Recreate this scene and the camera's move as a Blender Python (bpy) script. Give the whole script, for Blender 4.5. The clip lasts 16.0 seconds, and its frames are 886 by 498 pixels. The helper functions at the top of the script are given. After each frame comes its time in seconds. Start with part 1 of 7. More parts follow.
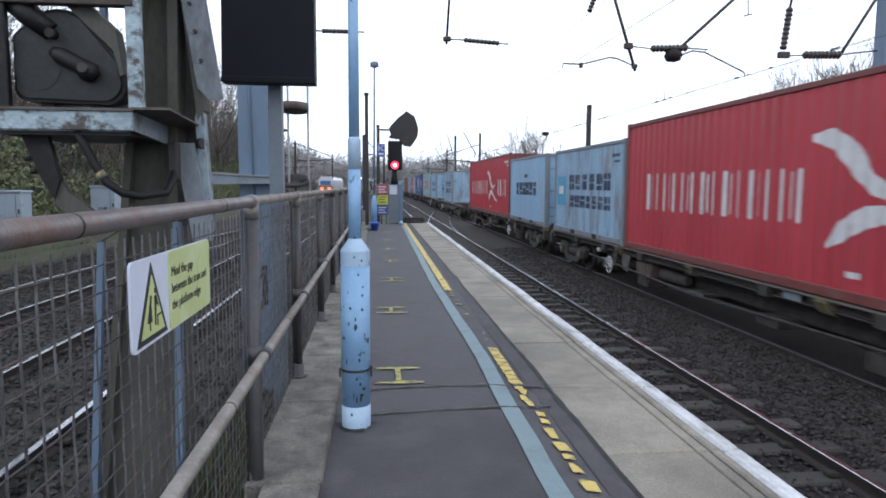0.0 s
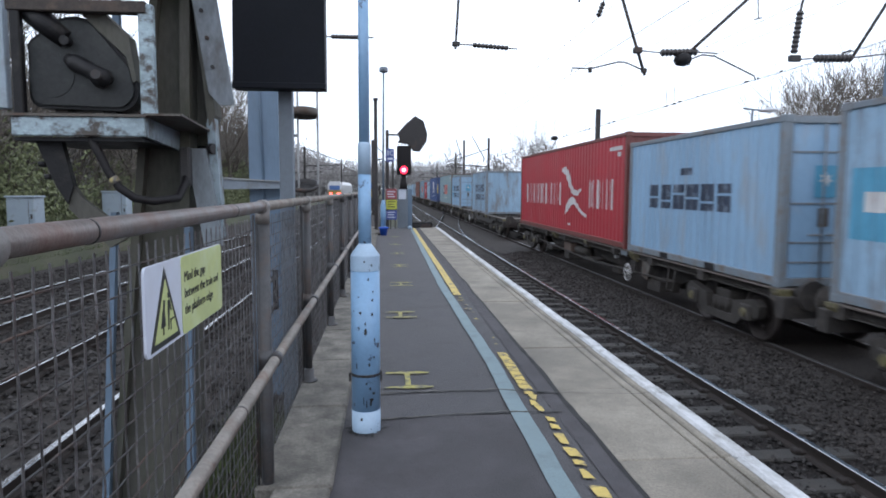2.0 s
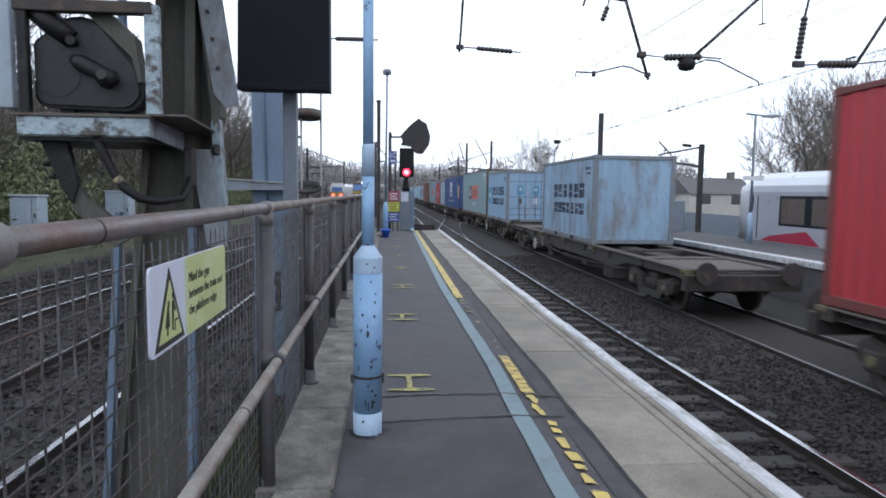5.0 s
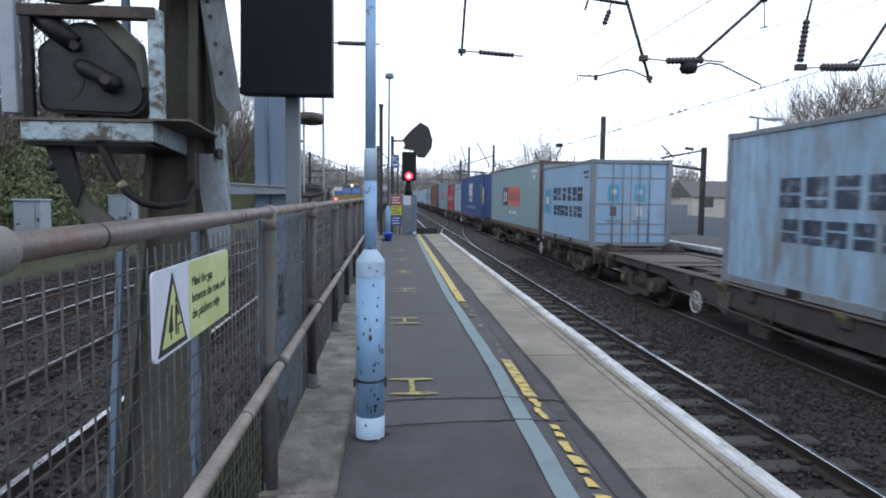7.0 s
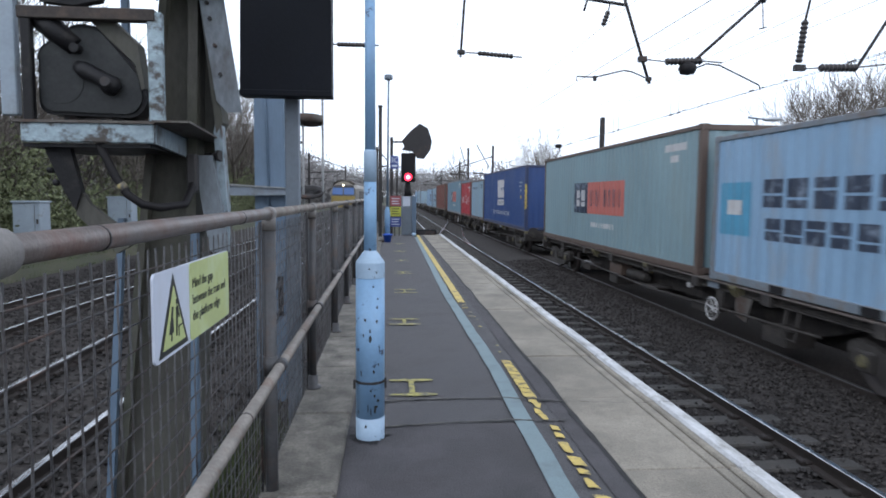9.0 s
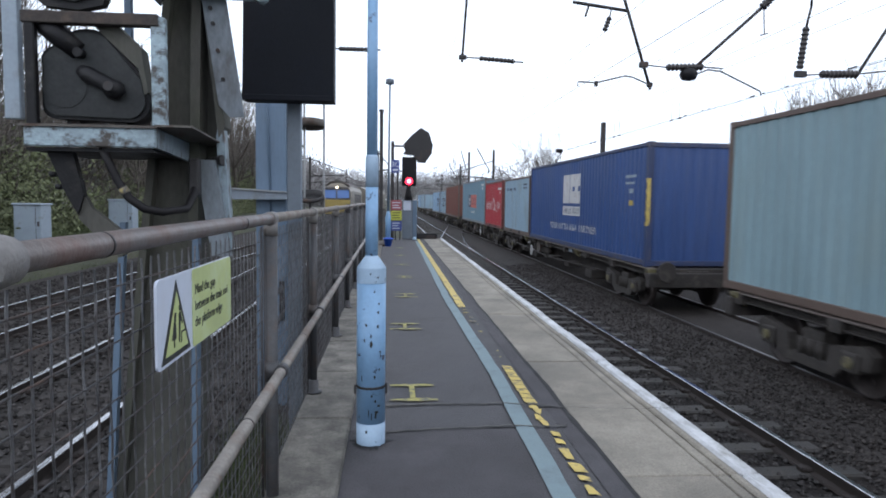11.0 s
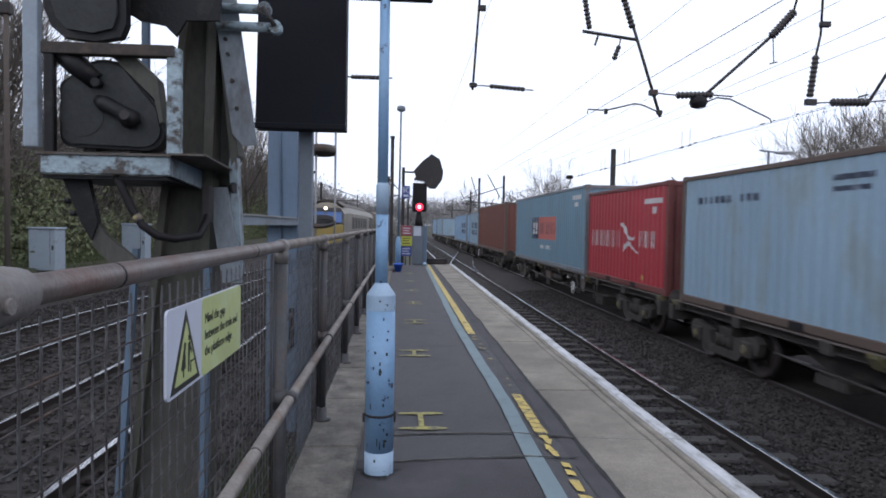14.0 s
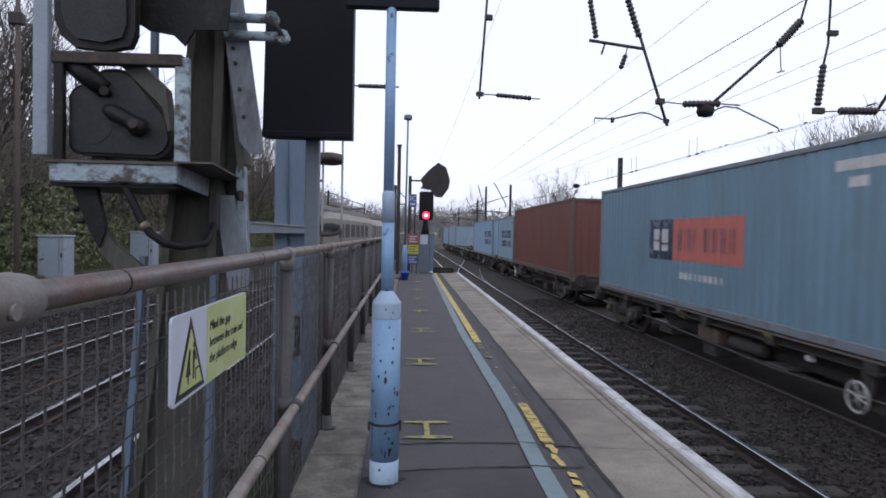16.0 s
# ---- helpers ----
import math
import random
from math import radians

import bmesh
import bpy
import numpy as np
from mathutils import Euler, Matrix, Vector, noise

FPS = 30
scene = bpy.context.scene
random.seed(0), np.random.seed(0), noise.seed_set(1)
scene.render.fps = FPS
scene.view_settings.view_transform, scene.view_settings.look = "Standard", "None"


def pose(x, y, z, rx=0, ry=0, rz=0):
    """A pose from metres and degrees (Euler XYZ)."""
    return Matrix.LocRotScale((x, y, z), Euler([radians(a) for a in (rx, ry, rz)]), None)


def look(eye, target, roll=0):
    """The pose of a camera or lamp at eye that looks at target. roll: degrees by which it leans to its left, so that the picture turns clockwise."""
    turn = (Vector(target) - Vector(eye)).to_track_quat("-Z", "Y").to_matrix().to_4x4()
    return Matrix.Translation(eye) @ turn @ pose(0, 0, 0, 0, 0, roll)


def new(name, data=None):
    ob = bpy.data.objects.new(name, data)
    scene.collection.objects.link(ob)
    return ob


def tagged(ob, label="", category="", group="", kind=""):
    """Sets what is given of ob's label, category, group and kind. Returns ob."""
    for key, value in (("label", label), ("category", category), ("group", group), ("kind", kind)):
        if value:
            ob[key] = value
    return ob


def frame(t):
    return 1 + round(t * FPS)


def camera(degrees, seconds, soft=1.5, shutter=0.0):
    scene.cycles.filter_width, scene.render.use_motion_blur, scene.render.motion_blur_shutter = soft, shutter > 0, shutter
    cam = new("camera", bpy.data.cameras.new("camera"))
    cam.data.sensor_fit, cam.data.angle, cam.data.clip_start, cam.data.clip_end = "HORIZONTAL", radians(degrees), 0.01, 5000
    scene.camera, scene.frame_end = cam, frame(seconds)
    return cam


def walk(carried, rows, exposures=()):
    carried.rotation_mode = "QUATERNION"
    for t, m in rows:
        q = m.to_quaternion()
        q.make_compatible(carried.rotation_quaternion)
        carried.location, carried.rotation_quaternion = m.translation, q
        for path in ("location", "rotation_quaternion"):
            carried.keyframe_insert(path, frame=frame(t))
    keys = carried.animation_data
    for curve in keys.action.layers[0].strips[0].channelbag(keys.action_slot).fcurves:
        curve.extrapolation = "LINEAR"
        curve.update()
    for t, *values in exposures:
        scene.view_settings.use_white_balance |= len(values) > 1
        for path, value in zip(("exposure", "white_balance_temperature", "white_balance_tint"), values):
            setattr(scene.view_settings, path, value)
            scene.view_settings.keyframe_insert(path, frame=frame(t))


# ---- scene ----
cam = camera(69.0, 16.0, soft=1.8, shutter=0.5)
PATH = [
    (0, look((0.018, 0.048, 1.406), (0.22, 2.028, 1.208), 0.3)),
    (0.5, look((0.018, 0.049, 1.407), (0.214, 2.029, 1.209), 0.5)),
    (1, look((0.019, 0.046, 1.406), (0.207, 2.028, 1.211), 0.4)),
    (1.5, look((0.016, 0.047, 1.406), (0.197, 2.03, 1.218), 0.2)),
    (2, look((0.012, 0.046, 1.407), (0.187, 2.03, 1.223), 0.2)),
    (2.5, look((0.012, 0.045, 1.407), (0.182, 2.03, 1.227), 0.2)),
    (3, look((0.012, 0.049, 1.408), (0.182, 2.034, 1.229), 0.2)),
    (3.5, look((0.008, 0.051, 1.406), (0.179, 2.035, 1.229), 0.4)),
    (4, look((0.007, 0.046, 1.408), (0.178, 2.031, 1.23), 0.7)),
    (6.5, look((0.002, 0.049, 1.408), (0.167, 2.035, 1.24), 0.6)),
    (7, look((0.005, 0.044, 1.409), (0.167, 2.03, 1.244), 0.6)),
    (7.5, look((0.003, 0.048, 1.407), (0.165, 2.035, 1.243), 0.6)),
    (8, look((0.005, 0.046, 1.408), (0.166, 2.033, 1.245), 0.5)),
    (8.5, look((0.003, 0.046, 1.41), (0.166, 2.033, 1.247), 0.5)),
    (9, look((0.003, 0.041, 1.41), (0.167, 2.028, 1.248), 0.5)),
    (11.5, look((-0.004, 0.041, 1.419), (0.158, 2.03, 1.279), 0.8)),
    (12, look((-0.003, 0.041, 1.419), (0.154, 2.031, 1.292), 0.7)),
    (12.5, look((0.0, 0.041, 1.423), (0.15, 2.032, 1.309), 0.6)),
    (13, look((0.003, 0.044, 1.424), (0.146, 2.037, 1.324), 0.5)),
    (13.5, look((0.001, 0.04, 1.429), (0.139, 2.033, 1.342), 0.7)),
    (14, look((-0.002, 0.04, 1.432), (0.129, 2.034, 1.36), 1.0)),
    (14.5, look((-0.005, 0.038, 1.432), (0.122, 2.033, 1.371), 1.1)),
    (15, look((-0.002, 0.042, 1.431), (0.12, 2.037, 1.378), 1.1)),
    (15.5, look((0.001, 0.044, 1.431), (0.116, 2.04, 1.38), 1.1)),
    (16, look((0.003, 0.04, 1.43), (0.113, 2.037, 1.384), 1.1)),
]
walk(cam, PATH, exposures=[(0, 0.17, 6350, 10), (4, 0.12, 6350, 10), (7, 0.06, 6350, 10), (9, 0.06, 6350, 10), (12.5, 0.06, 6380, 11), (14, -0.22, 6430, 14), (16, -0.36, 6480, 17)])

# world: bright overcast evening, with a weak wide sun behind the clouds
world = bpy.data.worlds.new("world")
scene.world = world
world.use_nodes = True
wn, wl = world.node_tree.nodes, world.node_tree.links
sky = wn.new("ShaderNodeTexSky")
sky.sky_type, sky.sun_disc = "NISHITA", False
sky.sun_elevation, sky.sun_rotation = radians(30), radians(127)
sky.air_density, sky.dust_density = 1.0, 4.0
lift = wn.new("ShaderNodeMixRGB")
lift.blend_type, lift.inputs[0].default_value = "MIX", 0.86
scl = wn.new("ShaderNodeMixRGB")
scl.blend_type, scl.inputs[0].default_value = "MULTIPLY", 1.0
scl.inputs[2].default_value = (0.11, 0.11, 0.11, 1)
lift.inputs[2].default_value = (0.90, 0.985, 1.13, 1)
wl.new(sky.outputs[0], scl.inputs[1])
wl.new(scl.outputs[0], lift.inputs[1])
bg = wn["Background"]
bg.inputs[1].default_value = 1.52
wl.new(lift.outputs[0], bg.inputs[0])
sun = new("sun", bpy.data.lights.new("sun", "SUN"))
sun.data.energy, sun.data.angle, sun.data.color = 0.6, radians(25), (1.0, 0.97, 0.95)
sun.matrix_world = look((-9.6, 0.8, 7), (0, 8, 0))


# ---- geometry helpers ----
class Geo:
    """Collects vertices and faces of one mesh."""

    def __init__(self):
        self.v, self.f, self.s = [], [], []

    def add(self, verts, faces, smooth=False, m=None):
        k = len(self.v)
        self.v += [tuple(m @ Vector(p)) for p in verts] if m is not None else [tuple(p) for p in verts]
        self.f += [tuple(k + i for i in f) for f in faces]
        self.s += [smooth] * len(faces)
        return self

    def box(self, x0, y0, z0, x1, y1, z1, b=0.0, m=None):
        x0, x1, y0, y1, z0, z1 = min(x0, x1), max(x0, x1), min(y0, y1), max(y0, y1), min(z0, z1), max(z0, z1)
        if b <= 0:
            v = [(x, y, z) for z in (z0, z1) for y in (y0, y1) for x in (x0, x1)]
            return self.add(v, [(0, 2, 3, 1), (4, 5, 7, 6), (0, 1, 5, 4), (2, 6, 7, 3), (0, 4, 6, 2), (1, 3, 7, 5)], False, m)
        v, idx = [], {}
        for i in (0, 1):
            for j in (0, 1):
                for k in (0, 1):
                    c = ((x0, x1)[i], (y0, y1)[j], (z0, z1)[k])
                    d = (b if i == 0 else -b, b if j == 0 else -b, b if k == 0 else -b)
                    for a in range(3):
                        p = [c[n] + (0 if n == a else d[n]) for n in range(3)]
                        idx[i, j, k, a] = len(v)
                        v.append(p)
        f = []
        for s in (0, 1):
            f.append([idx[s, 0, 0, 0], idx[s, 1, 0, 0], idx[s, 1, 1, 0], idx[s, 0, 1, 0]][:: 1 if s else -1])
            f.append([idx[0, s, 0, 1], idx[1, s, 0, 1], idx[1, s, 1, 1], idx[0, s, 1, 1]][:: -1 if s else 1])
            f.append([idx[0, 0, s, 2], idx[1, 0, s, 2], idx[1, 1, s, 2], idx[0, 1, s, 2]][:: 1 if s else -1])
        for p in (0, 1):
            for q in (0, 1):
                e = 1 if p == q else -1
                f.append([idx[p, q, 0, 0], idx[p, q, 0, 1], idx[p, q, 1, 1], idx[p, q, 1, 0]][::e])
                f.append([idx[p, 0, q, 0], idx[p, 1, q, 0], idx[p, 1, q, 2], idx[p, 0, q, 2]][::e])
                f.append([idx[0, p, q, 1], idx[0, p, q, 2], idx[1, p, q, 2], idx[1, p, q, 1]][::e])
        for i in (0, 1):
            for j in (0, 1):
                for k in (0, 1):
                    f.append([idx[i, j, k, 0], idx[i, j, k, 1], idx[i, j, k, 2]][:: 1 if (i + j + k) % 2 else -1])
        return self.add(v, f, False, m)

    def path(self, pts, r, n=8, cap=True, radii=None):
        pts = [Vector(p) for p in pts]
        up, v, f = None, [], []
        for i, p in enumerate(pts):
            d = (pts[min(i + 1, len(pts) - 1)] - pts[max(i - 1, 0)]).normalized()
            if up is None:
                up = d.orthogonal().normalized()
            up = (up - d * up.dot(d)).normalized()
            w = d.cross(up)
            rr = radii[i] if radii else r
            v += [p + (up * math.cos(2 * math.pi * k / n) + w * math.sin(2 * math.pi * k / n)) * rr for k in range(n)]
        for i in range(len(pts) - 1):
            for k in range(n):
                a, b = i * n + k, i * n + (k + 1) % n
                f.append((a, b, b + n, a + n))
        self.add(v, f, True)
        if cap:
            k = len(self.v) - len(v)
            self.f += [tuple(range(k + n - 1, k - 1, -1)), tuple(range(k + len(v) - n, k + len(v)))]
            self.s += [False, False]
        return self

    def tube(self, p, q, r, r2=None, n=10):
        return self.path([p, q], r, n, True, [r, r if r2 is None else r2])

    def lathe(self, prof, n=16, at=(0, 0, 0), m=None):
        v, f = [], []
        for r, z in prof:
            v += [(at[0] + r * math.cos(2 * math.pi * k / n), at[1] + r * math.sin(2 * math.pi * k / n), at[2] + z) for k in range(n)]
        for i in range(len(prof) - 1):
            for k in range(n):
                a, b = i * n + k, i * n + (k + 1) % n
                f.append((a, b, b + n, a + n))
        f += [tuple(range(n - 1, -1, -1)), tuple(range((len(prof) - 1) * n, len(prof) * n))]
        return self.add(v, f, True, m)

    def prism(self, prof, axis, a0, a1, smooth=False):
        """Extrudes a closed outline along an axis; the outline lies in the other two axes, in their order."""
        def at(p, a):
            return {"x": (a, p[0], p[1]), "y": (p[0], a, p[1]), "z": (p[0], p[1], a)}[axis]
        n = len(prof)
        v = [at(p, a0) for p in prof] + [at(p, a1) for p in prof]
        f = [(i, (i + 1) % n, n + (i + 1) % n, n + i) for i in range(n)]
        self.add(v, f, smooth)
        k = len(self.v) - 2 * n
        self.f += [tuple(range(k + n - 1, k - 1, -1)), tuple(range(k + n, k + 2 * n))]
        self.s += [False, False]
        return self

    def mesh(self, name, o=(0, 0, 0)):
        me = bpy.data.meshes.new(name)
        me.from_pydata([(p[0] - o[0], p[1] - o[1], p[2] - o[2]) for p in self.v], [], self.f)
        me.polygons.foreach_set("use_smooth", self.s)
        bm = bmesh.new()
        bm.from_mesh(me)
        bmesh.ops.recalc_face_normals(bm, faces=bm.faces)
        bm.to_mesh(me)
        bm.free()
        return me


ORIGIN = {}


def thing(name, loc, label, category, group="", kind=""):
    ob = new(name)
    ob.location = loc
    ob.empty_display_size = 0.1
    ORIGIN[ob] = tuple(loc)
    return tagged(ob, label, category, group, kind)


def part(name, geo, material, parent, label=""):
    """One mesh under a thing or part; its geometry is given in the place's own coordinates."""
    o = ORIGIN.get(parent, (0, 0, 0))
    me = geo.mesh(name, o) if isinstance(geo, Geo) else geo
    if not me.materials:
        me.materials.append(material)
    ob = new(name, me)
    ob.parent = parent
    ORIGIN[ob] = o
    if label:
        tagged(ob, label)
    return ob


def structure(name, geo, material, label, category):
    me = geo.mesh(name)
    me.materials.append(material)
    return tagged(new(name, me), label, category, "", "structure")


def text_mesh(text, size, m, depth=0.002, align="LEFT"):
    cu = bpy.data.curves.new("writing", "FONT")
    cu.body, cu.size, cu.extrude, cu.align_x = text, size, depth, align
    cu.space_line = 1.15
    tmp = bpy.data.objects.new("writing", cu)
    me = bpy.data.meshes.new_from_object(tmp)
    bpy.data.objects.remove(tmp)
    me.transform(m)
    return me


# ---- materials ----
def mat(name, col, rough=0.7, metal=0.0, var=0.25, scale=6.0, fine=60.0, bump=0.15, dirt=None, amount=0.4, dscale=3.0, stretch=(1, 1, 1), rand=0.0, gloss=0.5, sharp=0.12):
    """Base colour varied at two scales, with patches of a second colour (rust, dirt, bare metal) and fine relief."""
    m = bpy.data.materials.new(name)
    m.use_nodes = True
    n, l = m.node_tree.nodes, m.node_tree.links
    b = n["Principled BSDF"]
    b.inputs["Metallic"].default_value = metal
    b.inputs["Specular IOR Level"].default_value = gloss
    tc = n.new("ShaderNodeTexCoord")
    mp = n.new("ShaderNodeMapping")
    mp.inputs["Scale"].default_value = stretch
    l.new(tc.outputs["Object"], mp.inputs[0])

    def noise_node(s, detail=6.0, rough_=0.6):
        t = n.new("ShaderNodeTexNoise")
        t.inputs["Scale"].default_value, t.inputs["Detail"].default_value, t.inputs["Roughness"].default_value = s, detail, rough_
        l.new(mp.outputs[0], t.inputs["Vector"])
        return t

    def ramp(src, a, c, lo, hi):
        r = n.new("ShaderNodeMapRange")
        r.inputs[1].default_value, r.inputs[2].default_value, r.inputs[3].default_value, r.inputs[4].default_value = a, c, lo, hi
        l.new(src, r.inputs[0])
        return r.outputs[0]

    big, small = noise_node(scale), noise_node(fine, 3.0)
    mul = n.new("ShaderNodeMath")
    mul.operation = "MULTIPLY"
    l.new(ramp(big.outputs[0], 0.3, 0.7, 1 - var, 1 + var), mul.inputs[0])
    l.new(ramp(small.outputs[0], 0.3, 0.7, 1 - var * 0.5, 1 + var * 0.5), mul.inputs[1])
    out = mul.outputs[0]
    if rand:
        oi = n.new("ShaderNodeObjectInfo")
        mr = n.new("ShaderNodeMath")
        mr.operation = "MULTIPLY"
        l.new(out, mr.inputs[0])
        l.new(ramp(oi.outputs["Random"], 0, 1, 1 - rand, 1 + rand), mr.inputs[1])
        out = mr.outputs[0]
    mx = n.new("ShaderNodeMixRGB")
    mx.blend_type, mx.inputs[0].default_value = "MULTIPLY", 1.0
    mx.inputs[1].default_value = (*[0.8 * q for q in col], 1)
    l.new(out, mx.inputs[2])
    colour = mx.outputs[0]
    if dirt:
        d = noise_node(dscale, 9.0, 0.68)
        mk = ramp(d.outputs[0], 0.62 - amount * 0.25, 0.62 - amount * 0.25 + sharp, 0, 1)
        m2 = n.new("ShaderNodeMixRGB")
        m2.inputs[2].default_value = (*dirt, 1)
        l.new(mk, m2.inputs[0])
        l.new(colour, m2.inputs[1])
        colour = m2.outputs[0]
    l.new(colour, b.inputs["Base Color"])
    l.new(ramp(big.outputs[0], 0.3, 0.7, max(0.05, rough - 0.1), min(1, rough + 0.1)), b.inputs["Roughness"])
    if bump:
        bp = n.new("ShaderNodeBump")
        bp.inputs["Strength"].default_value, bp.inputs["Distance"].default_value = bump, 0.01
        l.new(small.outputs[0], bp.inputs["Height"])
        l.new(bp.outputs[0], b.inputs["Normal"])
    return m


def glow(name, col, power):
    m = bpy.data.materials.new(name)
    m.use_nodes = True
    b = m.node_tree.nodes["Principled BSDF"]
    b.inputs["Base Color"].default_value = (*col, 1)
    b.inputs["Emission Color"].default_value = (*col, 1)
    b.inputs["Emission Strength"].default_value = power
    return m


def island(m, amount=0.4):
    """Varies a material's brightness from loose piece to loose piece of a mesh."""
    n, l = m.node_tree.nodes, m.node_tree.links
    b = n["Principled BSDF"]
    src = b.inputs["Base Color"].links[0].from_socket
    g = n.new("ShaderNodeNewGeometry")
    r = n.new("ShaderNodeMapRange")
    r.inputs[3].default_value, r.inputs[4].default_value = 1 - amount, 1 + amount
    l.new(g.outputs["Random Per Island"], r.inputs[0])
    x = n.new("ShaderNodeMixRGB")
    x.blend_type, x.inputs[0].default_value = "MULTIPLY", 1.0
    l.new(src, x.inputs[1])
    l.new(r.outputs[0], x.inputs[2])
    l.new(x.outputs[0], b.inputs["Base Color"])
    return m


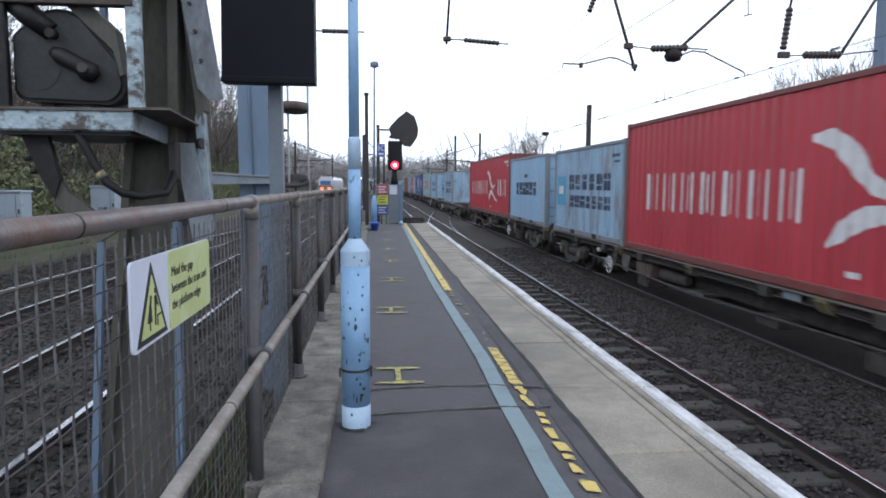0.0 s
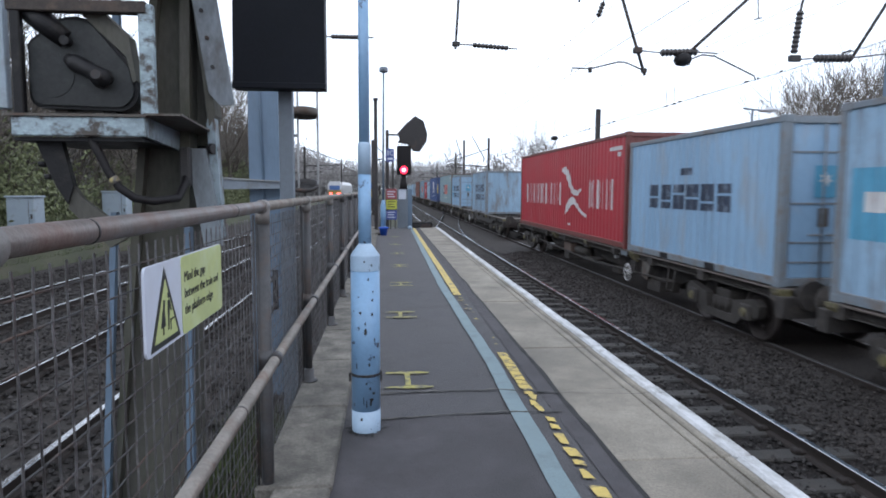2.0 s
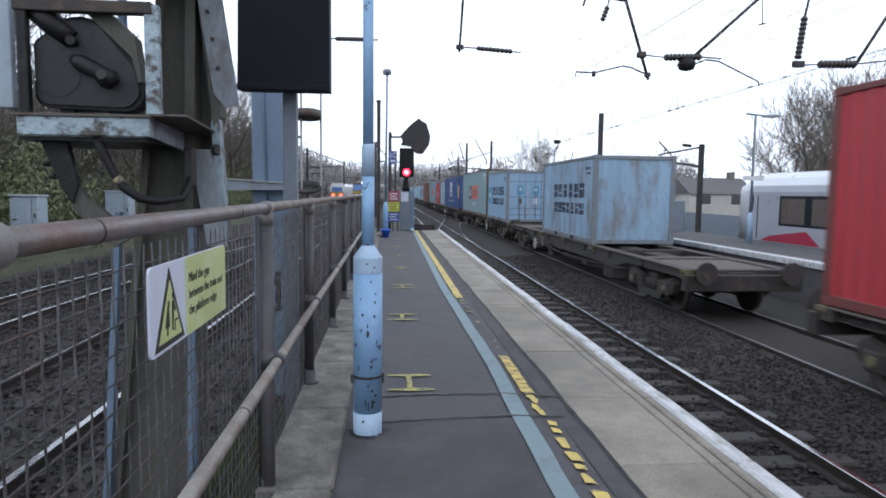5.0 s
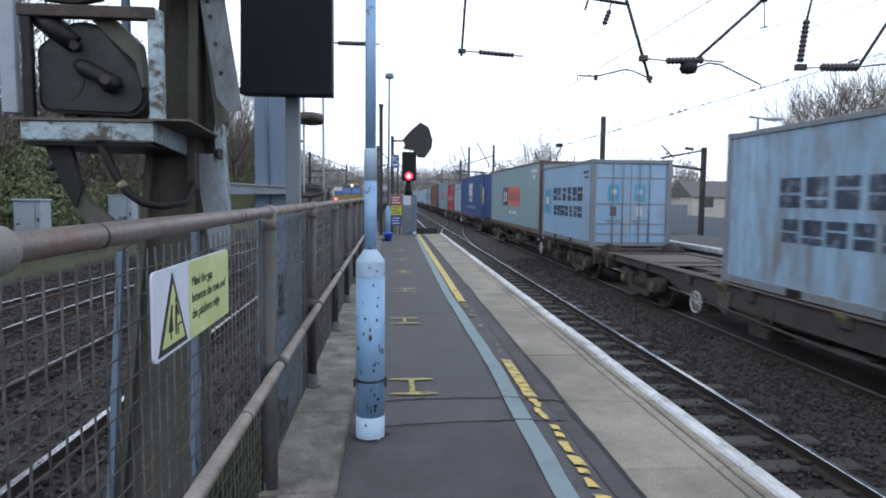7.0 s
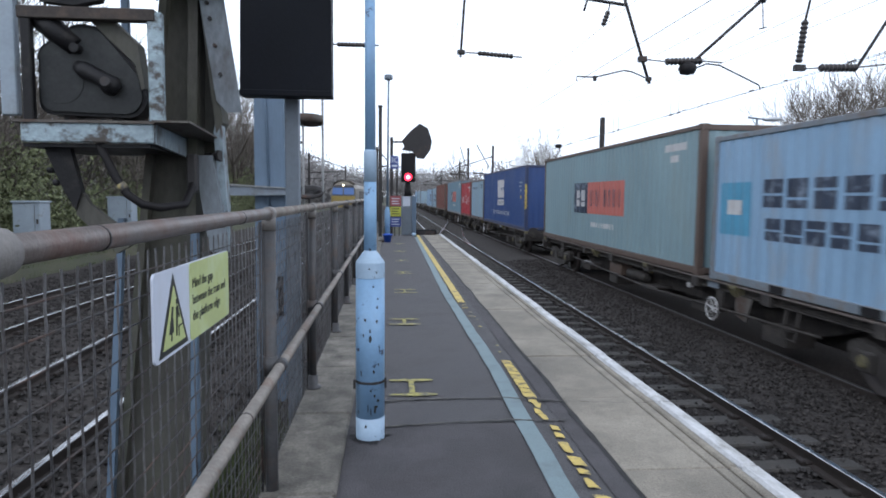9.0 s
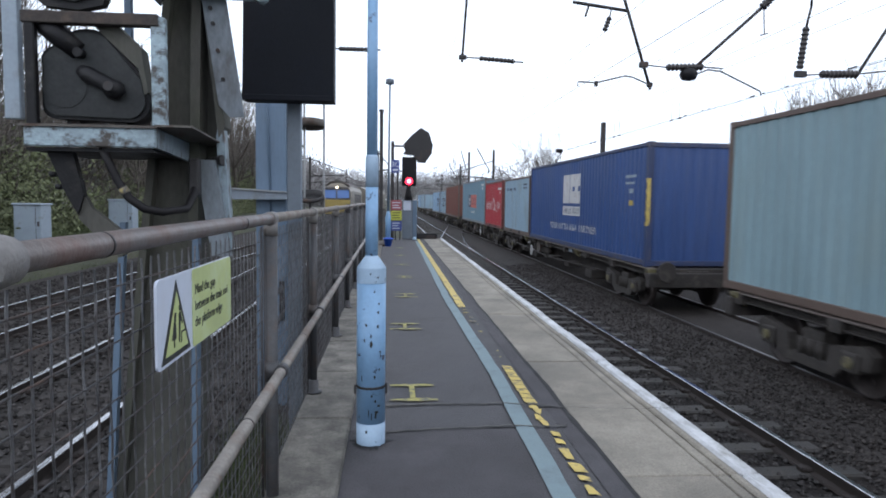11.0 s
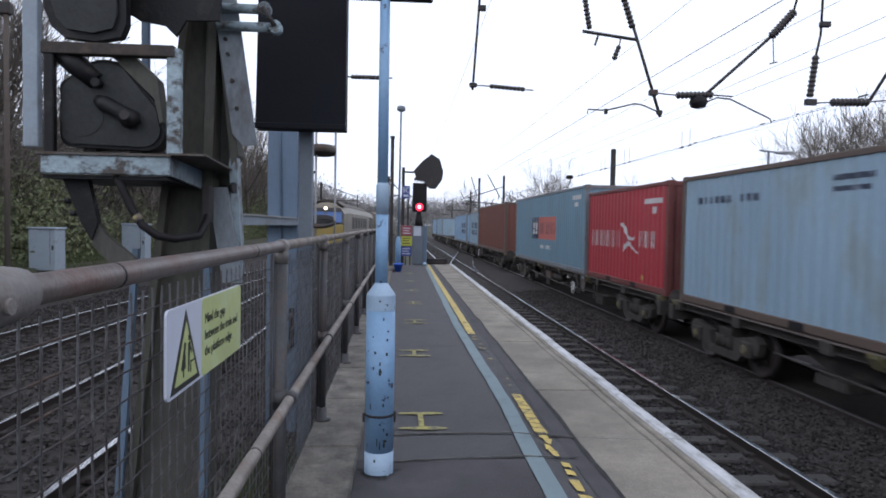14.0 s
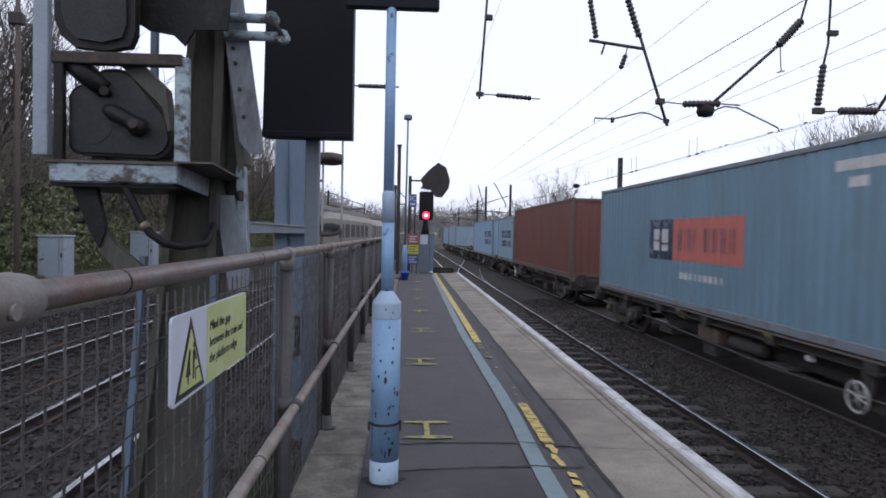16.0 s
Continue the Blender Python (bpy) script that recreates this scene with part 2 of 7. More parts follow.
RUST = (0.085, 0.052, 0.04)
M = {
    "asphalt": mat("asphalt", (0.096, 0.093, 0.099), 0.85, 0, 0.42, 1.6, 95, 1.0, (0.06, 0.059, 0.065), 0.55, 1.6, sharp=0.2),
    "patch": mat("dark asphalt patch", (0.072, 0.068, 0.074), 0.85, 0, 0.42, 2.2, 95, 1.0, (0.046, 0.041, 0.045), 0.5, 2.5, sharp=0.25),
    "tarseal": mat("tarseal", (0.014, 0.014, 0.015), 0.8, 0, 0.2, 5, 120, 0.3),
    "concrete": mat("concrete", (0.268, 0.243, 0.203), 0.88, 0, 0.42, 1.4, 80, 1.0, (0.165, 0.152, 0.13), 0.5, 5.0, sharp=0.3, rand=0.1),
    "oldconcrete": mat("old concrete", (0.18, 0.168, 0.148), 0.9, 0, 0.5, 3.5, 70, 1.0, (0.06, 0.058, 0.05), 0.68, 5.5, sharp=0.25, rand=0.12),
    "whiteline": mat("white paint", (0.62, 0.63, 0.65), 0.6, 0, 0.14, 4, 60, 0.3, (0.26, 0.26, 0.25), 0.46, 6, rand=0.06),
    "nosewhite": mat("scuffed white nosing paint", (0.6, 0.61, 0.63), 0.75, 0, 0.2, 5, 60, 0.4, (0.24, 0.235, 0.22), 0.55, 9, stretch=(1, 0.4, 1), sharp=0.2, rand=0.08),
    "markyellow": mat("sprayed yellow paint", (0.44, 0.4, 0.12), 0.75, 0, 0.2, 6, 70, 0.3, (0.11, 0.106, 0.09), 0.8, 14, sharp=0.2),
    # freight rail head: the train's shade is put into this dark colour
    "freightrail": mat("rail head darkened for train shade", (0.16, 0.155, 0.155), 0.4, 0.8, 0.06, 4, 40, 0.0),
    "yellowline": mat("yellow paint", (0.62, 0.47, 0.13), 0.7, 0, 0.15, 5, 90, 0.3, (0.12, 0.11, 0.09), 0.42, 9),
    "yellowworn": mat("worn yellow paint", (0.5, 0.4, 0.11), 0.75, 0, 0.15, 8, 90, 0.3, (0.085, 0.083, 0.085), 0.85, 9),
    "blueline": mat("pale blue paint", (0.2, 0.275, 0.3), 0.75, 0, 0.14, 4, 90, 0.3, (0.12, 0.15, 0.165), 0.55, 4, sharp=0.25),
    "ballast": island(mat("ballast stone", (0.056, 0.052, 0.051), 0.95, 0, 0.3, 12, 90, 0.5, gloss=0.2), 0.6),
    # freight-side ballast, its colour toned for the shade under the train
    "ballastdark": island(mat("toned ballast stone", (0.056, 0.05, 0.048), 0.95, 0, 0.3, 12, 90, 0.5, gloss=0.15), 0.55),
    "tonedballast": mat("toned ballast", (0.05, 0.045, 0.043), 0.9, 0, 0.45, 24, 60, 1.0, (0.065, 0.057, 0.053), 0.45, 16, gloss=0.15),
    "ballastbed": mat("ballast bed", (0.026, 0.0228, 0.022), 0.95, 0, 0.45, 26, 60, 1.0, (0.044, 0.038, 0.035), 0.45, 18, gloss=0.2),
    "ground": mat("rough ground", (0.055, 0.06, 0.035), 0.95, 0, 0.35, 0.4, 12, 0.5, (0.09, 0.075, 0.05), 0.5, 0.15, sharp=0.3),
    "sleeper": mat("sleeper concrete", (0.058, 0.054, 0.051), 0.9, 0, 0.25, 6, 80, 0.4, (0.05, 0.045, 0.04), 0.5, 4, rand=0.2),
    "sleeperdark": mat("darker sleeper", (0.046, 0.042, 0.04), 0.9, 0, 0.3, 6, 80, 0.4, (0.034, 0.031, 0.029), 0.5, 4, rand=0.2, gloss=0.2),
    "railside": mat("rusty rail", (0.036, 0.028, 0.025), 0.85, 0.1, 0.25, 8, 80, 0.3),
    "railtop": mat("polished rail head", (0.75, 0.76, 0.78), 0.22, 1.0, 0.08, 4, 40, 0.03),
    "pipe": mat("rusting galvanised pipe", (0.19, 0.16, 0.148), 0.45, 0.3, 0.3, 6, 70, 0.2, (0.125, 0.068, 0.052), 0.68, 6, sharp=0.22),
    "palepipe": mat("worn galvanised tube", (0.27, 0.25, 0.23), 0.5, 0.3, 0.3, 7, 70, 0.2, (0.15, 0.095, 0.07), 0.5, 6, sharp=0.25),
    # upright mesh wires, paled so that the colour carries their highlights
    "wirepale": mat("galvanised wire paled for highlights", (0.2, 0.2, 0.21), 0.42, 0.75, 0.4, 9, 50, 0.0, (0.07, 0.052, 0.045), 0.5, 14, sharp=0.2),
    "fencepost": mat("dull galvanised post", (0.075, 0.077, 0.083), 0.5, 0.35, 0.25, 7, 70, 0.2, (0.085, 0.06, 0.048), 0.55, 6, sharp=0.25),
    "fitting": mat("cast grey fitting", (0.23, 0.218, 0.21), 0.6, 0.3, 0.2, 12, 90, 0.25, (0.16, 0.13, 0.11), 0.4, 8),
    "wire": mat("weathered fence wire", (0.065, 0.064, 0.068), 0.6, 0.4, 0.25, 5, 50, 0.0, RUST, 0.35, 4),
    "lampblue": mat("pale blue gloss paint", (0.24, 0.425, 0.66), 0.42, 0, 0.1, 3, 40, 0.08, (0.03, 0.035, 0.06), 0.0, 11, sharp=0.03),
    "lampwhite": mat("chipped white paint", (0.4, 0.55, 0.72), 0.5, 0, 0.08, 4, 50, 0.1, (0.06, 0.06, 0.07), 0.0, 13, sharp=0.03),
    "board": mat("black powder-coated steel", (0.009, 0.011, 0.017), 0.6, 0.0, 0.2, 4, 60, 0.1, gloss=0.2),
    "mastgrey": mat("blue-grey painted steel", (0.135, 0.2, 0.285), 0.55, 0.1, 0.15, 1.6, 30, 0.1, (0.11, 0.13, 0.17), 0.4, 2, stretch=(1, 1, 0.3), sharp=0.3),
    "girder": mat("mossy dark steel", (0.088, 0.086, 0.075), 0.75, 0.1, 0.35, 3, 40, 0.3, (0.045, 0.054, 0.03), 0.5, 3, stretch=(1, 1, 0.35), sharp=0.3),
    "paleblue": mat("flaking pale blue paint", (0.27, 0.34, 0.385), 0.6, 0.1, 0.25, 5, 50, 0.2, (0.075, 0.055, 0.046), 0.52, 8, stretch=(1, 1, 0.5), sharp=0.12),
    "flaking": mat("weathered pale blue paint over rust", (0.31, 0.4, 0.45), 0.65, 0.0, 0.35, 9, 60, 0.3, (0.055, 0.048, 0.043), 0.55, 17, stretch=(0.6, 1, 0.8), sharp=0.12),
    "rustdark": mat("dark rusted steel", (0.05, 0.042, 0.038), 0.8, 0.1, 0.35, 7, 60, 0.3, (0.1, 0.07, 0.055), 0.4, 9, sharp=0.25),
    "plategrey": mat("scuffed grey steel plate", (0.23, 0.265, 0.3), 0.65, 0.1, 0.3, 4, 50, 0.2, (0.07, 0.065, 0.062), 0.55, 5, stretch=(1, 1, 0.4), sharp=0.25),
    "yellowdull": mat("grimy yellow paint", (0.17, 0.15, 0.065), 0.75, 0, 0.3, 7, 50, 0.2, (0.06, 0.054, 0.046), 0.85, 7, sharp=0.25),
    "bogie": mat("dusty bogie steel", (0.045, 0.04, 0.037), 0.85, 0.1, 0.35, 4, 40, 0.3, (0.08, 0.071, 0.063), 0.45, 6, sharp=0.3),
    "rustysteel": mat("rusted angle steel", (0.12, 0.11, 0.1), 0.75, 0.2, 0.3, 6, 60, 0.3, (0.075, 0.052, 0.042), 0.6, 5),
    "casting": mat("dark cast iron", (0.03, 0.033, 0.035), 0.6, 0.0, 0.3, 3, 50, 0.25, (0.055, 0.06, 0.058), 0.45, 5, sharp=0.4, gloss=0.25),
    # black iron of the castings; also carries shadow on the left cradle upright
    "inky": mat("inky black iron", (0.01, 0.01, 0.012), 0.5, 0, 0.3, 5, 50, 0.3, (0.022, 0.021, 0.02), 0.4, 8, gloss=0.25),
    "black": mat("black rubber", (0.018, 0.017, 0.019), 0.6, 0, 0.2, 8, 60, 0.1, gloss=0.2),
    "darksteel": mat("dark weathered steel", (0.045, 0.043, 0.045), 0.65, 0.3, 0.25, 4, 50, 0.2, RUST, 0.3, 4),
    "galv": mat("galvanised steel", (0.3, 0.31, 0.32), 0.5, 0.5, 0.15, 5, 50, 0.1),
    "porcelain": mat("brown porcelain", (0.03, 0.024, 0.024), 0.35, 0, 0.15, 6, 30, 0.0),
    "signwhite": mat("white sign face", (0.62, 0.68, 0.8), 0.4, 0, 0.05, 2, 30, 0.03, (0.45, 0.48, 0.52), 0.3, 3, sharp=0.3),
    "signyellow": mat("yellow-green sign face", (0.54, 0.62, 0.27), 0.45, 0, 0.1, 4, 30, 0.03, (0.5, 0.58, 0.4), 0.5, 6, sharp=0.3),
    "signink": mat("sign ink", (0.02, 0.022, 0.02), 0.5, 0, 0.1, 4, 30, 0.0),
    "signred": mat("red sign face", (0.3, 0.07, 0.085), 0.5, 0, 0.1, 3, 30, 0.0),
    "signlime": mat("yellow sign face", (0.5, 0.52, 0.07), 0.5, 0, 0.1, 3, 30, 0.0),
    "signblue": mat("blue sign face", (0.05, 0.08, 0.29), 0.5, 0, 0.1, 3, 30, 0.0),
    "bluebin": mat("blue plastic", (0.02, 0.1, 0.55), 0.45, 0, 0.1, 4, 30, 0.05),
    "cabpale": mat("pale grey cabinet paint", (0.33, 0.4, 0.47), 0.6, 0, 0.12, 3, 40, 0.05, (0.2, 0.22, 0.22), 0.3, 3),
    "cabgrey": mat("grey cabinet paint", (0.2, 0.24, 0.29), 0.6, 0, 0.12, 3, 40, 0.05, (0.12, 0.13, 0.14), 0.3, 3),
    "lampred": glow("red signal aspect", (1.0, 0.03, 0.07), 4.0),
    "lampcore": glow("lamp filament", (1.0, 0.45, 0.5), 5.0),
    "headlamp": glow("headlamp", (1.0, 0.85, 0.6), 5.0),
    "taillamp": glow("tail lamp", (1.0, 0.09, 0.07), 5.0),
    "glass": mat("dark window glass", (0.03, 0.035, 0.04), 0.08, 0, 0.1, 2, 20, 0.0, gloss=0.8),
    "cred": mat("red container paint", (0.42, 0.04, 0.055), 0.5, 0, 0.1, 0.8, 30, 0.08, (0.3, 0.045, 0.05), 0.4, 1.2, stretch=(1, 1, 0.4), sharp=0.35),
    "cblue": mat("pale blue container paint", (0.27, 0.43, 0.61), 0.5, 0, 0.1, 0.9, 30, 0.08, (0.25, 0.29, 0.33), 0.42, 1.5, stretch=(1, 1, 0.35), sharp=0.2),
    "cbluerust": mat("rust-streaked pale blue container paint", (0.275, 0.42, 0.57), 0.55, 0, 0.16, 0.9, 30, 0.1, (0.15, 0.14, 0.13), 0.62, 2.6, stretch=(1, 1, 0.28), sharp=0.22),
    "cnavy": mat("dark blue container paint", (0.03, 0.076, 0.235), 0.5, 0, 0.12, 0.8, 30, 0.08, (0.04, 0.068, 0.17), 0.5, 1.2, stretch=(1, 1, 0.4), sharp=0.35),
    "cgrey": mat("grey-green container paint", (0.235, 0.345, 0.385), 0.55, 0, 0.12, 0.8, 30, 0.1, (0.19, 0.25, 0.255), 0.5, 1.3, stretch=(1, 1, 0.35), sharp=0.3),
    "cteal": mat("blue-grey container paint", (0.165, 0.28, 0.36), 0.55, 0, 0.12, 0.8, 30, 0.1, (0.11, 0.17, 0.2), 0.5, 1.3, stretch=(1, 1, 0.35), sharp=0.3),
    "cpale": mat("light grey container paint", (0.29, 0.42, 0.53), 0.5, 0, 0.12, 0.8, 30, 0.08, (0.19, 0.21, 0.18), 0.5, 1.6, stretch=(1, 1, 0.4), sharp=0.3),
    "cbrown": mat("oxide brown container paint", (0.17, 0.06, 0.045), 0.6, 0, 0.14, 0.9, 30, 0.1, (0.12, 0.05, 0.04), 0.5, 1.4, stretch=(1, 1, 0.4), sharp=0.3),
    "frameblue": mat("scuffed container frame", (0.2, 0.24, 0.28), 0.6, 0, 0.2, 3, 40, 0.15, (0.13, 0.1, 0.08), 0.6, 3, sharp=0.2),
    "framered": mat("scuffed red frame and shaded end", (0.17, 0.045, 0.04), 0.6, 0, 0.2, 3, 40, 0.15, (0.12, 0.06, 0.05), 0.5, 3, sharp=0.2),
    "framenavy": mat("scuffed blue frame", (0.03, 0.05, 0.13), 0.6, 0, 0.2, 3, 40, 0.15, (0.09, 0.075, 0.07), 0.5, 3, sharp=0.2),
    "framebrown": mat("scuffed brown frame", (0.12, 0.085, 0.07), 0.6, 0, 0.2, 3, 40, 0.15, (0.085, 0.06, 0.05), 0.5, 3, sharp=0.2),
    "letterwhite": mat("white container marking", (0.6, 0.6, 0.61), 0.5, 0, 0.12, 3, 40, 0.0, (0.4, 0.34, 0.34), 0.3, 5),
    "letterdark": mat("dark blue container marking", (0.035, 0.05, 0.085), 0.5, 0, 0.15, 3, 40, 0.0, (0.16, 0.2, 0.26), 0.4, 4),
    "letterorange": mat("orange container marking", (0.56, 0.17, 0.14), 0.5, 0, 0.1, 3, 40, 0.0),
    "starblue": mat("bright blue container marking", (0.1, 0.34, 0.52), 0.5, 0, 0.1, 3, 40, 0.0),
    "wagon": mat("grimy wagon steel", (0.042, 0.037, 0.035), 0.8, 0.1, 0.35, 3, 40, 0.3, (0.09, 0.077, 0.067), 0.52, 5, sharp=0.3),
    "sill": mat("dusty wagon sill", (0.056, 0.052, 0.049), 0.85, 0.1, 0.3, 2, 40, 0.3, (0.045, 0.04, 0.037), 0.5, 4, sharp=0.3),
    "deck": mat("weathered wagon deck", (0.125, 0.105, 0.093), 0.85, 0.1, 0.2, 2, 30, 0.3, (0.09, 0.07, 0.06), 0.5, 2),
    "wheel": mat("wheel steel", (0.07, 0.06, 0.058), 0.6, 0.5, 0.2, 5, 40, 0.2),
    "handwheel": mat("white handwheel paint", (0.55, 0.55, 0.55), 0.6, 0, 0.15, 8, 50, 0.1, RUST, 0.3, 8),
    "bark": mat("grey-brown bark", (0.1, 0.088, 0.075), 0.9, 0, 0.3, 4, 40, 0.5),
    "twig": island(mat("bare twigs", (0.145, 0.128, 0.112), 0.9, 0, 0.2, 4, 40, 0.0), 0.4),
    # far twigs and woods are lightened in colour to stand for haze
    "twigfar": island(mat("haze-paled far twigs", (0.235, 0.222, 0.215), 0.95, 0, 0.2, 4, 40, 0.0), 0.35),
    "farwood": island(mat("haze-paled distant twigs", (0.28, 0.272, 0.272), 0.95, 0, 0.2, 0.3, 3, 0.0), 0.35),
    "leafgreen": island(mat("spring leaves", (0.17, 0.195, 0.1), 0.8, 0, 0.25, 0.8, 10, 0.0), 0.35),
    "grass": island(mat("grass blades", (0.07, 0.095, 0.03), 0.8, 0, 0.25, 2, 20, 0.0), 0.5),
    "yellowcab": mat("yellow cab front", (0.36, 0.27, 0.08), 0.45, 0, 0.1, 2, 30, 0.05),
    "locoblue": mat("blue loco paint", (0.08, 0.17, 0.42), 0.4, 0, 0.1, 2, 30, 0.05),
    "locobody": mat("dusty loco side", (0.24, 0.22, 0.185), 0.5, 0, 0.15, 1.5, 30, 0.05, (0.12, 0.1, 0.08), 0.4, 1.5, sharp=0.3),
    "emugrey": mat("pale grey train paint", (0.4, 0.42, 0.47), 0.35, 0, 0.06, 1, 20, 0.02),
    "emuwhite": mat("white train paint", (0.66, 0.68, 0.72), 0.35, 0, 0.06, 1, 20, 0.02),
    "emured": mat("red train door", (0.42, 0.03, 0.07), 0.35, 0, 0.06, 1, 20, 0.02),
    "housewall": mat("pale rendered wall", (0.45, 0.44, 0.42), 0.85, 0, 0.12, 1, 20, 0.1),
    "houseroof": mat("slate roof", (0.1, 0.095, 0.1), 0.7, 0, 0.2, 2, 20, 0.2),
}

# ---- the ground and the tracks ----
ZR, ZL = -1.06, -0.80          # rail levels on the two sides of the platform
EDGE = 1.95                    # platform edge
TRAIN_X = 5.885                # near side of the containers
TRACK_NEAR, TRACK_FAR = 3.40, 6.99


def bend(y):
    f = max(0.0, min(1.0, (y - 10) / 42))
    e = max(0.0, min(1.0, (y - 74) / 18))
    return 2.2 * f * f * (3 - 2 * f) + 2.1 * e * e * (3 - 2 * e)


def sheet(x0, x1, y0, y1, z, step, amp, seed=0.0, wave=1.3):
    g = Geo()
    nx, ny = max(1, round((x1 - x0) / step)), max(1, round((y1 - y0) / step))
    for j in range(ny + 1):
        for i in range(nx + 1):
            x, y = x0 + (x1 - x0) * i / nx, y0 + (y1 - y0) * j / ny
            g.v.append((x, y, z + amp * noise.noise((x * wave + seed, y * wave, seed))))
    for j in range(ny):
        for i in range(nx):
            a = j * (nx + 1) + i
            g.f.append((a, a + 1, a + nx + 2, a + nx + 1))
    g.s = [True] * len(g.f)
    return g


structure("ground", Geo().add([(-1500, -1500, -1.75), (1500, -1500, -1.75), (1500, 2500, -1.75), (-1500, 2500, -1.75)], [(0, 1, 2, 3)]), M["ground"], "rough grassy ground beside the railway", "ground")
structure("ballast_bed_right", sheet(1.75, 10.3, -12, 160, ZR - 0.17, 0.5, 0.05), M["ballastbed"], "dark dirty stone ballast under the through tracks", "ballast")
for nm, x0, x1, zz, mm in (("ballast_shoulder", 4.4, 6.17, 0.075, "tonedballast"), ("ballast_four_foot", 6.31, 7.67, 0.07, "tonedballast"), ("ballast_cess", 7.81, 9.9, 0.08, "tonedballast")):
    g = sheet(x0, x1, -10, 150, ZR - zz, 0.35, 0.03, 2.0, 2.0)
    if x0 < 5:                     # the shoulder falls away towards the near track
        g.v = [(x, y, z - 0.16 * max(0.0, (5.3 - x) / 0.9)) for x, y, z in g.v]
    structure(nm, g, M[mm], "stone ballast toned for train shade, packed round the freight track", "ballast")
g = Geo()
ys = [-12, 0, 60, 160]
for k, y in enumerate(ys):
    for x in (-10.2, -0.5):
        g.v.append((x, y, ZL - 0.17))
    if k:
        g.f.append((2 * k - 2, 2 * k - 1, 2 * k + 1, 2 * k))
g.s = [False] * len(g.f)
structure("ballast_bed_left", g, M["tonedballast"], "dark stone ballast under the bay tracks", "ballast")


bank = sheet(-60, -9.9, 4, 120, 0.0, 1.0, 0.12, 5.0, 0.6)
bank.v = [(x, y, z - 1.05 * max(0.0, min(1.0, (x + 11.0) / 1.1))) for x, y, z in bank.v]
structure("bank", bank, M["ground"], "low grassy bank beyond the bay tracks", "ground")


def stones(x0, x1, y0, y1, z, n, seed, size=0.028, slope=0.0, mm="ballast"):
    """Loose stones as small uneven octahedra."""
    rng = np.random.default_rng(seed)
    base = np.array([(1, 0, 0), (-1, 0, 0), (0, 1, 0), (0, -1, 0), (0, 0, 0.8), (0, 0, -0.8)])
    tri = np.array([(0, 2, 4), (2, 1, 4), (1, 3, 4), (3, 0, 4), (2, 0, 5), (1, 2, 5), (3, 1, 5), (0, 3, 5)])
    c = np.stack([rng.uniform(x0, x1, n), y0 + (y1 - y0) * rng.random(n) ** 1.35, np.full(n, z) + rng.normal(0, 0.012, n)], 1)
    c[:, 2] -= slope * np.maximum(0.0, (5.3 - c[:, 0]) / 0.9)
    s = size * rng.uniform(0.5, 1.35, (n, 1, 1)) * rng.uniform(0.6, 1.2, (n, 6, 3))
    a = rng.uniform(0, 6.28, n)
    rot = np.zeros((n, 3, 3))
    rot[:, 0, 0], rot[:, 0, 1], rot[:, 1, 0], rot[:, 1, 1], rot[:, 2, 2] = np.cos(a), -np.sin(a), np.sin(a), np.cos(a), 1
    v = np.einsum("nij,nkj->nki", rot, base[None] * s) + c[:, None]
    f = (tri[None] + 6 * np.arange(n)[:, None, None]).reshape(-1, 3)
    me = bpy.data.meshes.new("ballast_stones")
    me.from_pydata(v.reshape(-1, 3).tolist(), [], f.tolist())
    me.materials.append(M[mm])
    return tagged(new("ballast_stones", me), "loose dark brown railway ballast stones", "ballast", "", "stuff")


stones(2.1, 4.75, 2.0, 26, ZR - 0.15, 15000, 1)
stones(4.5, 6.2, 2.0, 26, ZR - 0.065, 13000, 3, slope=0.16, mm="ballastdark")
stones(-9.5, -0.9, -1.5, 24, ZL - 0.135, 33000, 2, size=0.034)


def rail(geo_side, geo_top, pts, z):
    """One running rail through points (x, y): web and foot, and a bright head."""
    for prof, g in (([(-0.07, -0.15), (0.07, -0.15), (0.06, -0.125), (0.012, -0.11), (0.012, -0.04), (0.035, -0.03), (0.035, -0.006), (-0.035, -0.006), (-0.035, -0.03), (-0.012, -0.04), (-0.012, -0.11), (-0.06, -0.125)], geo_side),
                    ([(-0.03, -0.006), (0.03, -0.006), (0.026, 0.0), (-0.026, 0.0)], geo_top)):
        n = len(prof)
        g.add([(x + p, y, z + q) for x, y in pts for p, q in prof],
              [(j * n + k, j * n + (k + 1) % n, (j + 1) * n + (k + 1) % n, (j + 1) * n + k) for j in range(len(pts) - 1) for k in range(n)])


SLEEPER = Geo().box(-1.25, -0.125, -0.2, 1.25, 0.125, 0, 0.02).mesh("sleeper")
SLEEPER.materials.append(M["sleeper"])
DARKER = Geo().box(-1.25, -0.125, -0.2, 1.25, 0.125, 0, 0.02).mesh("sleeper")
DARKER.materials.append(M["sleeperdark"])
CHAIR = Geo().box(-0.09, -0.06, 0, 0.09, 0.06, 0.035, 0.012).box(-0.13, -0.05, 0, -0.07, 0.05, 0.05, 0.01).box(0.07, -0.05, 0, 0.13, 0.05, 0.05, 0.01).mesh("rail_chair")
CHAIR.materials.append(M["railside"])


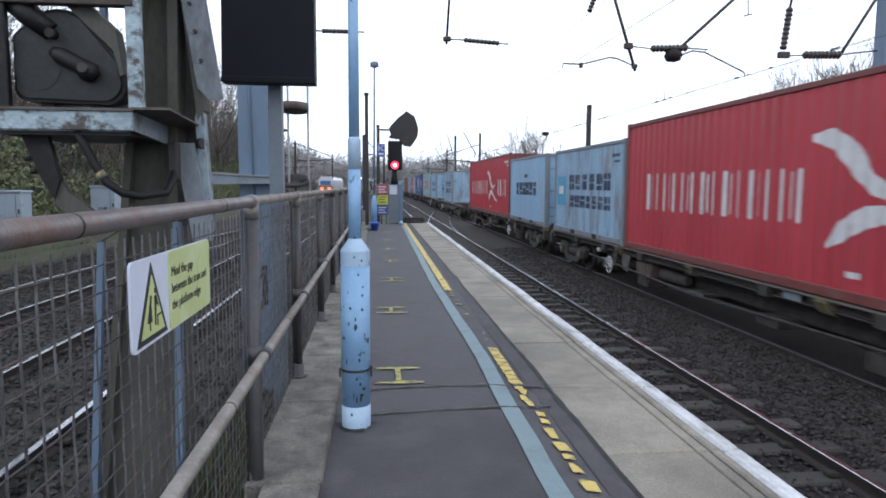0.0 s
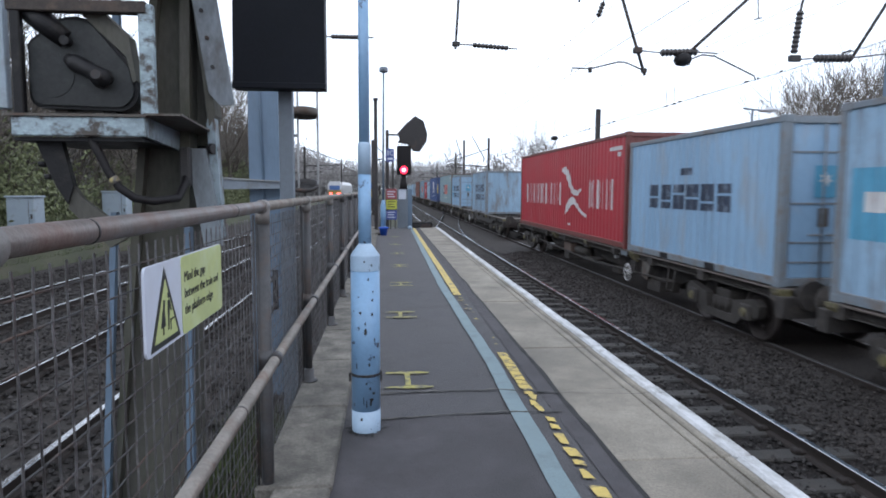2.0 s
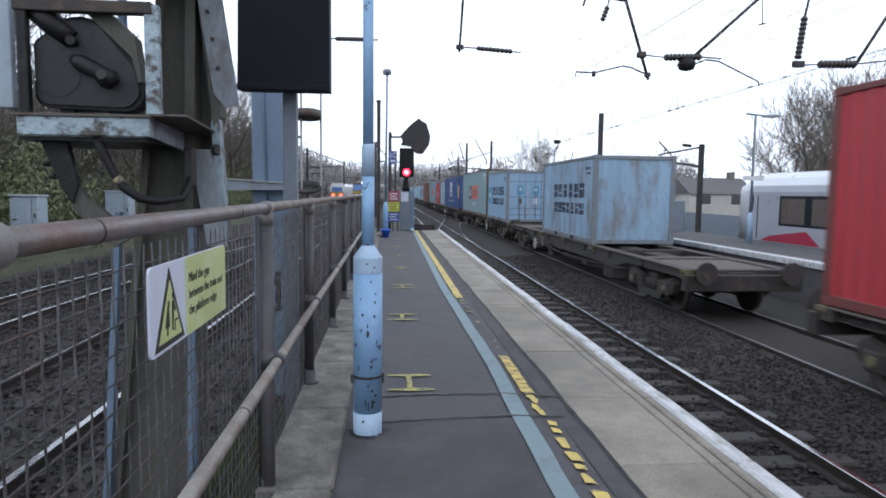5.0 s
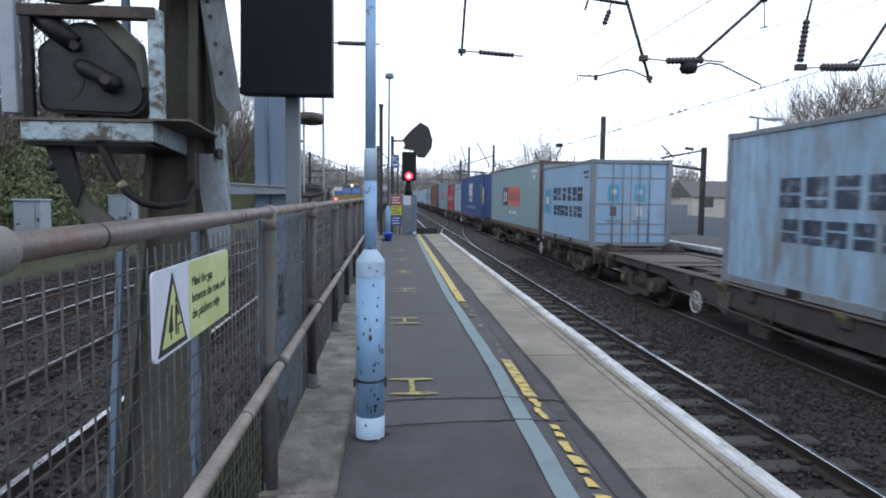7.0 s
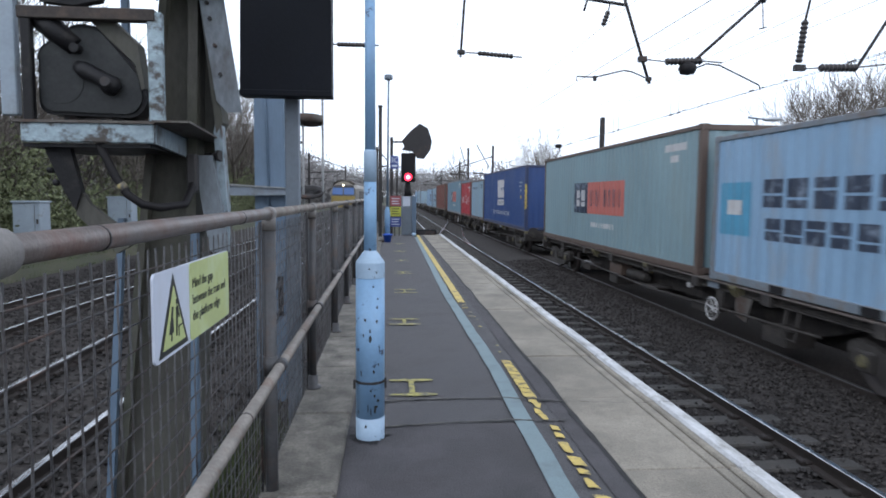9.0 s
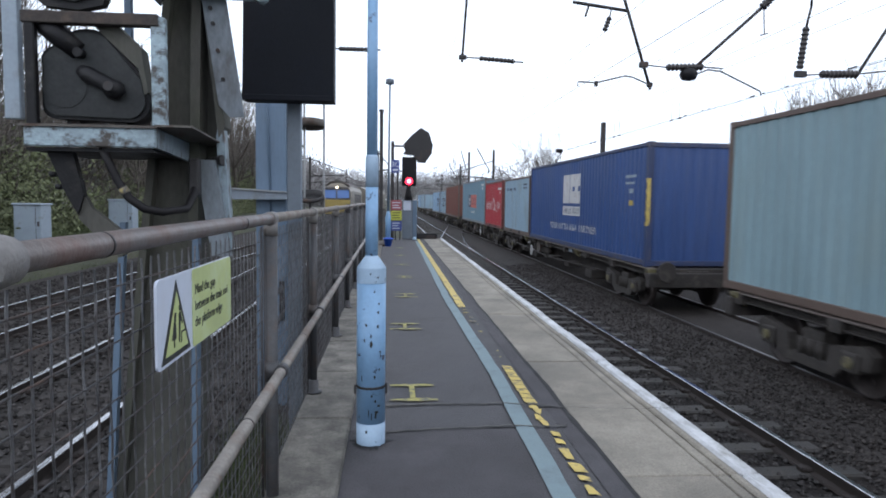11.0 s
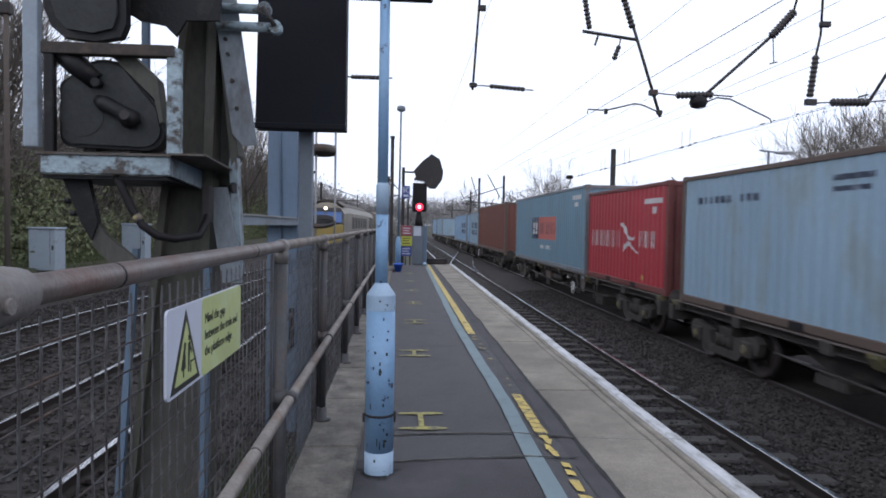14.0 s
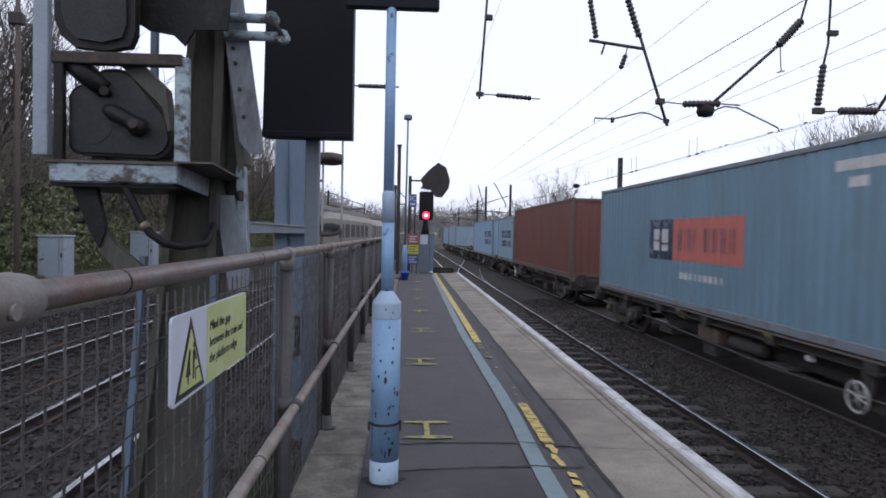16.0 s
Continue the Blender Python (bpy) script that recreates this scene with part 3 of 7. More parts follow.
def track(name, label, xc, z, curve, y0, y1, near, head="railtop"):
    """A track as a thing: two rails, and its sleepers as pieces up to the distance near."""
    t = thing(name, (xc, 0, z - 0.15), label, "railway track", "railway tracks")
    pts = [y0 + (y1 - y0) * k / 40 for k in range(41)] if curve else [y0, 20, 60, y1]
    for s in (-0.7525, 0.7525):
        a, b = Geo(), Geo()
        rail(a, b, [(xc + s + (bend(y) if curve else 0), y) for y in pts], z)
        r = part("rail", a, M["railside"], t)
        part("rail_head", b, M[head], r, "polished running surface")
    y = y0 + 0.3
    rest = Geo()
    k = 0
    while y < min(y1, 110):
        x = bend(y) if curve else 0
        if 0.5 < y < near:
            o = new("sleeper", SLEEPER if xc == TRACK_NEAR else DARKER)
            o.parent = t
            o.location = (x, y, 0.02 if xc > 0 else 0.002)
            o.rotation_euler[2] = 0.012 * math.sin(k * 7.1)
            if y < 22:
                for s in (-0.7525, 0.7525):
                    c = new("rail_chair", CHAIR)
                    c.parent = t
                    c.location = (x + s, y, 0.022)
        else:
            rest.box(xc + x - 1.25, y - 0.125, z - 0.33, xc + x + 1.25, y + 0.125, z - 0.13)
        y += 0.65 + 0.02 * math.sin(k * 3.3)
        k += 1
    tagged(part("sleeper_bed", rest, M["sleeper" if xc == TRACK_NEAR else "sleeperdark"], t), kind="stuff")
    return t


track("railway_track", "near through track with rusty rails on concrete sleepers", TRACK_NEAR, ZR, False, -10, 190, 45)
track("railway_track", "freight track with rail heads toned down for the train's shade", TRACK_FAR, ZR, False, -10, 190, 30, "freightrail")
track("railway_track", "bay track with bright rails beside the platform fence", -3.61, ZL, False, -8, 150, 40)
track("railway_track", "second bay track with two shining rails in dark ballast", -7.0, ZL, True, -8, 150, 40)
# crossover between the two through tracks beyond the platform
t = thing("crossover", (5.2, 50, ZR - 0.15), "crossover rails linking the two through tracks", "railway track")
for s in (-0.7525, 0.7525):
    a, b = Geo(), Geo()
    rail(a, b, [(TRACK_NEAR + s + 3.7 * f * f * (3 - 2 * f), 30 + 46 * f) for f in [k / 12 for k in range(13)]], ZR + 0.004)
    r = part("rail", a, M["railside"], t)
    part("rail_head", b, M["railtop"], r)

# ---- the platform ----
END = 24.1
PY0 = -6.0
g = Geo().box(-0.515, PY0, -1.6, EDGE - 0.12, END, -0.012)
platform = structure("platform", g, M["asphalt"], "narrow station platform surfaced in grey asphalt", "platform")


def laid(name, geo, material, label=""):
    ob = part(name, geo, material, platform, label)
    return ob


# asphalt surface with the darker repaired strips
laid("asphalt_surface", sheet(-0.27, 1.205, PY0, END, -0.004, 0.12, 0.004, 3.0), M["asphalt"])
for y0, xe, tab in ((3.91, 1.12, [(-0.1, 3.88), (0.35, 3.935), (0.77, 3.947), (1.12, 3.925)]), (4.37, 1.94, [(-0.1, 4.375), (0.37, 4.43), (0.81, 4.408), (1.2, 4.315), (1.94, 4.23)])):
    a, pale = Geo(), Geo()
    n = 60
    for k in range(n + 1):
        x = -0.1 + (xe + 0.1) * k / n
        o = 0.035 * noise.noise((x * 2.3, y0 * 5, 0)) + 0.02 * noise.noise((x * 14, y0, 1))
        w = 0.005 + 0.016 * abs(noise.noise((x * 7, y0 * 3, 4)))
        yc = float(np.interp(x, [q[0] for q in tab], [q[1] for q in tab])) + o * 0.6
        w *= 1.0 if x < 1.2 else 0.3
        zz = 0.0055 if x < 0.7 else 0.0095 if x < 1.2 else 0.0175 if x > 1.78 else 0.0085
        a.v += [(x, yc - w, zz), (x, yc + w, zz)]
        pale.v += [(x, yc + w, zz), (x, yc + w + (0.006 if x < 1.2 else 0.0) + (0.02 if x < 1.2 else 0.0) * abs(noise.noise((x * 9, y0, 8))), zz)]
        if k:
            a.f.append((2 * k - 2, 2 * k, 2 * k + 1, 2 * k - 1))
            pale.f.append((2 * k - 2, 2 * k, 2 * k + 1, 2 * k - 1))
    a.s = pale.s = [False] * len(a.f)
    laid("crack_edge", pale, M["oldconcrete"], "pale crumbled edge of the crack")
    laid("crack_filler", a, M["tarseal"])
laid("patch", sheet(-0.26, 0.79, 1.0, 3.93, 0.001, 0.2, 0.002, 8.0), M["patch"], "darker relaid asphalt patch")
laid("patch", sheet(1.07, 1.19, PY0, END, 0.001, 0.06, 0.002, 9.0), M["patch"], "dark repaired strip along the edge slabs")
laid("patch", Geo().add([(-0.12 + (0.1 + 0.06 * noise.noise((k * 0.45, 1, 0)) + 0.02 * math.sin(k * 2.1)) * math.cos(k * 0.157), 3.74 + (0.11 + 0.07 * noise.noise((k * 0.5, 5, 0)) + 0.015 * math.sin(k * 2.9)) * math.sin(k * 0.157), 0.0065) for k in range(40)], [tuple(range(40))]), M["tarseal"], "irregular dark dirt round the lamp post foot")
# dark seam between asphalt and edge slabs
a = Geo()
n = 180
for k in range(n + 1):
    y = PY0 + (END - PY0) * k / n
    w = 0.012 + 0.026 * abs(noise.noise((y * 2.6, 3, 0)))
    c = 1.2 + 0.02 * noise.noise((y * 1.1, 9, 0))
    a.v += [(c - w, y, 0.004), (c + w, y, 0.004)]
    if k:
        a.f.append((2 * k - 2, 2 * k - 1, 2 * k + 1, 2 * k))
a.s = [False] * len(a.f)
laid("seam", a, M["tarseal"])
# edge slabs, with a groove before the white nosing
y = -6.4
k = 0
while y < END - 0.2:
    d = 0.004 * math.sin(k * 2.7)
    y1 = min(y + 1.2, END)
    laid("edge_slab", Geo().box(1.21, y + 0.004, -0.12, 1.699, y1 - 0.004, 0.002 + d, 0.006), M["concrete"])
    laid("groove_slab", Geo().box(1.709, y + 0.004, -0.12, 1.772, y1 - 0.004, 0.001 + d, 0.006), M["concrete"])
    laid("edge_strip", Geo().box(1.784, y + 0.003, -0.14, 1.836, y1 - 0.003, 0.008 + d, 0.01), M["concrete"])
    laid("nosing", Geo().box(1.845, y + 0.003, -0.14, EDGE, y1 - 0.003, 0.012 + d, 0.016), M["nosewhite"], "white-painted platform nosing")
    y, k = y + 1.2, k + 1
# fence kerb
y, k = PY0, 0
while y < END:
    laid("kerb_block", Geo().box(-0.515 if y < 2.9 else -0.60, y + 0.006, -0.3, -0.25 + 0.006 * math.sin(k * 5), min(y + 1.12, END) - 0.006, 0.035 + 0.004 * math.sin(k * 3.1), 0.012), M["oldconcrete"], "cracked concrete kerb block")
    y, k = y + 1.12, k + 1


def strip(pts, w, z, wob=0.0, n=60):
    """A painted line of width w along points (y, x)."""
    g = Geo()
    y0, y1 = pts[0][0], pts[-1][0]
    for k in range(n + 1):
        y = y0 + (y1 - y0) * k / n
        x = float(np.interp(y, [p[0] for p in pts], [p[1] for p in pts])) + wob * noise.noise((y * 2, w * 50, 0))
        ww = w / 2 + wob * 0.5 * noise.noise((y * 5, 7, w))
        g.v += [(x - ww, y, z), (x + ww, y, z)]
        if k:
            g.f.append((2 * k - 2, 2 * k - 1, 2 * k + 1, 2 * k))
    g.s = [False] * len(g.f)
    return g


laid("blue_line", strip([(1.0, 0.825), (2.9, 0.837), (3.95, 0.846), (5.2, 0.868), (7.5, 0.842), (9.0, 0.82), (22.6, 0.91)], 0.112, 0.008, 0.008, 140), M["blueline"], "faded pale blue painted line")
laid("yellow_line", strip([(8.5, 0.955), (23.5, 1.0)], 0.1, 0.008, 0.006), M["yellowline"], "solid yellow painted safety line")
# brushed yellow band beyond the second crack, in short overlapping strokes
for k in range(13):
    y = 3.96 + 0.115 * k
    rng = random.Random(k)
    f = k / 12
    x0, x1 = 0.945 + 0.012 * f, 1.035 + 0.008 * f
    fade = 0.035 if k < 4 else 0.008
    p = [(x0 + rng.uniform(0, fade), y + 0.01), (x1 - rng.uniform(0, fade), y - 0.02), (x1 - rng.uniform(0, fade * 1.6), y + 0.09 - rng.uniform(0, 0.02)), (x0 + rng.uniform(0, fade), y + 0.112)]
    laid("yellow_stroke", Geo().add([(*q, 0.008) for q in p], [(0, 1, 2, 3)]), M["yellowline"], "worn brushed yellow paint")
# worn yellow dashes nearer than that
for k, (y0, y1) in enumerate(((3.77, 3.865), (3.65, 3.745), (3.43, 3.6), (3.25, 3.385), (3.15, 3.222), (2.99, 3.105), (2.80, 2.93), (2.6, 2.74), (2.42, 2.53))):
    rng = random.Random(20 + k)
    x0, x1 = 0.962 + 0.016 * (k < 2), 1.042 - 0.008 * (k % 3)
    p = [(x0 + rng.uniform(0, .012), y0 + 0.012), ((x0 + x1) / 2 + rng.uniform(-.01, .01), y0 + rng.uniform(0, .01)), (x1 - rng.uniform(0, .01), y0 - 0.01), (x1 - rng.uniform(0, .02), y1 - rng.uniform(0.02, .04)), ((x0 + x1) / 2, y1 - rng.uniform(0, .015)), (x0 + rng.uniform(0, .012), y1)]
    laid("yellow_dash", Geo().add([(*q, 0.008) for q in p], [tuple(range(6))]), M["yellowline"], "worn yellow painted dash")
for k, (x, y, q) in enumerate(((1.0, 5.75, 0.5), (1.02, 6.0, 0.4), (0.98, 6.9, 0.6), (1.0, 7.3, 0.5), (0.97, 7.5, 1.0), (0.99, 7.75, 0.9), (0.95, 8.1, 1.0), (0.98, 8.3, 0.8))):
    rng = random.Random(50 + k)
    p = [(x + q * 0.045 * math.cos(a) * rng.uniform(.5, 1.2), y + q * 0.07 * math.sin(a) * rng.uniform(.5, 1.3)) for a in (0, 1.2, 2.5, 3.7, 5)]
    laid("paint_remnant", Geo().add([(*w, 0.008) for w in p], [tuple(range(5))]), M["yellowworn"], "remnant of worn yellow paint")
def rough_bar(x0, x1, y, w, seed):
    """A hand-sprayed bar, thicker in the middle, with an uneven outline."""
    rng = random.Random(int(seed * 100))
    n = 9
    up, dn = [], []
    for k in range(n + 1):
        f = k / n
        q = w * (1.0 if 0.25 < f < 0.8 else 0.5)
        up.append((x0 + (x1 - x0) * f, y + w / 2 + q / 2 + rng.uniform(-.007, .007), 0.0075))
        dn.append((x0 + (x1 - x0) * f, y + w / 2 - q / 2 + rng.uniform(-.007, .007), 0.0075))
    return Geo().add(up + dn[::-1], [(k, k + 1, 2 * n - k, 2 * n + 1 - k) for k in range(n)])


# yellow surveyors' marks, each two bars with a stem
for y, l, x0 in ((4.495, 0.36, 0.0), (7.02, 0.31, 0.0), (9.38, 0.3, 0.06), (11.7, 0.28, 0.08), (14.0, 0.26, 0.08), (16.4, 0.24, 0.08), (19.0, 0.2, 0.1)):
    for g in (rough_bar(x0, x0 + 0.345, y, 0.07, y), rough_bar(x0, x0 + 0.335, y + l, 0.065, y + 5), Geo().box(x0 + 0.145, y + 0.058, 0.006, x0 + 0.185, y + l, 0.0075)):
        laid("yellow_mark", g, M["markyellow"], "sprayed yellow mark")
# ramp down at the platform end
structure("platform_ramp", Geo().prism([(END, -1.6), (END + 9, -1.6), (END + 9, -1.2), (END, -0.02)], "x", -0.62, 0.9), M["oldconcrete"], "concrete ramp down from the platform end", "ramp")

# ---- the fence ----
FX = -0.545
posts = [-0.9, 0.86, 3.02, 4.63, 6.55, 8.3, 10.1, 11.9, 13.7, 15.5, 17.3, 19.1, 20.9, 22.6]
fence = thing("fence", (FX, 0, 0.035), "tubular steel fence with rusty rails and wire mesh infill", "fence")
part("top_rail", Geo().path([(FX, posts[0], 1.326), (FX, 3.02, 1.327)], 0.0245, 16), M["pipe"], fence, "rust-stained steel handrail")
part("top_rail", Geo().path([(FX, 3.02, 1.327), (FX, 22.6, 1.322)], 0.0245, 16), M["palepipe"], fence, "worn pale steel handrail")
part("lower_rail", Geo().path([(FX + 0.045, posts[0], 0.62), (FX + 0.045, 22.6, 0.635)], 0.024, 14), M["palepipe"], fence, "worn pale lower rail")
for i, y in enumerate(posts):
    low = i == 2                   # this post runs down the outside of the kerb
    p = part("post", Geo().tube((FX, y, -0.8 if low else 0.0), (FX, y, 1.31), 0.029 if low else 0.027, n=14), M["fencepost"], fence)
    if not low:
        part("base_flange", Geo().lathe([(0.06, 0), (0.06, 0.012), (0.036, 0.018), (0.036, 0.09), (0.029, 0.095)], 14, (FX, y, 0.036)), M["fencepost"], p)
    part("collar", Geo().path([(FX, y - 0.04, 1.326), (FX, y - 0.034, 1.326), (FX, y + 0.034, 1.326), (FX, y + 0.04, 1.326)], 0.04, 16, True, [0.027, 0.0315, 0.0315, 0.027]).tube((FX, y, 1.25), (FX, y, 1.32), 0.032, n=14), M["fencepost" if i > 4 else "fitting"], p, "cast clamp fitting")
    part("clamp", Geo().path([(FX + 0.045, y - 0.03, 0.625), (FX + 0.045, y + 0.03, 0.625)], 0.031, 14).tube((FX, y, 0.58), (FX, y, 0.67), 0.034, n=14), M["fencepost"], p)
for y in (1.3, 2.45, 3.9, 5.6):
    part("rail_joint", Geo().path([(FX, y - 0.004, 1.326), (FX, y + 0.004, 1.326)], 0.0255, 16), M["darksteel"], fence)
for y in (2.3, 3.75):
    part("rail_joint", Geo().path([(FX + 0.045, y - 0.005, 0.622), (FX + 0.045, y + 0.005, 0.622)], 0.0255, 14), M["darksteel"], fence)
part("end_fitting", Geo().path([(FX, 0.66, 1.326), (FX, 0.69, 1.326), (FX, 0.95, 1.326), (FX, 0.99, 1.326), (FX, 1.0, 1.326)], 0.05, 18, True, [0.036, 0.041, 0.041, 0.036, 0.028]).tube((FX + 0.036, 0.9, 1.318), (FX + 0.046, 0.9, 1.318), 0.011), M["fitting"], fence, "large cast grey rail connector")
VS, HS = 0.0587, 0.0605           # pitch of the woven wires


def woven(p0, p1, pitch, phase, side, r):
    """A crimped wire from p0 to p1 that passes before and behind the wires that it crosses."""
    p0, p1 = Vector(p0), Vector(p1)
    n = max(2, round((p1 - p0).length / pitch * 2))
    pts = []
    for k in range(n + 1):
        q = p0.lerp(p1, k / n)
        q.x += 0.0011 * math.cos(math.pi * k / 2 + phase) * side
        pts.append(q)
    return Geo().path(pts, r, 5, False)


for a, b in zip(posts, posts[1:]):
    near = b < 9
    for name_, lab in (("up", "upright crimped wires of the mesh panel"), ("level", "level crimped wires of the mesh panel")):
        g = Geo()
        if name_ == "up":
            y, k = a + 0.0215 + VS, 0
            while y < b - 0.03:
                w = woven((FX - 0.036, y, 0.05), (FX - 0.036, y + 0.003 * math.sin(y * 17), 1.275), HS, math.pi * (k % 2), 1, 0.0025) if near else Geo().path([(FX - 0.036, y, 0.05), (FX - 0.036, y, 1.275)], 0.0026, 4, False)
                g.add(w.v, w.f, True)
                y, k = y + VS, k + 1
        else:
            z, k = 0.08, 0
            while z < 1.28:
                w = woven((FX - 0.036, a + 0.03, z), (FX - 0.036, b - 0.03, z + 0.006 * math.sin(z * 19)), VS, math.pi * (k % 2), -1, 0.0023) if near else Geo().path([(FX - 0.036, a + 0.03, z), (FX - 0.036, b - 0.03, z)], 0.0026, 4, False)
                g.add(w.v, w.f, True)
                z, k = z + HS, k + 1
        part("mesh_panel", g, M["wirepale" if name_ == "up" else "wire"], fence, lab)
    for y in (a + 0.035, b - 0.035):
        part("edge_rod", Geo().tube((FX - 0.036, y, 0.04), (FX - 0.036, y, 1.29), 0.006, n=8), M["wire"], fence)

# the sign on the fence: outline, triangle with plain figures, and text
SX = -0.50
sign = thing("warning_sign", (SX, 1.77, 1.14), "white and yellow warning sign fixed to the fence mesh", "sign")


def rounded(y0, y1, z0, z1, r, n=5):
    out = []
    for cy, cz, a0 in ((y1 - r, z1 - r, 0), (y0 + r, z1 - r, 90), (y0 + r, z0 + r, 180), (y1 - r, z0 + r, 270)):
        out += [(cy + r * math.cos(radians(a0 + 90 * k / n)), cz + r * math.sin(radians(a0 + 90 * k / n))) for k in range(n + 1)]
    return out


part("panel", Geo().prism(rounded(1.45, 2.085, 1.038, 1.238, 0.016), "x", SX - 0.006, SX), M["signwhite"], sign, "white sign panel")
part("text_field", Geo().prism(rounded(1.695, 2.0835, 1.0395, 1.2365, 0.014), "x", SX, SX + 0.0015), M["signyellow"], sign, "yellow-green text field")
TY = 1.573
part("triangle", Geo().prism([(1.472, 1.046), (1.676, 1.046), (TY, 1.226)], "x", SX, SX + 0.0012), M["signink"], sign, "black warning triangle")
part("triangle_field", Geo().prism([(1.496, 1.060), (1.652, 1.060), (TY, 1.198)], "x", SX + 0.0012, SX + 0.0024), M["signyellow"], sign)
for pr in ([(1.582, 1.078), (1.589, 1.078), (1.597, 1.148), (1.583, 1.146)], [(1.586, 1.145), (1.606, 1.118), (1.61, 1.122), (1.594, 1.15)], [(1.534, 1.09), (1.565, 1.09), (1.562, 1.125), (1.55, 1.132)], [(1.585, 1.152), (1.597, 1.152), (1.597, 1.165), (1.585, 1.165)],
           [(1.60, 1.096), (1.636, 1.098), (1.636, 1.102), (1.60, 1.1)], [(1.599, 1.074), (1.604, 1.074), (1.604, 1.101), (1.599, 1.101)], [(1.55, 1.128), (1.561, 1.128), (1.566, 1.15), (1.556, 1.152)], [(1.548, 1.072), (1.553, 1.072), (1.553, 1.092), (1.548, 1.092)]):
    part("pictogram_shape", Geo().prism(pr, "x", SX + 0.0024, SX + 0.0034), M["signink"], sign)
me = text_mesh("Mind the gap\nbetween the train and\nthe platform edge", 0.0365, Matrix.Translation((SX + 0.002 - ORIGIN[sign][0], 1.714 - ORIGIN[sign][1], 1.172 - ORIGIN[sign][2])) @ Matrix(((0, 0, 1, 0), (1, 0, 0, 0), (0, 1, 0, 0), (0, 0, 0, 1))), 0.0006)
part("lettering", me, M["signink"], sign, "black sign lettering")
for y in (1.76, 2.0):
    part("bracket", Geo().box(SX - 0.05, y - 0.01, 1.12, SX - 0.006, y + 0.01, 1.16), M["galv"], sign)

# ---- blue lamp post ----
LX, LY = -0.11, 3.745
lamp = thing("lamp_post", (LX, LY, 0), "pale blue steel lamp post with white bands and chipped paint", "lamp post", "platform lamp posts")
part("base_compartment", Geo().lathe([(0.083, 0.13), (0.083, 0.945)], 28, (LX, LY, 0)), M["lampblue"], lamp, "scratched blue base section")
part("foot_band", Geo().lathe([(0.082, -0.01), (0.0835, 0.0), (0.0835, 0.132)], 28, (LX, LY, 0)), M["lampwhite"], lamp, "white painted foot")
part("shoulder", Geo().lathe([(0.0838, 0.944), (0.0838, 0.946), (0.0838, 1.026), (0.0835, 1.03), (0.0825, 1.034), (0.047, 1.084), (0.0445, 1.088), (0.0385, 1.092), (0.0375, 1.10)], 28, (LX, LY, 0)), M["lampwhite"], lamp, "white painted shoulder")
part("shaft", Geo().lathe([(0.0365, 1.08), (0.0355, 1.5)], 22, (LX, LY, 0)).lathe([(0.0305, 1.66), (0.0285, 2.72)], 22, (LX, LY, 0)), M["lampblue"], lamp)
part("band", Geo().lathe([(0.0365, 1.49), (0.0365, 1.655), (0.031, 1.67)], 22, (LX, LY, 0)), M["lampwhite"], lamp, "white band")
part("cable_tie", Geo().lathe([(0.0845, 0.335), (0.0852, 0.338), (0.0852, 0.344), (0.0845, 0.35)], 28, (LX, LY, 0)).box(LX - 0.095, LY - 0.06, 0.31, LX - 0.082, LY - 0.045, 0.36).box(LX + 0.082, LY - 0.06, 0.31, LX + 0.095, LY - 0.045, 0.37), M["darksteel"], lamp)
for a, z, w, h in ((-1.55, 0.60, 0.012, 0.03), (-1.55, 0.645, 0.007, 0.02), (-1.9, 0.71, 0.012, 0.012), (-1.1, 0.7, 0.014, 0.016), (-1.05, 0.78, 0.01, 0.012), (-2.0, 0.62, 0.008, 0.014), (-1.3, 0.41, 0.012, 0.016), (-1.7, 0.2, 0.006, 0.04), (-1.5, 0.18, 0.006, 0.045), (-1.2, 0.19, 0.012, 0.03), (-1.0, 0.24, 0.014, 0.012), (-2.2, 0.4, 0.006, 0.03), (-0.9, 0.55, 0.007, 0.02), (-1.85, 0.09, 0.01, 0.016), (-1.15, 0.205, 0.02, 0.012), (-1.35, 0.9, 0.006, 0.012), (-1.0, 0.83, 0.008, 0.008), (-2.05, 0.8, 0.006, 0.01), (-1.6, 1.0, 0.007, 0.009), (-1.1, 0.98, 0.01, 0.01), (-1.5, 0.3, 0.01, 0.012), (-1.25, 0.27, 0.008, 0.014), (-0.95, 0.45, 0.009, 0.012)):
    d = Vector((math.cos(a), math.sin(a), 0))
    s = Vector((-d.y, d.x, 0))
    w, h = 0.8 * w, 0.8 * h
    o = Vector((LX, LY, z)) + d * 0.0842
    rng = random.Random(int(z * 1000))
    part("chip", Geo().add([o + s * (w * math.cos(q) * rng.uniform(.5, 1.1)) + Vector((0, 0, h * math.sin(q) * rng.uniform(.6, 1.1))) for q in (0, .9, 1.8, 2.7, 3.7, 4.7, 5.5)], [tuple(range(7))]), M["signink"], lamp, "chip of bare dark metal")
part("sign_panel", Geo().box(LX - 0.26, LY - 0.03, 2.70, LX + 0.27, LY + 0.03, 3.15, 0.008, Matrix.Rotation(0, 4, "Z")), M["board"], lamp, "dark sign panel at the top")

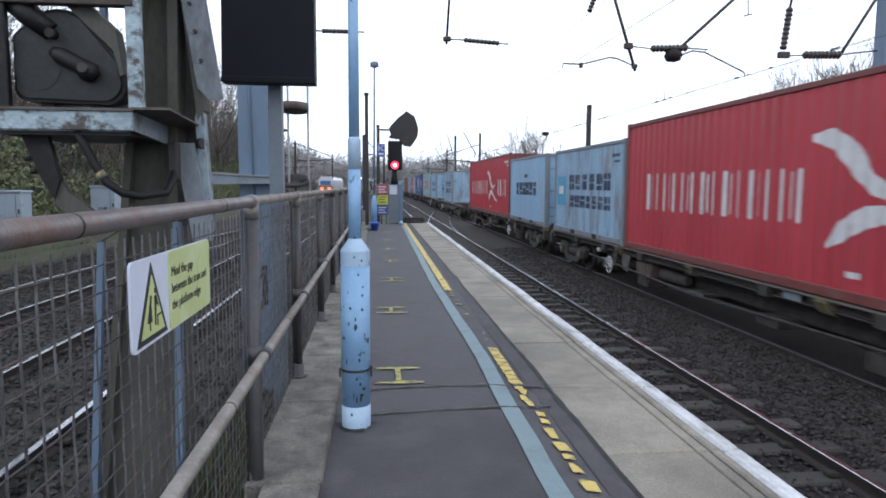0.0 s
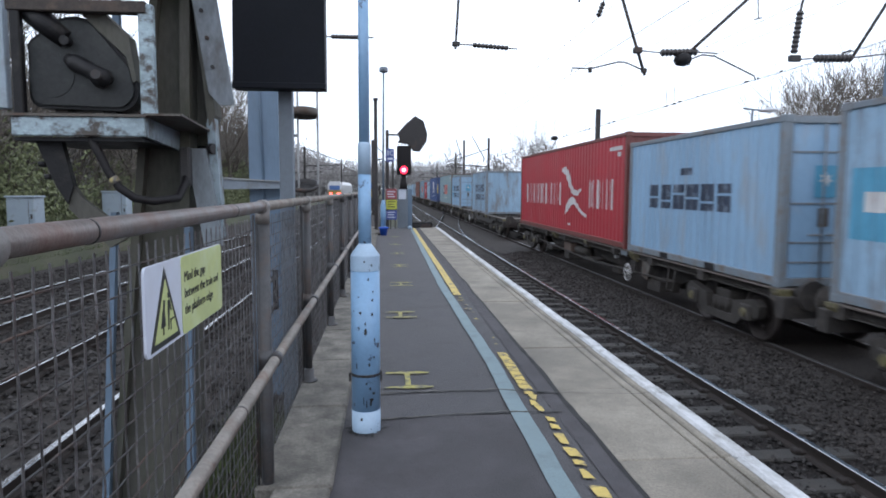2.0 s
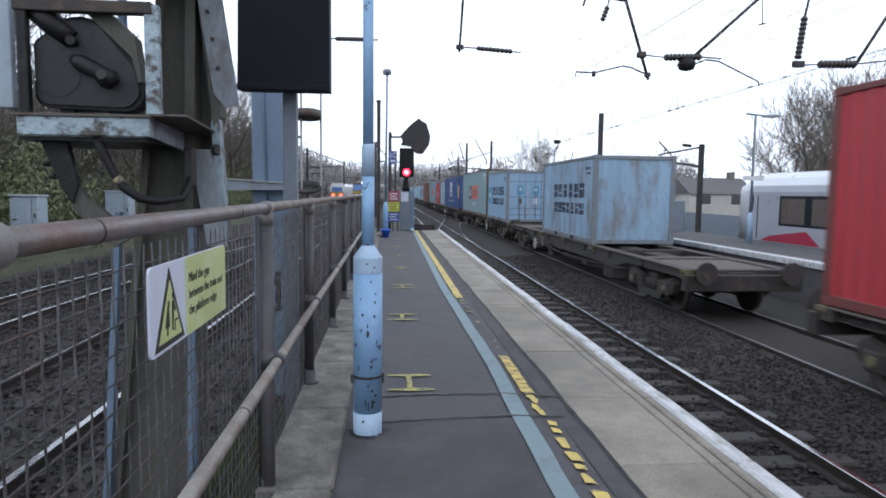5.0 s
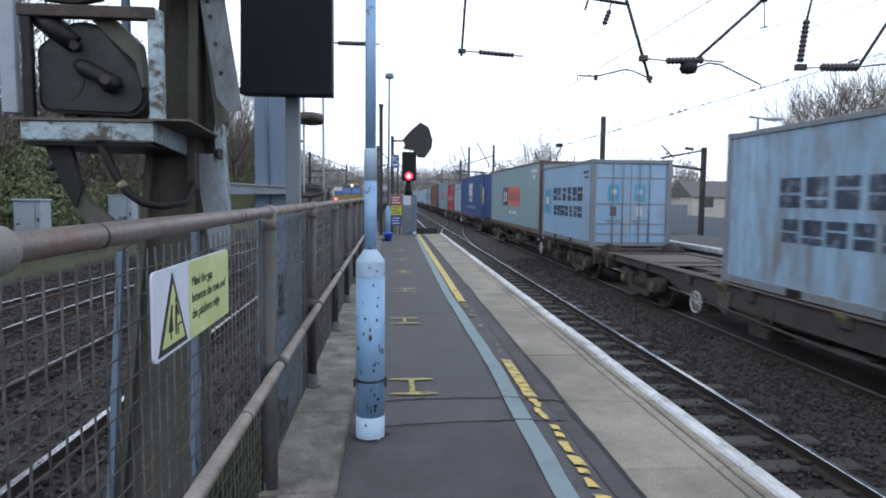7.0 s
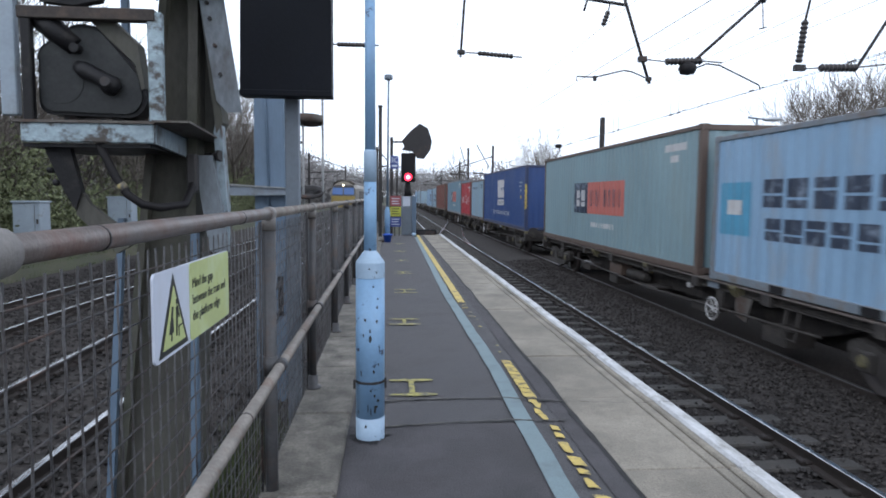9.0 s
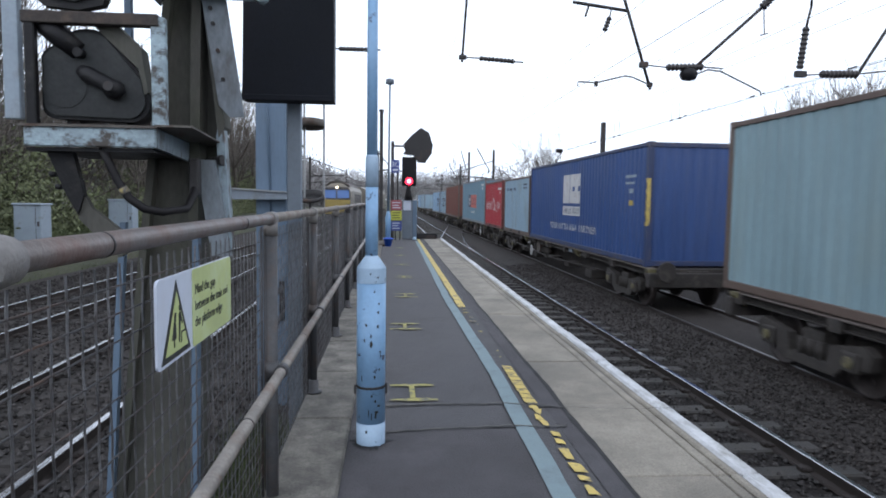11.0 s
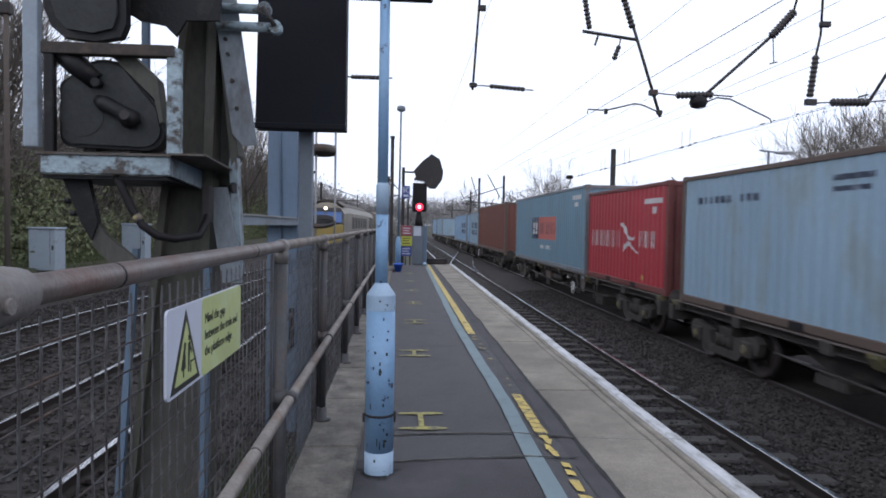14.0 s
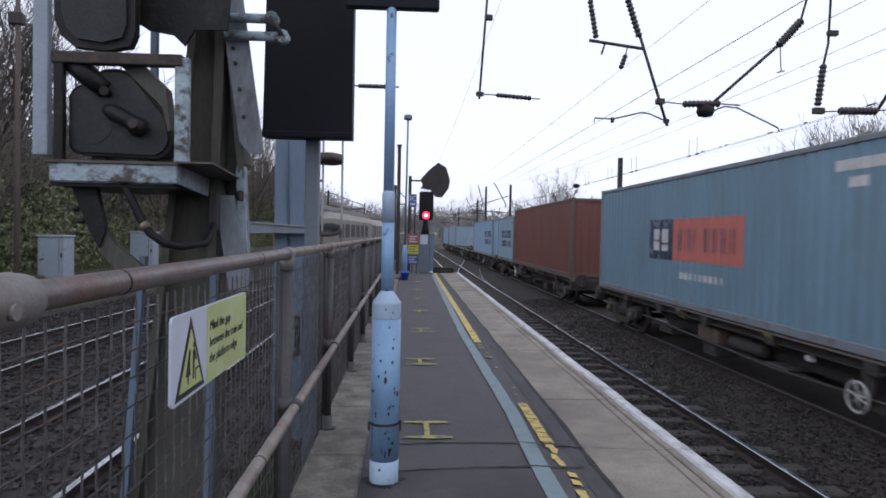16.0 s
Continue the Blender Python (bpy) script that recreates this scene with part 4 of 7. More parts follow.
# ---- back of the display board, on its own post ----
disp = thing("display_board", (-0.645, 4.36, 0), "black back of a platform display screen on a grey post", "display board")
part("housing", Geo().prism([(-0.945, 2.04), (-0.37, 2.04), (-0.37, 3.2), (-0.925, 3.2)], "y", 4.27, 4.41), M["board"], disp, "flat black metal housing")
part("lip", Geo().box(-0.948, 4.255, 2.037, -0.367, 4.27, 2.075, 0.004), M["board"], disp)
part("post", Geo().box(-0.69, 4.42, -0.9, -0.60, 4.50, 3.1, 0.006), M["cabgrey"], disp)
for z in (0.77, 0.93):
    part("tie_bar", Geo().tube((-0.57, 3.05, z), (-0.60, 3.66, z), 0.011), M["black"], disp)
part("tie_bar", Geo().tube((-0.60, 3.65, 0.74), (-0.60, 3.65, 0.96), 0.013), M["black"], disp)

# ---- balance-weight gear on the line-side column, behind the fence ----
gear = thing("tension_gear", (-1.2, 3.75, -0.95), "steel column carrying a rusty cradle with a dark cast drum", "railway mast")
# column of two channels with a web plate
part("column_web", Geo().prism([(-1.57, -0.95), (-1.16, -0.95), (-1.03, 3.4), (-1.09, 3.4)], "y", 3.72, 3.75), M["girder"], gear, "mossy dark web plate")
part("column_flange", Geo().prism([(-1.60, -0.95), (-1.56, -0.95), (-1.07, 3.4), (-1.11, 3.4)], "y", 3.66, 3.96), M["girder"], gear)
part("column_flange", Geo().prism([(-1.17, -0.95), (-1.12, -0.95), (-0.99, 3.4), (-1.04, 3.4)], "y", 3.66, 3.96), M["girder"], gear)
part("angle_iron", Geo().prism([(-1.605, -0.95), (-1.565, -0.95), (-1.418, 1.28), (-1.448, 1.28)], "y", 3.62, 3.66), M["mastgrey"], gear, "pale grey angle iron")
part("angle_iron", Geo().prism([(-1.105, -0.95), (-1.065, -0.95), (-1.03, 1.2), (-1.06, 1.2)], "y", 3.58, 3.64), M["mastgrey"], gear, "pale grey angle iron")
# raking plates on the right of the column
part("raking_plate", Geo().prism([(-1.014, 2.49), (-1.05, 2.95), (-0.955, 2.95), (-0.794, 1.852), (-0.87, 1.85), (-0.926, 1.911)], "y", 3.64, 3.655), M["plategrey"], gear, "scuffed grey raking plate")
part("raking_plate", Geo().prism([(-1.07, 3.0), (-1.035, 3.0), (-0.90, 1.80), (-0.935, 1.74)], "y", 3.655, 3.80), M["girder"], gear)
part("raking_leg", Geo().prism([(-1.05, 1.62), (-0.95, 1.62), (-0.87, 1.10), (-0.97, 1.10)], "y", 3.62, 3.66), M["plategrey"], gear, "pale grey raking leg")
part("raking_leg", Geo().prism([(-0.95, 1.75), (-0.915, 1.9), (-0.875, 1.15), (-0.91, 1.10)], "y", 3.66, 3.74), M["paleblue"], gear)
part("side_plate", Geo().prism([(-1.07, 1.2), (-0.95, 1.2), (-0.95, 1.75), (-0.99, 2.6), (-1.07, 2.6)], "y", 3.81, 3.83), M["girder"], gear)
# shelf
part("shelf_front", Geo().box(-1.69, 3.18, 1.645, -1.10, 3.20, 1.735, 0.006), M["flaking"], gear, "flaking pale blue shelf edge")
part("shelf_plate", Geo().box(-1.71, 3.17, 1.735, -1.09, 3.86, 1.747), M["rustysteel"], gear)
part("shelf_end", Geo().prism([(3.2, 1.645), (3.86, 1.60), (3.86, 1.70), (3.2, 1.735)], "x", -1.115, -1.095), M["paleblue"], gear)
part("shelf_lip", Geo().prism([(3.17, 1.742), (3.9, 1.70), (3.9, 1.708), (3.17, 1.752)], "x", -1.10, -0.93), M["rustysteel"], gear, "thin rusty projecting plate")
part("shelf_bolt", Geo().path([(-1.0, 3.7, 1.62), (-0.93, 3.66, 1.62)], 0.02, 8).path([(-0.93, 3.66, 1.62), (-0.91, 3.65, 1.62)], 0.03, 6), M["darksteel"], gear)
# cradle
part("cradle_upright", Geo().box(-1.122, 3.2, 1.747, -1.056, 3.24, 2.25, 0.005), M["flaking"], gear, "chipped upright")
# left upright is made black, its shadow put into the colour
part("cradle_upright", Geo().box(-1.685, 3.2, 1.745, -1.64, 3.24, 2.255, 0.005), M["inky"], gear)
part("cradle_bar", Geo().box(-1.695, 3.193, 2.207, -1.085, 3.25, 2.262, 0.004), M["rustdark"], gear, "rusty top bar")
part("brace", Geo().prism([(-1.433, 2.25), (-1.30, 2.226), (-1.183, 2.113), (-1.155, 1.91), (-1.172, 1.90), (-1.196, 2.02)], "y", 3.25, 3.34), M["girder"], gear, "curved dark brace")
part("stanchion", Geo().box(-1.835, 3.3, 1.78, -1.76, 3.34, 2.9, 0.005), M["cabpale"], gear, "pale blue-grey stanchion")
part("stanchion", Geo().box(-1.512, 3.9, 2.1, -1.468, 3.93, 3.0, 0.005), M["mastgrey"], gear)
dr = []
for a0, a1, cx, cz, r in ((0, 20, -1.265, 1.935, 0.1), (55, 110, -1.43, 2.03, 0.17), (130, 200, -1.58, 2.05, 0.06), (180, 270, -1.58, 1.84, 0.06), (270, 360, -1.24, 1.86, 0.09)):
    dr += [(cx + r * math.cos(radians(a0 + (a1 - a0) * k / 6)), cz + r * math.sin(radians(a0 + (a1 - a0) * k / 6))) for k in range(7)]
drum = part("drum_casing", Geo().prism(dr, "y", 3.26, 3.37), M["inky"], gear, "dark rounded cast casing")
inner = [(-1.4 + (x + 1.4) * 0.93, 1.965 + (z - 1.965) * 0.92) for x, z in dr]
part("cover_plate", Geo().prism(inner, "y", 3.245, 3.262), M["casting"], drum)
part("disc", Geo().path([(-1.53, 3.242, 1.93), (-1.53, 3.246, 1.93)], 0.1, 28), M["casting"], drum)
# black raised bar stands in for the dark of a recessed slot
part("slot_cover", Geo().path([(-1.455, 3.24, 2.005), (-1.42, 3.23, 1.985), (-1.34, 3.235, 1.945), (-1.30, 3.23, 1.915), (-1.275, 3.24, 1.89)], 0.03, 12, True, [0.025, 0.04, 0.036, 0.05, 0.03]), M["inky"], drum, "black bar standing for a dark recessed slot")
part("hub", Geo().path([(-1.305, 3.17, 1.925), (-1.305, 3.25, 1.925)], 0.022, 12), M["darksteel"], drum)
part("lever", Geo().path([(-1.64, 3.27, 2.24), (-1.56, 3.26, 2.17), (-1.46, 3.25, 2.09)], 0.05, 10, True, [0.055, 0.055, 0.045]).path([(-1.45, 3.2, 2.08), (-1.45, 3.26, 2.08)], 0.022, 10), M["inky"], drum, "black lever arm")
for x in (-1.52, -1.3):
    part("foot", Geo().box(x - 0.03, 3.3, 1.747, x + 0.03, 3.6, 1.81), M["darksteel"], drum)
# upper unit, cut by the top of the view
up = [(-1.70, 2.95), (-1.69, 2.42), (-1.66, 2.34), (-1.60, 2.29), (-1.45, 2.275), (-1.34, 2.30), (-1.315, 2.36), (-1.315, 2.95)]
ud = part("upper_housing", Geo().prism(up, "y", 3.22, 3.275), M["inky"], gear, "dark cast upper housing")
part("cover_plate", Geo().prism([(-1.5 + (x + 1.5) * 0.8, z + 0.035) for x, z in up[:-1]] + [(-1.36, 2.95)], "y", 3.205, 3.222), M["casting"], ud)
part("upper_plate", Geo().prism([(-1.42, 2.95), (-0.90, 2.95), (-0.935, 2.45), (-1.10, 2.445), (-1.149, 2.362), (-1.206, 2.417), (-1.327, 2.436), (-1.403, 2.481)], "y", 3.41, 3.43), M["inky"], gear)
for z0, x1 in ((2.575, -0.748), (2.48, -0.69)):
    part("linkage", Geo().path([(-1.0, 3.6, z0), (x1, 3.6, z0)], 0.026, 10).path([(x1, 3.57, z0), (x1, 3.63, z0)], 0.035, 12), M["flaking"], gear, "pale cast linkage")
part("link_rod", Geo().tube((-0.75, 3.555, 2.575), (-0.69, 3.555, 2.48), 0.012), M["darksteel"], gear)
for z in (2.42, 2.34, 2.2, 2.05):
    part("bolt", Geo().path([(-0.965 + (2.42 - z) * 0.17, 3.625, z), (-0.965 + (2.42 - z) * 0.17, 3.642, z)], 0.011, 6), M["darksteel"], gear)
# hanging strap, bracket and cable
part("hanging_strap", Geo().prism([(-1.64, 1.645), (-1.52, 1.645), (-1.47, 1.42), (-1.50, 1.33), (-1.55, 1.42)], "y", 3.27, 3.31), M["inky"], gear, "dark hanging strap")
part("hanging_strap", Geo().prism([(-1.475, 1.42), (-1.44, 1.36), (-1.22, 1.18), (-1.32, 1.12), (-1.505, 1.31)], "y", 3.285, 3.32), M["girder"], gear, "mossy folded foot of the strap")
for x, z in ((-1.60, 1.52), (-1.575, 1.46)):
    part("bolt", Geo().path([(x - 0.03, 3.29, z), (x, 3.29, z)], 0.014, 6), M["inky"], gear)
# black sheet added to darken the shelf's underside
part("shelf_underside", Geo().box(-1.69, 3.205, 1.625, -1.12, 3.84, 1.642), M["inky"], gear)
part("cable", Geo().path([(-1.36, 3.22, 1.645), (-1.33, 3.22, 1.58), (-1.29, 3.22, 1.49), (-1.24, 3.22, 1.41), (-1.17, 3.22, 1.36), (-1.10, 3.25, 1.345), (-1.03, 3.4, 1.36), (-1.02, 3.5, 1.44), (-1.03, 3.55, 1.52)], 0.02, 10), M["black"], gear, "sagging black cable")
part("cable_clip", Geo().path([(-1.27, 3.22, 1.455), (-1.25, 3.22, 1.43)], 0.023, 10), M["yellowworn"], gear)
part("bracket", Geo().box(-1.05, 3.5, 1.42, -1.0, 3.56, 1.62, 0.008), M["darksteel"], gear)

# ---- wide blue-grey mast with a pale tapered beam of unknown use ----
mast = thing("overhead_line_mast", (-1.33, 7.5, -0.95), "wide blue-grey steel overhead line mast behind the fence", "railway mast", "overhead line masts")
part("front_flange", Geo().box(-1.50, 7.40, -0.95, -1.17, 7.43, 7.6, 0.004), M["mastgrey"], mast)
part("web", Geo().box(-1.35, 7.43, -0.95, -1.33, 7.68, 7.6), M["mastgrey"], mast)
part("rear_flange", Geo().box(-1.50, 7.68, -0.95, -1.17, 7.71, 7.6, 0.004), M["mastgrey"], mast)
part("crease_strip", Geo().path([(-1.38, 7.392, 3.6), (-1.37, 7.392, 2.4), (-1.33, 7.392, 1.0)], 0.014, 6), M["mastgrey"], mast)
tray = thing("tapered_beam", (-1.5, 7.34, 1.42), "pale tapered beam with a light top, fixed to the mast", "cable tray")
part("trough", Geo().prism([(-1.95, 1.40), (-1.05, 1.41), (-1.05, 1.47), (-1.95, 1.52)], "y", 7.25, 7.395), M["cabgrey"], tray)
part("lid", Geo().prism([(-1.97, 1.525), (-1.04, 1.475), (-1.04, 1.487), (-1.97, 1.545)], "y", 7.23, 7.395), M["galv"], tray, "lighter top strip of the beam")

# two slender poles with dark curved plates
hx = thing("pole_frame", (-1.45, 13.0, -0.95), "two slender grey poles carrying dark curved hoops", "pole")
for x in (-1.70, -1.32):
    part("pole", Geo().tube((x, 13, -0.95), (x, 13, 3.9), 0.022, n=8), M["galv"], hx)
for z, h, tilt, m in ((2.88, 0.07, -0.12, "rustysteel"), (1.475, 0.035, 0.38, "darksteel")):
    g = Geo().lathe([(0.255, -h), (0.275, -h), (0.275, h), (0.255, h), (0.255, -h)], 28, (-1.585, 13, z))
    g.v = [(p[0], p[1], p[2] + (p[1] - 13) * tilt) for p in g.v]
    part("hoop", g, M[m], hx, "dark curved hoop plate")
for z in (2.9, 2.42):
    part("stay", Geo().box(-2.0, 12.98, z, -1.72, 13.02, z + 0.05), M["darksteel"], hx)

# line-side cabinets beyond the bay tracks
for x0, x1, y, z1, lb in ((-11.08, -10.3, 20, 1.12, "large grey line-side equipment cabinet"), (-10.9, -10.0, 26, 1.25, "pale grey line-side equipment cabinet"), (-10.7, -10.2, 40, 1.05, "small pale line-side cabinet")):
    c = thing("equipment_cabinet", ((x0 + x1) / 2, y, -0.12), lb, "equipment cabinet", "line-side cabinets")
    part("body", Geo().box(x0, y, -0.12, x1, y + 0.6, z1, 0.02), M["cabpale"], c)
    part("lid", Geo().box(x0 - 0.03, y - 0.04, z1, x1 + 0.03, y + 0.64, z1 + 0.06, 0.015), M["cabpale"], c)
    part("door_seam", Geo().box((x0 + x1) / 2 + 0.3 * (x1 - x0), y - 0.006, 0.05, (x0 + x1) / 2 + 0.3 * (x1 - x0) + 0.012, y, z1 - 0.06), M["darksteel"], c)
    part("latch", Geo().box(x1 - 0.1, y - 0.02, 0.5, x1 - 0.05, y, 0.64), M["darksteel"], c)

# tall post with a camera head beyond the bay tracks
pl = thing("camera_post", (-9.33, 16.0, -1.75), "tall weathered post with a small dark fitting", "post")
part("pole", Geo().tube((-9.33, 16, -1.75), (-9.33, 16, 8.5), 0.065, 0.055), M["deck"], pl)
part("head", Geo().box(-9.52, 15.9, 6.2, -9.2, 16.1, 6.5, 0.03), M["darksteel"], pl)

# ---- far end of the platform ----
fl = thing("lamp_post", (-0.08, 20.2, 0), "slender pale blue lamp post with a small grey lantern", "lamp post", "platform lamp posts")
part("base_section", Geo().lathe([(0.085, 0), (0.085, 0.9), (0.045, 1.06), (0.03, 1.08)], 16, (-0.08, 20.2, 0)), M["lampblue"], fl)
part("shaft", Geo().tube((-0.08, 20.2, 1.05), (-0.05, 20.2, 4.95), 0.035, 0.028), M["mastgrey"], fl)
part("lantern", Geo().lathe([(0.08, 0), (0.13, 0.02), (0.13, 0.13), (0.11, 0.16)], 14, (-0.05, 20.2, 4.95)), M["cabgrey"], fl, "small grey lantern")
bn = thing("grit_bin", (-0.07, 19.9, 0), "blue plastic bucket at the foot of the lamp post", "bucket")
part("body", Geo().lathe([(0.09, 0.0), (0.13, 0.2), (0.16, 0.21), (0.16, 0.24), (0.12, 0.26)], 16, (-0.07, 19.9, 0)), M["bluebin"], bn)
rb = thing("rubbish", (-0.26, 19.95, 0), "small heap of brown litter beside the lamp post", "litter")
part("scrap", Geo().lathe([(0.12, 0), (0.1, 0.05), (0.03, 0.08)], 7, (-0.26, 19.95, 0)), M["rustysteel"], rb)
dp = thing("platform_post", (-0.33, 22.2, 0), "plain dark grey steel post at the platform end", "post")
part("shaft", Geo().box(-0.39, 22.14, 0, -0.27, 22.26, 4.38, 0.01), M["darksteel"], dp)
part("cap", Geo().box(-0.41, 22.12, 4.38, -0.25, 22.28, 4.46, 0.01), M["darksteel"], dp)
sp = thing("sign_post", (0.06, 23.2, 0), "dark post with a blue platform number sign", "sign")
part("shaft", Geo().box(0.0, 23.2, 0, 0.11, 23.3, 3.5, 0.008), M["darksteel"], sp)
part("sign_panel", Geo().box(0.02, 23.17, 2.38, 0.30, 23.2, 2.84, 0.004), M["signblue"], sp, "blue platform number sign")
me = text_mesh("3C", 0.26, Matrix.Translation((0.16 - 0.06, 23.168 - 23.2, 2.6)) @ Matrix.Rotation(math.pi / 2, 4, "X"), 0.002, "CENTER")
part("lettering", me, M["signwhite"], sp, "white lettering")
part("small_text", Geo().box(0.07, 23.165, 2.45, 0.25, 23.17, 2.52), M["signwhite"], sp)
part("arm", Geo().box(0.08, 23.2, 3.3, 0.5, 23.26, 3.36), M["darksteel"], sp)
ns = thing("notice_signs", (0.19, 23.1, 0.0), "red, yellow and blue warning notices on a stand", "sign")
part("stand", Geo().box(0.15, 23.1, 0, 0.19, 23.14, 1.4).box(0.31, 23.1, 0, 0.35, 23.14, 1.4), M["darksteel"], ns)
for z0, z1, mt in ((1.06, 1.42, "signred"), (0.7, 1.03, "signlime"), (0.33, 0.66, "signblue")):
    q = part("notice", Geo().box(0.01, 23.05, z0, 0.39, 23.08, z1, 0.004), M[mt], ns)
    for k in range(3):
        part("text_bar", Geo().box(0.06, 23.046, z0 + 0.07 + 0.09 * k, 0.33 - 0.05 * (k % 2), 23.05, z0 + 0.1 + 0.09 * k), M["signwhite"] if mt != "signlime" else M["signink"], q)
cb = thing("signal_cabinet", (0.67, 23.7, 0), "dark grey equipment cabinet at the foot of the signal", "equipment cabinet")
part("body", Geo().box(0.42, 23.55, 0, 0.92, 23.9, 1.42, 0.015), M["cabgrey"], cb)
part("leg", Geo().box(0.80, 23.5, 0.0, 0.95, 23.55, 1.42, 0.01), M["mastgrey"], cb)
part("notice", Geo().box(0.46, 23.52, 1.05, 0.73, 23.545, 1.4), M["signwhite"], cb, "pale blue notice")
for z in (0.35, 0.6, 0.85):
    part("text_bar", Geo().box(0.5, 23.54, z, 0.74, 23.548, z + 0.05), M["cabgrey"], cb)
sg = thing("colour_light_signal", (0.64, 23.6, 1.42), "black colour-light signal showing a red aspect", "railway signal")
part("pedestal", Geo().path([(0.64, 23.6, 1.42), (0.64, 23.6, 1.62), (0.64, 23.6, 1.95)], 0.1, 12, True, [0.15, 0.12, 0.08]), M["black"], sg)
part("head", Geo().box(0.40, 23.5, 1.93, 0.92, 23.75, 2.97, 0.03), M["black"], sg, "black signal head")
part("hood", Geo().path([(0.65, 23.5, 2.10), (0.65, 23.2, 2.10)], 0.15, 16, False), M["black"], sg)
part("red_aspect", Geo().path([(0.65, 23.42, 2.10), (0.65, 23.5, 2.10)], 0.135, 20), M["lampred"], sg, "lit red lamp")
part("lamp_core", Geo().path([(0.65, 23.40, 2.10), (0.65, 23.42, 2.10)], 0.06, 20), M["lampcore"], sg, "bright lamp core")
for k in range(4):
    part("bracket_bolt", Geo().box(0.45 + 0.11 * k, 23.48, 2.99, 0.5 + 0.11 * k, 23.5, 3.03), M["signwhite"], sg)
hd = [(0.44, 3.42), (0.52, 3.2), (0.44, 3.1), (0.80, 3.05), (1.0, 2.80), (1.24, 2.78), (1.46, 3.1), (1.5, 3.4), (1.36, 3.85), (1.06, 4.02), (0.72, 3.74)]
part("route_indicator", Geo().prism(hd, "y", 23.45, 23.95), M["darksteel"], sg, "large dark angular route indicator")
blk = thing("barrier_block", (1.3, 24.0, -0.01), "low black barrier block at the platform end", "block")
part("body", Geo().box(0.93, 23.85, -0.012, 1.72, 24.08, 0.2, 0.03), M["black"], blk)
part("panel", Geo().box(1.0, 23.84, 0.03, 1.65, 23.85, 0.15), M["darksteel"], blk)
wh = thing("marker_stone", (0.85, 23.2, 0), "small white painted stone", "stone")
part("stone", Geo().lathe([(0.07, 0), (0.08, 0.06), (0.04, 0.11)], 8, (0.86, 23.1, 0)), M["lampwhite"], wh)

# ---- overhead line ----
def insulator(p, q, r, n=9):
    """Ribbed insulator between two points."""
    p, q = Vector(p), Vector(q)
    pts, rad = [], []
    for k in range(n * 4 + 1):
        f = k / (n * 4)
        pts.append(p.lerp(q, f))
        rad.append(r * (0.66, 0.72, 1.0, 0.8)[k % 4])
    return Geo().path(pts, r, 10, True, rad)


GY = 12.0
ol = thing("overhead_line_gantry", (9.9, GY, -1.75), "overhead line gantry with drop tubes, arms and brown insulators", "overhead line")
part("leg", Geo().box(9.75, GY - 0.15, -1.75, 10.05, GY + 0.15, 8.0, 0.01), M["mastgrey"], ol)
part("leg", Geo().box(-10.2, GY - 0.15, -1.75, -9.9, GY + 0.15, 8.0, 0.01), M["mastgrey"], ol)
part("beam", Geo().box(-10.2, GY - 0.2, 7.6, 10.05, GY + 0.2, 8.1, 0.02), M["mastgrey"], ol)


def olpart(name, geo, m="darksteel", lb=""):
    part(name, geo, M[m], ol, lb)


olpart("drop_tube", Geo().tube((1.5, GY, 7.6), (1.28, GY, 3.95), 0.022))
olpart("tube_clamp", Geo().box(1.35, GY - 0.04, 5.40, 1.5, GY + 0.04, 5.5, 0.01))
olpart("tube_clamp", Geo().box(1.22, GY - 0.04, 4.0, 1.36, GY + 0.04, 4.08, 0.01))
olpart("insulator", insulator((1.6, GY, 4.03), (2.25, GY, 3.99), 0.05), "porcelain", "brown ribbed insulator")
olpart("link", Geo().tube((1.3, GY, 4.04), (1.62, GY, 4.03), 0.012))
olpart("link", Geo().tube((2.2, GY, 3.99), (2.42, GY, 3.98), 0.012))
olpart("drop_tube", Geo().tube((4.05, GY, 5.9), (4.85, GY, 3.55), 0.028))
olpart("drop_tube", Geo().tube((3.32, GY, 7.6), (3.32, GY, 5.85), 0.02))
olpart("drop_tube", Geo().tube((4.02, GY, 7.6), (4.04, GY, 5.9), 0.02))
olpart("insulator", insulator((3.32, GY, 5.85), (3.45, GY, 5.15), 0.06), "porcelain")
olpart("insulator", insulator((4.03, GY, 5.9), (4.27, GY, 5.2), 0.07), "porcelain")
olpart("cross_tube", Geo().tube((3.32, GY, 5.1), (4.34, GY, 4.98), 0.03))
olpart("insulator", insulator((4.02, GY, 4.85), (3.93, GY, 4.6), 0.055, 4), "porcelain")
olpart("hanger", Geo().tube((4.05, GY, 5.0), (4.02, GY, 4.85), 0.012))
olpart("hanger", Geo().tube((3.62, GY, 5.05), (3.56, GY, 4.85), 0.02))
olpart("tube_clamp", Geo().box(4.62, GY - 0.05, 3.95, 4.78, GY + 0.05, 4.06, 0.012))
olpart("tube_clamp", Geo().box(4.78, GY - 0.04, 3.6, 4.88, GY + 0.04, 3.68, 0.01))
olpart("steady_arm", Geo().path([(3.45, GY, 3.58), (3.46, GY, 3.66), (3.8, GY, 3.65), (4.35, GY, 3.79), (4.5, GY, 3.77), (4.83, GY, 3.64)], 0.014, 6))
olpart("wire_clip", Geo().box(3.77, GY - 0.03, 3.58, 3.83, GY + 0.03, 3.68, 0.008))
olpart("insulator", insulator((5.15, GY, 3.97), (5.85, GY, 4.0), 0.075), "porcelain", "dark ribbed insulator")
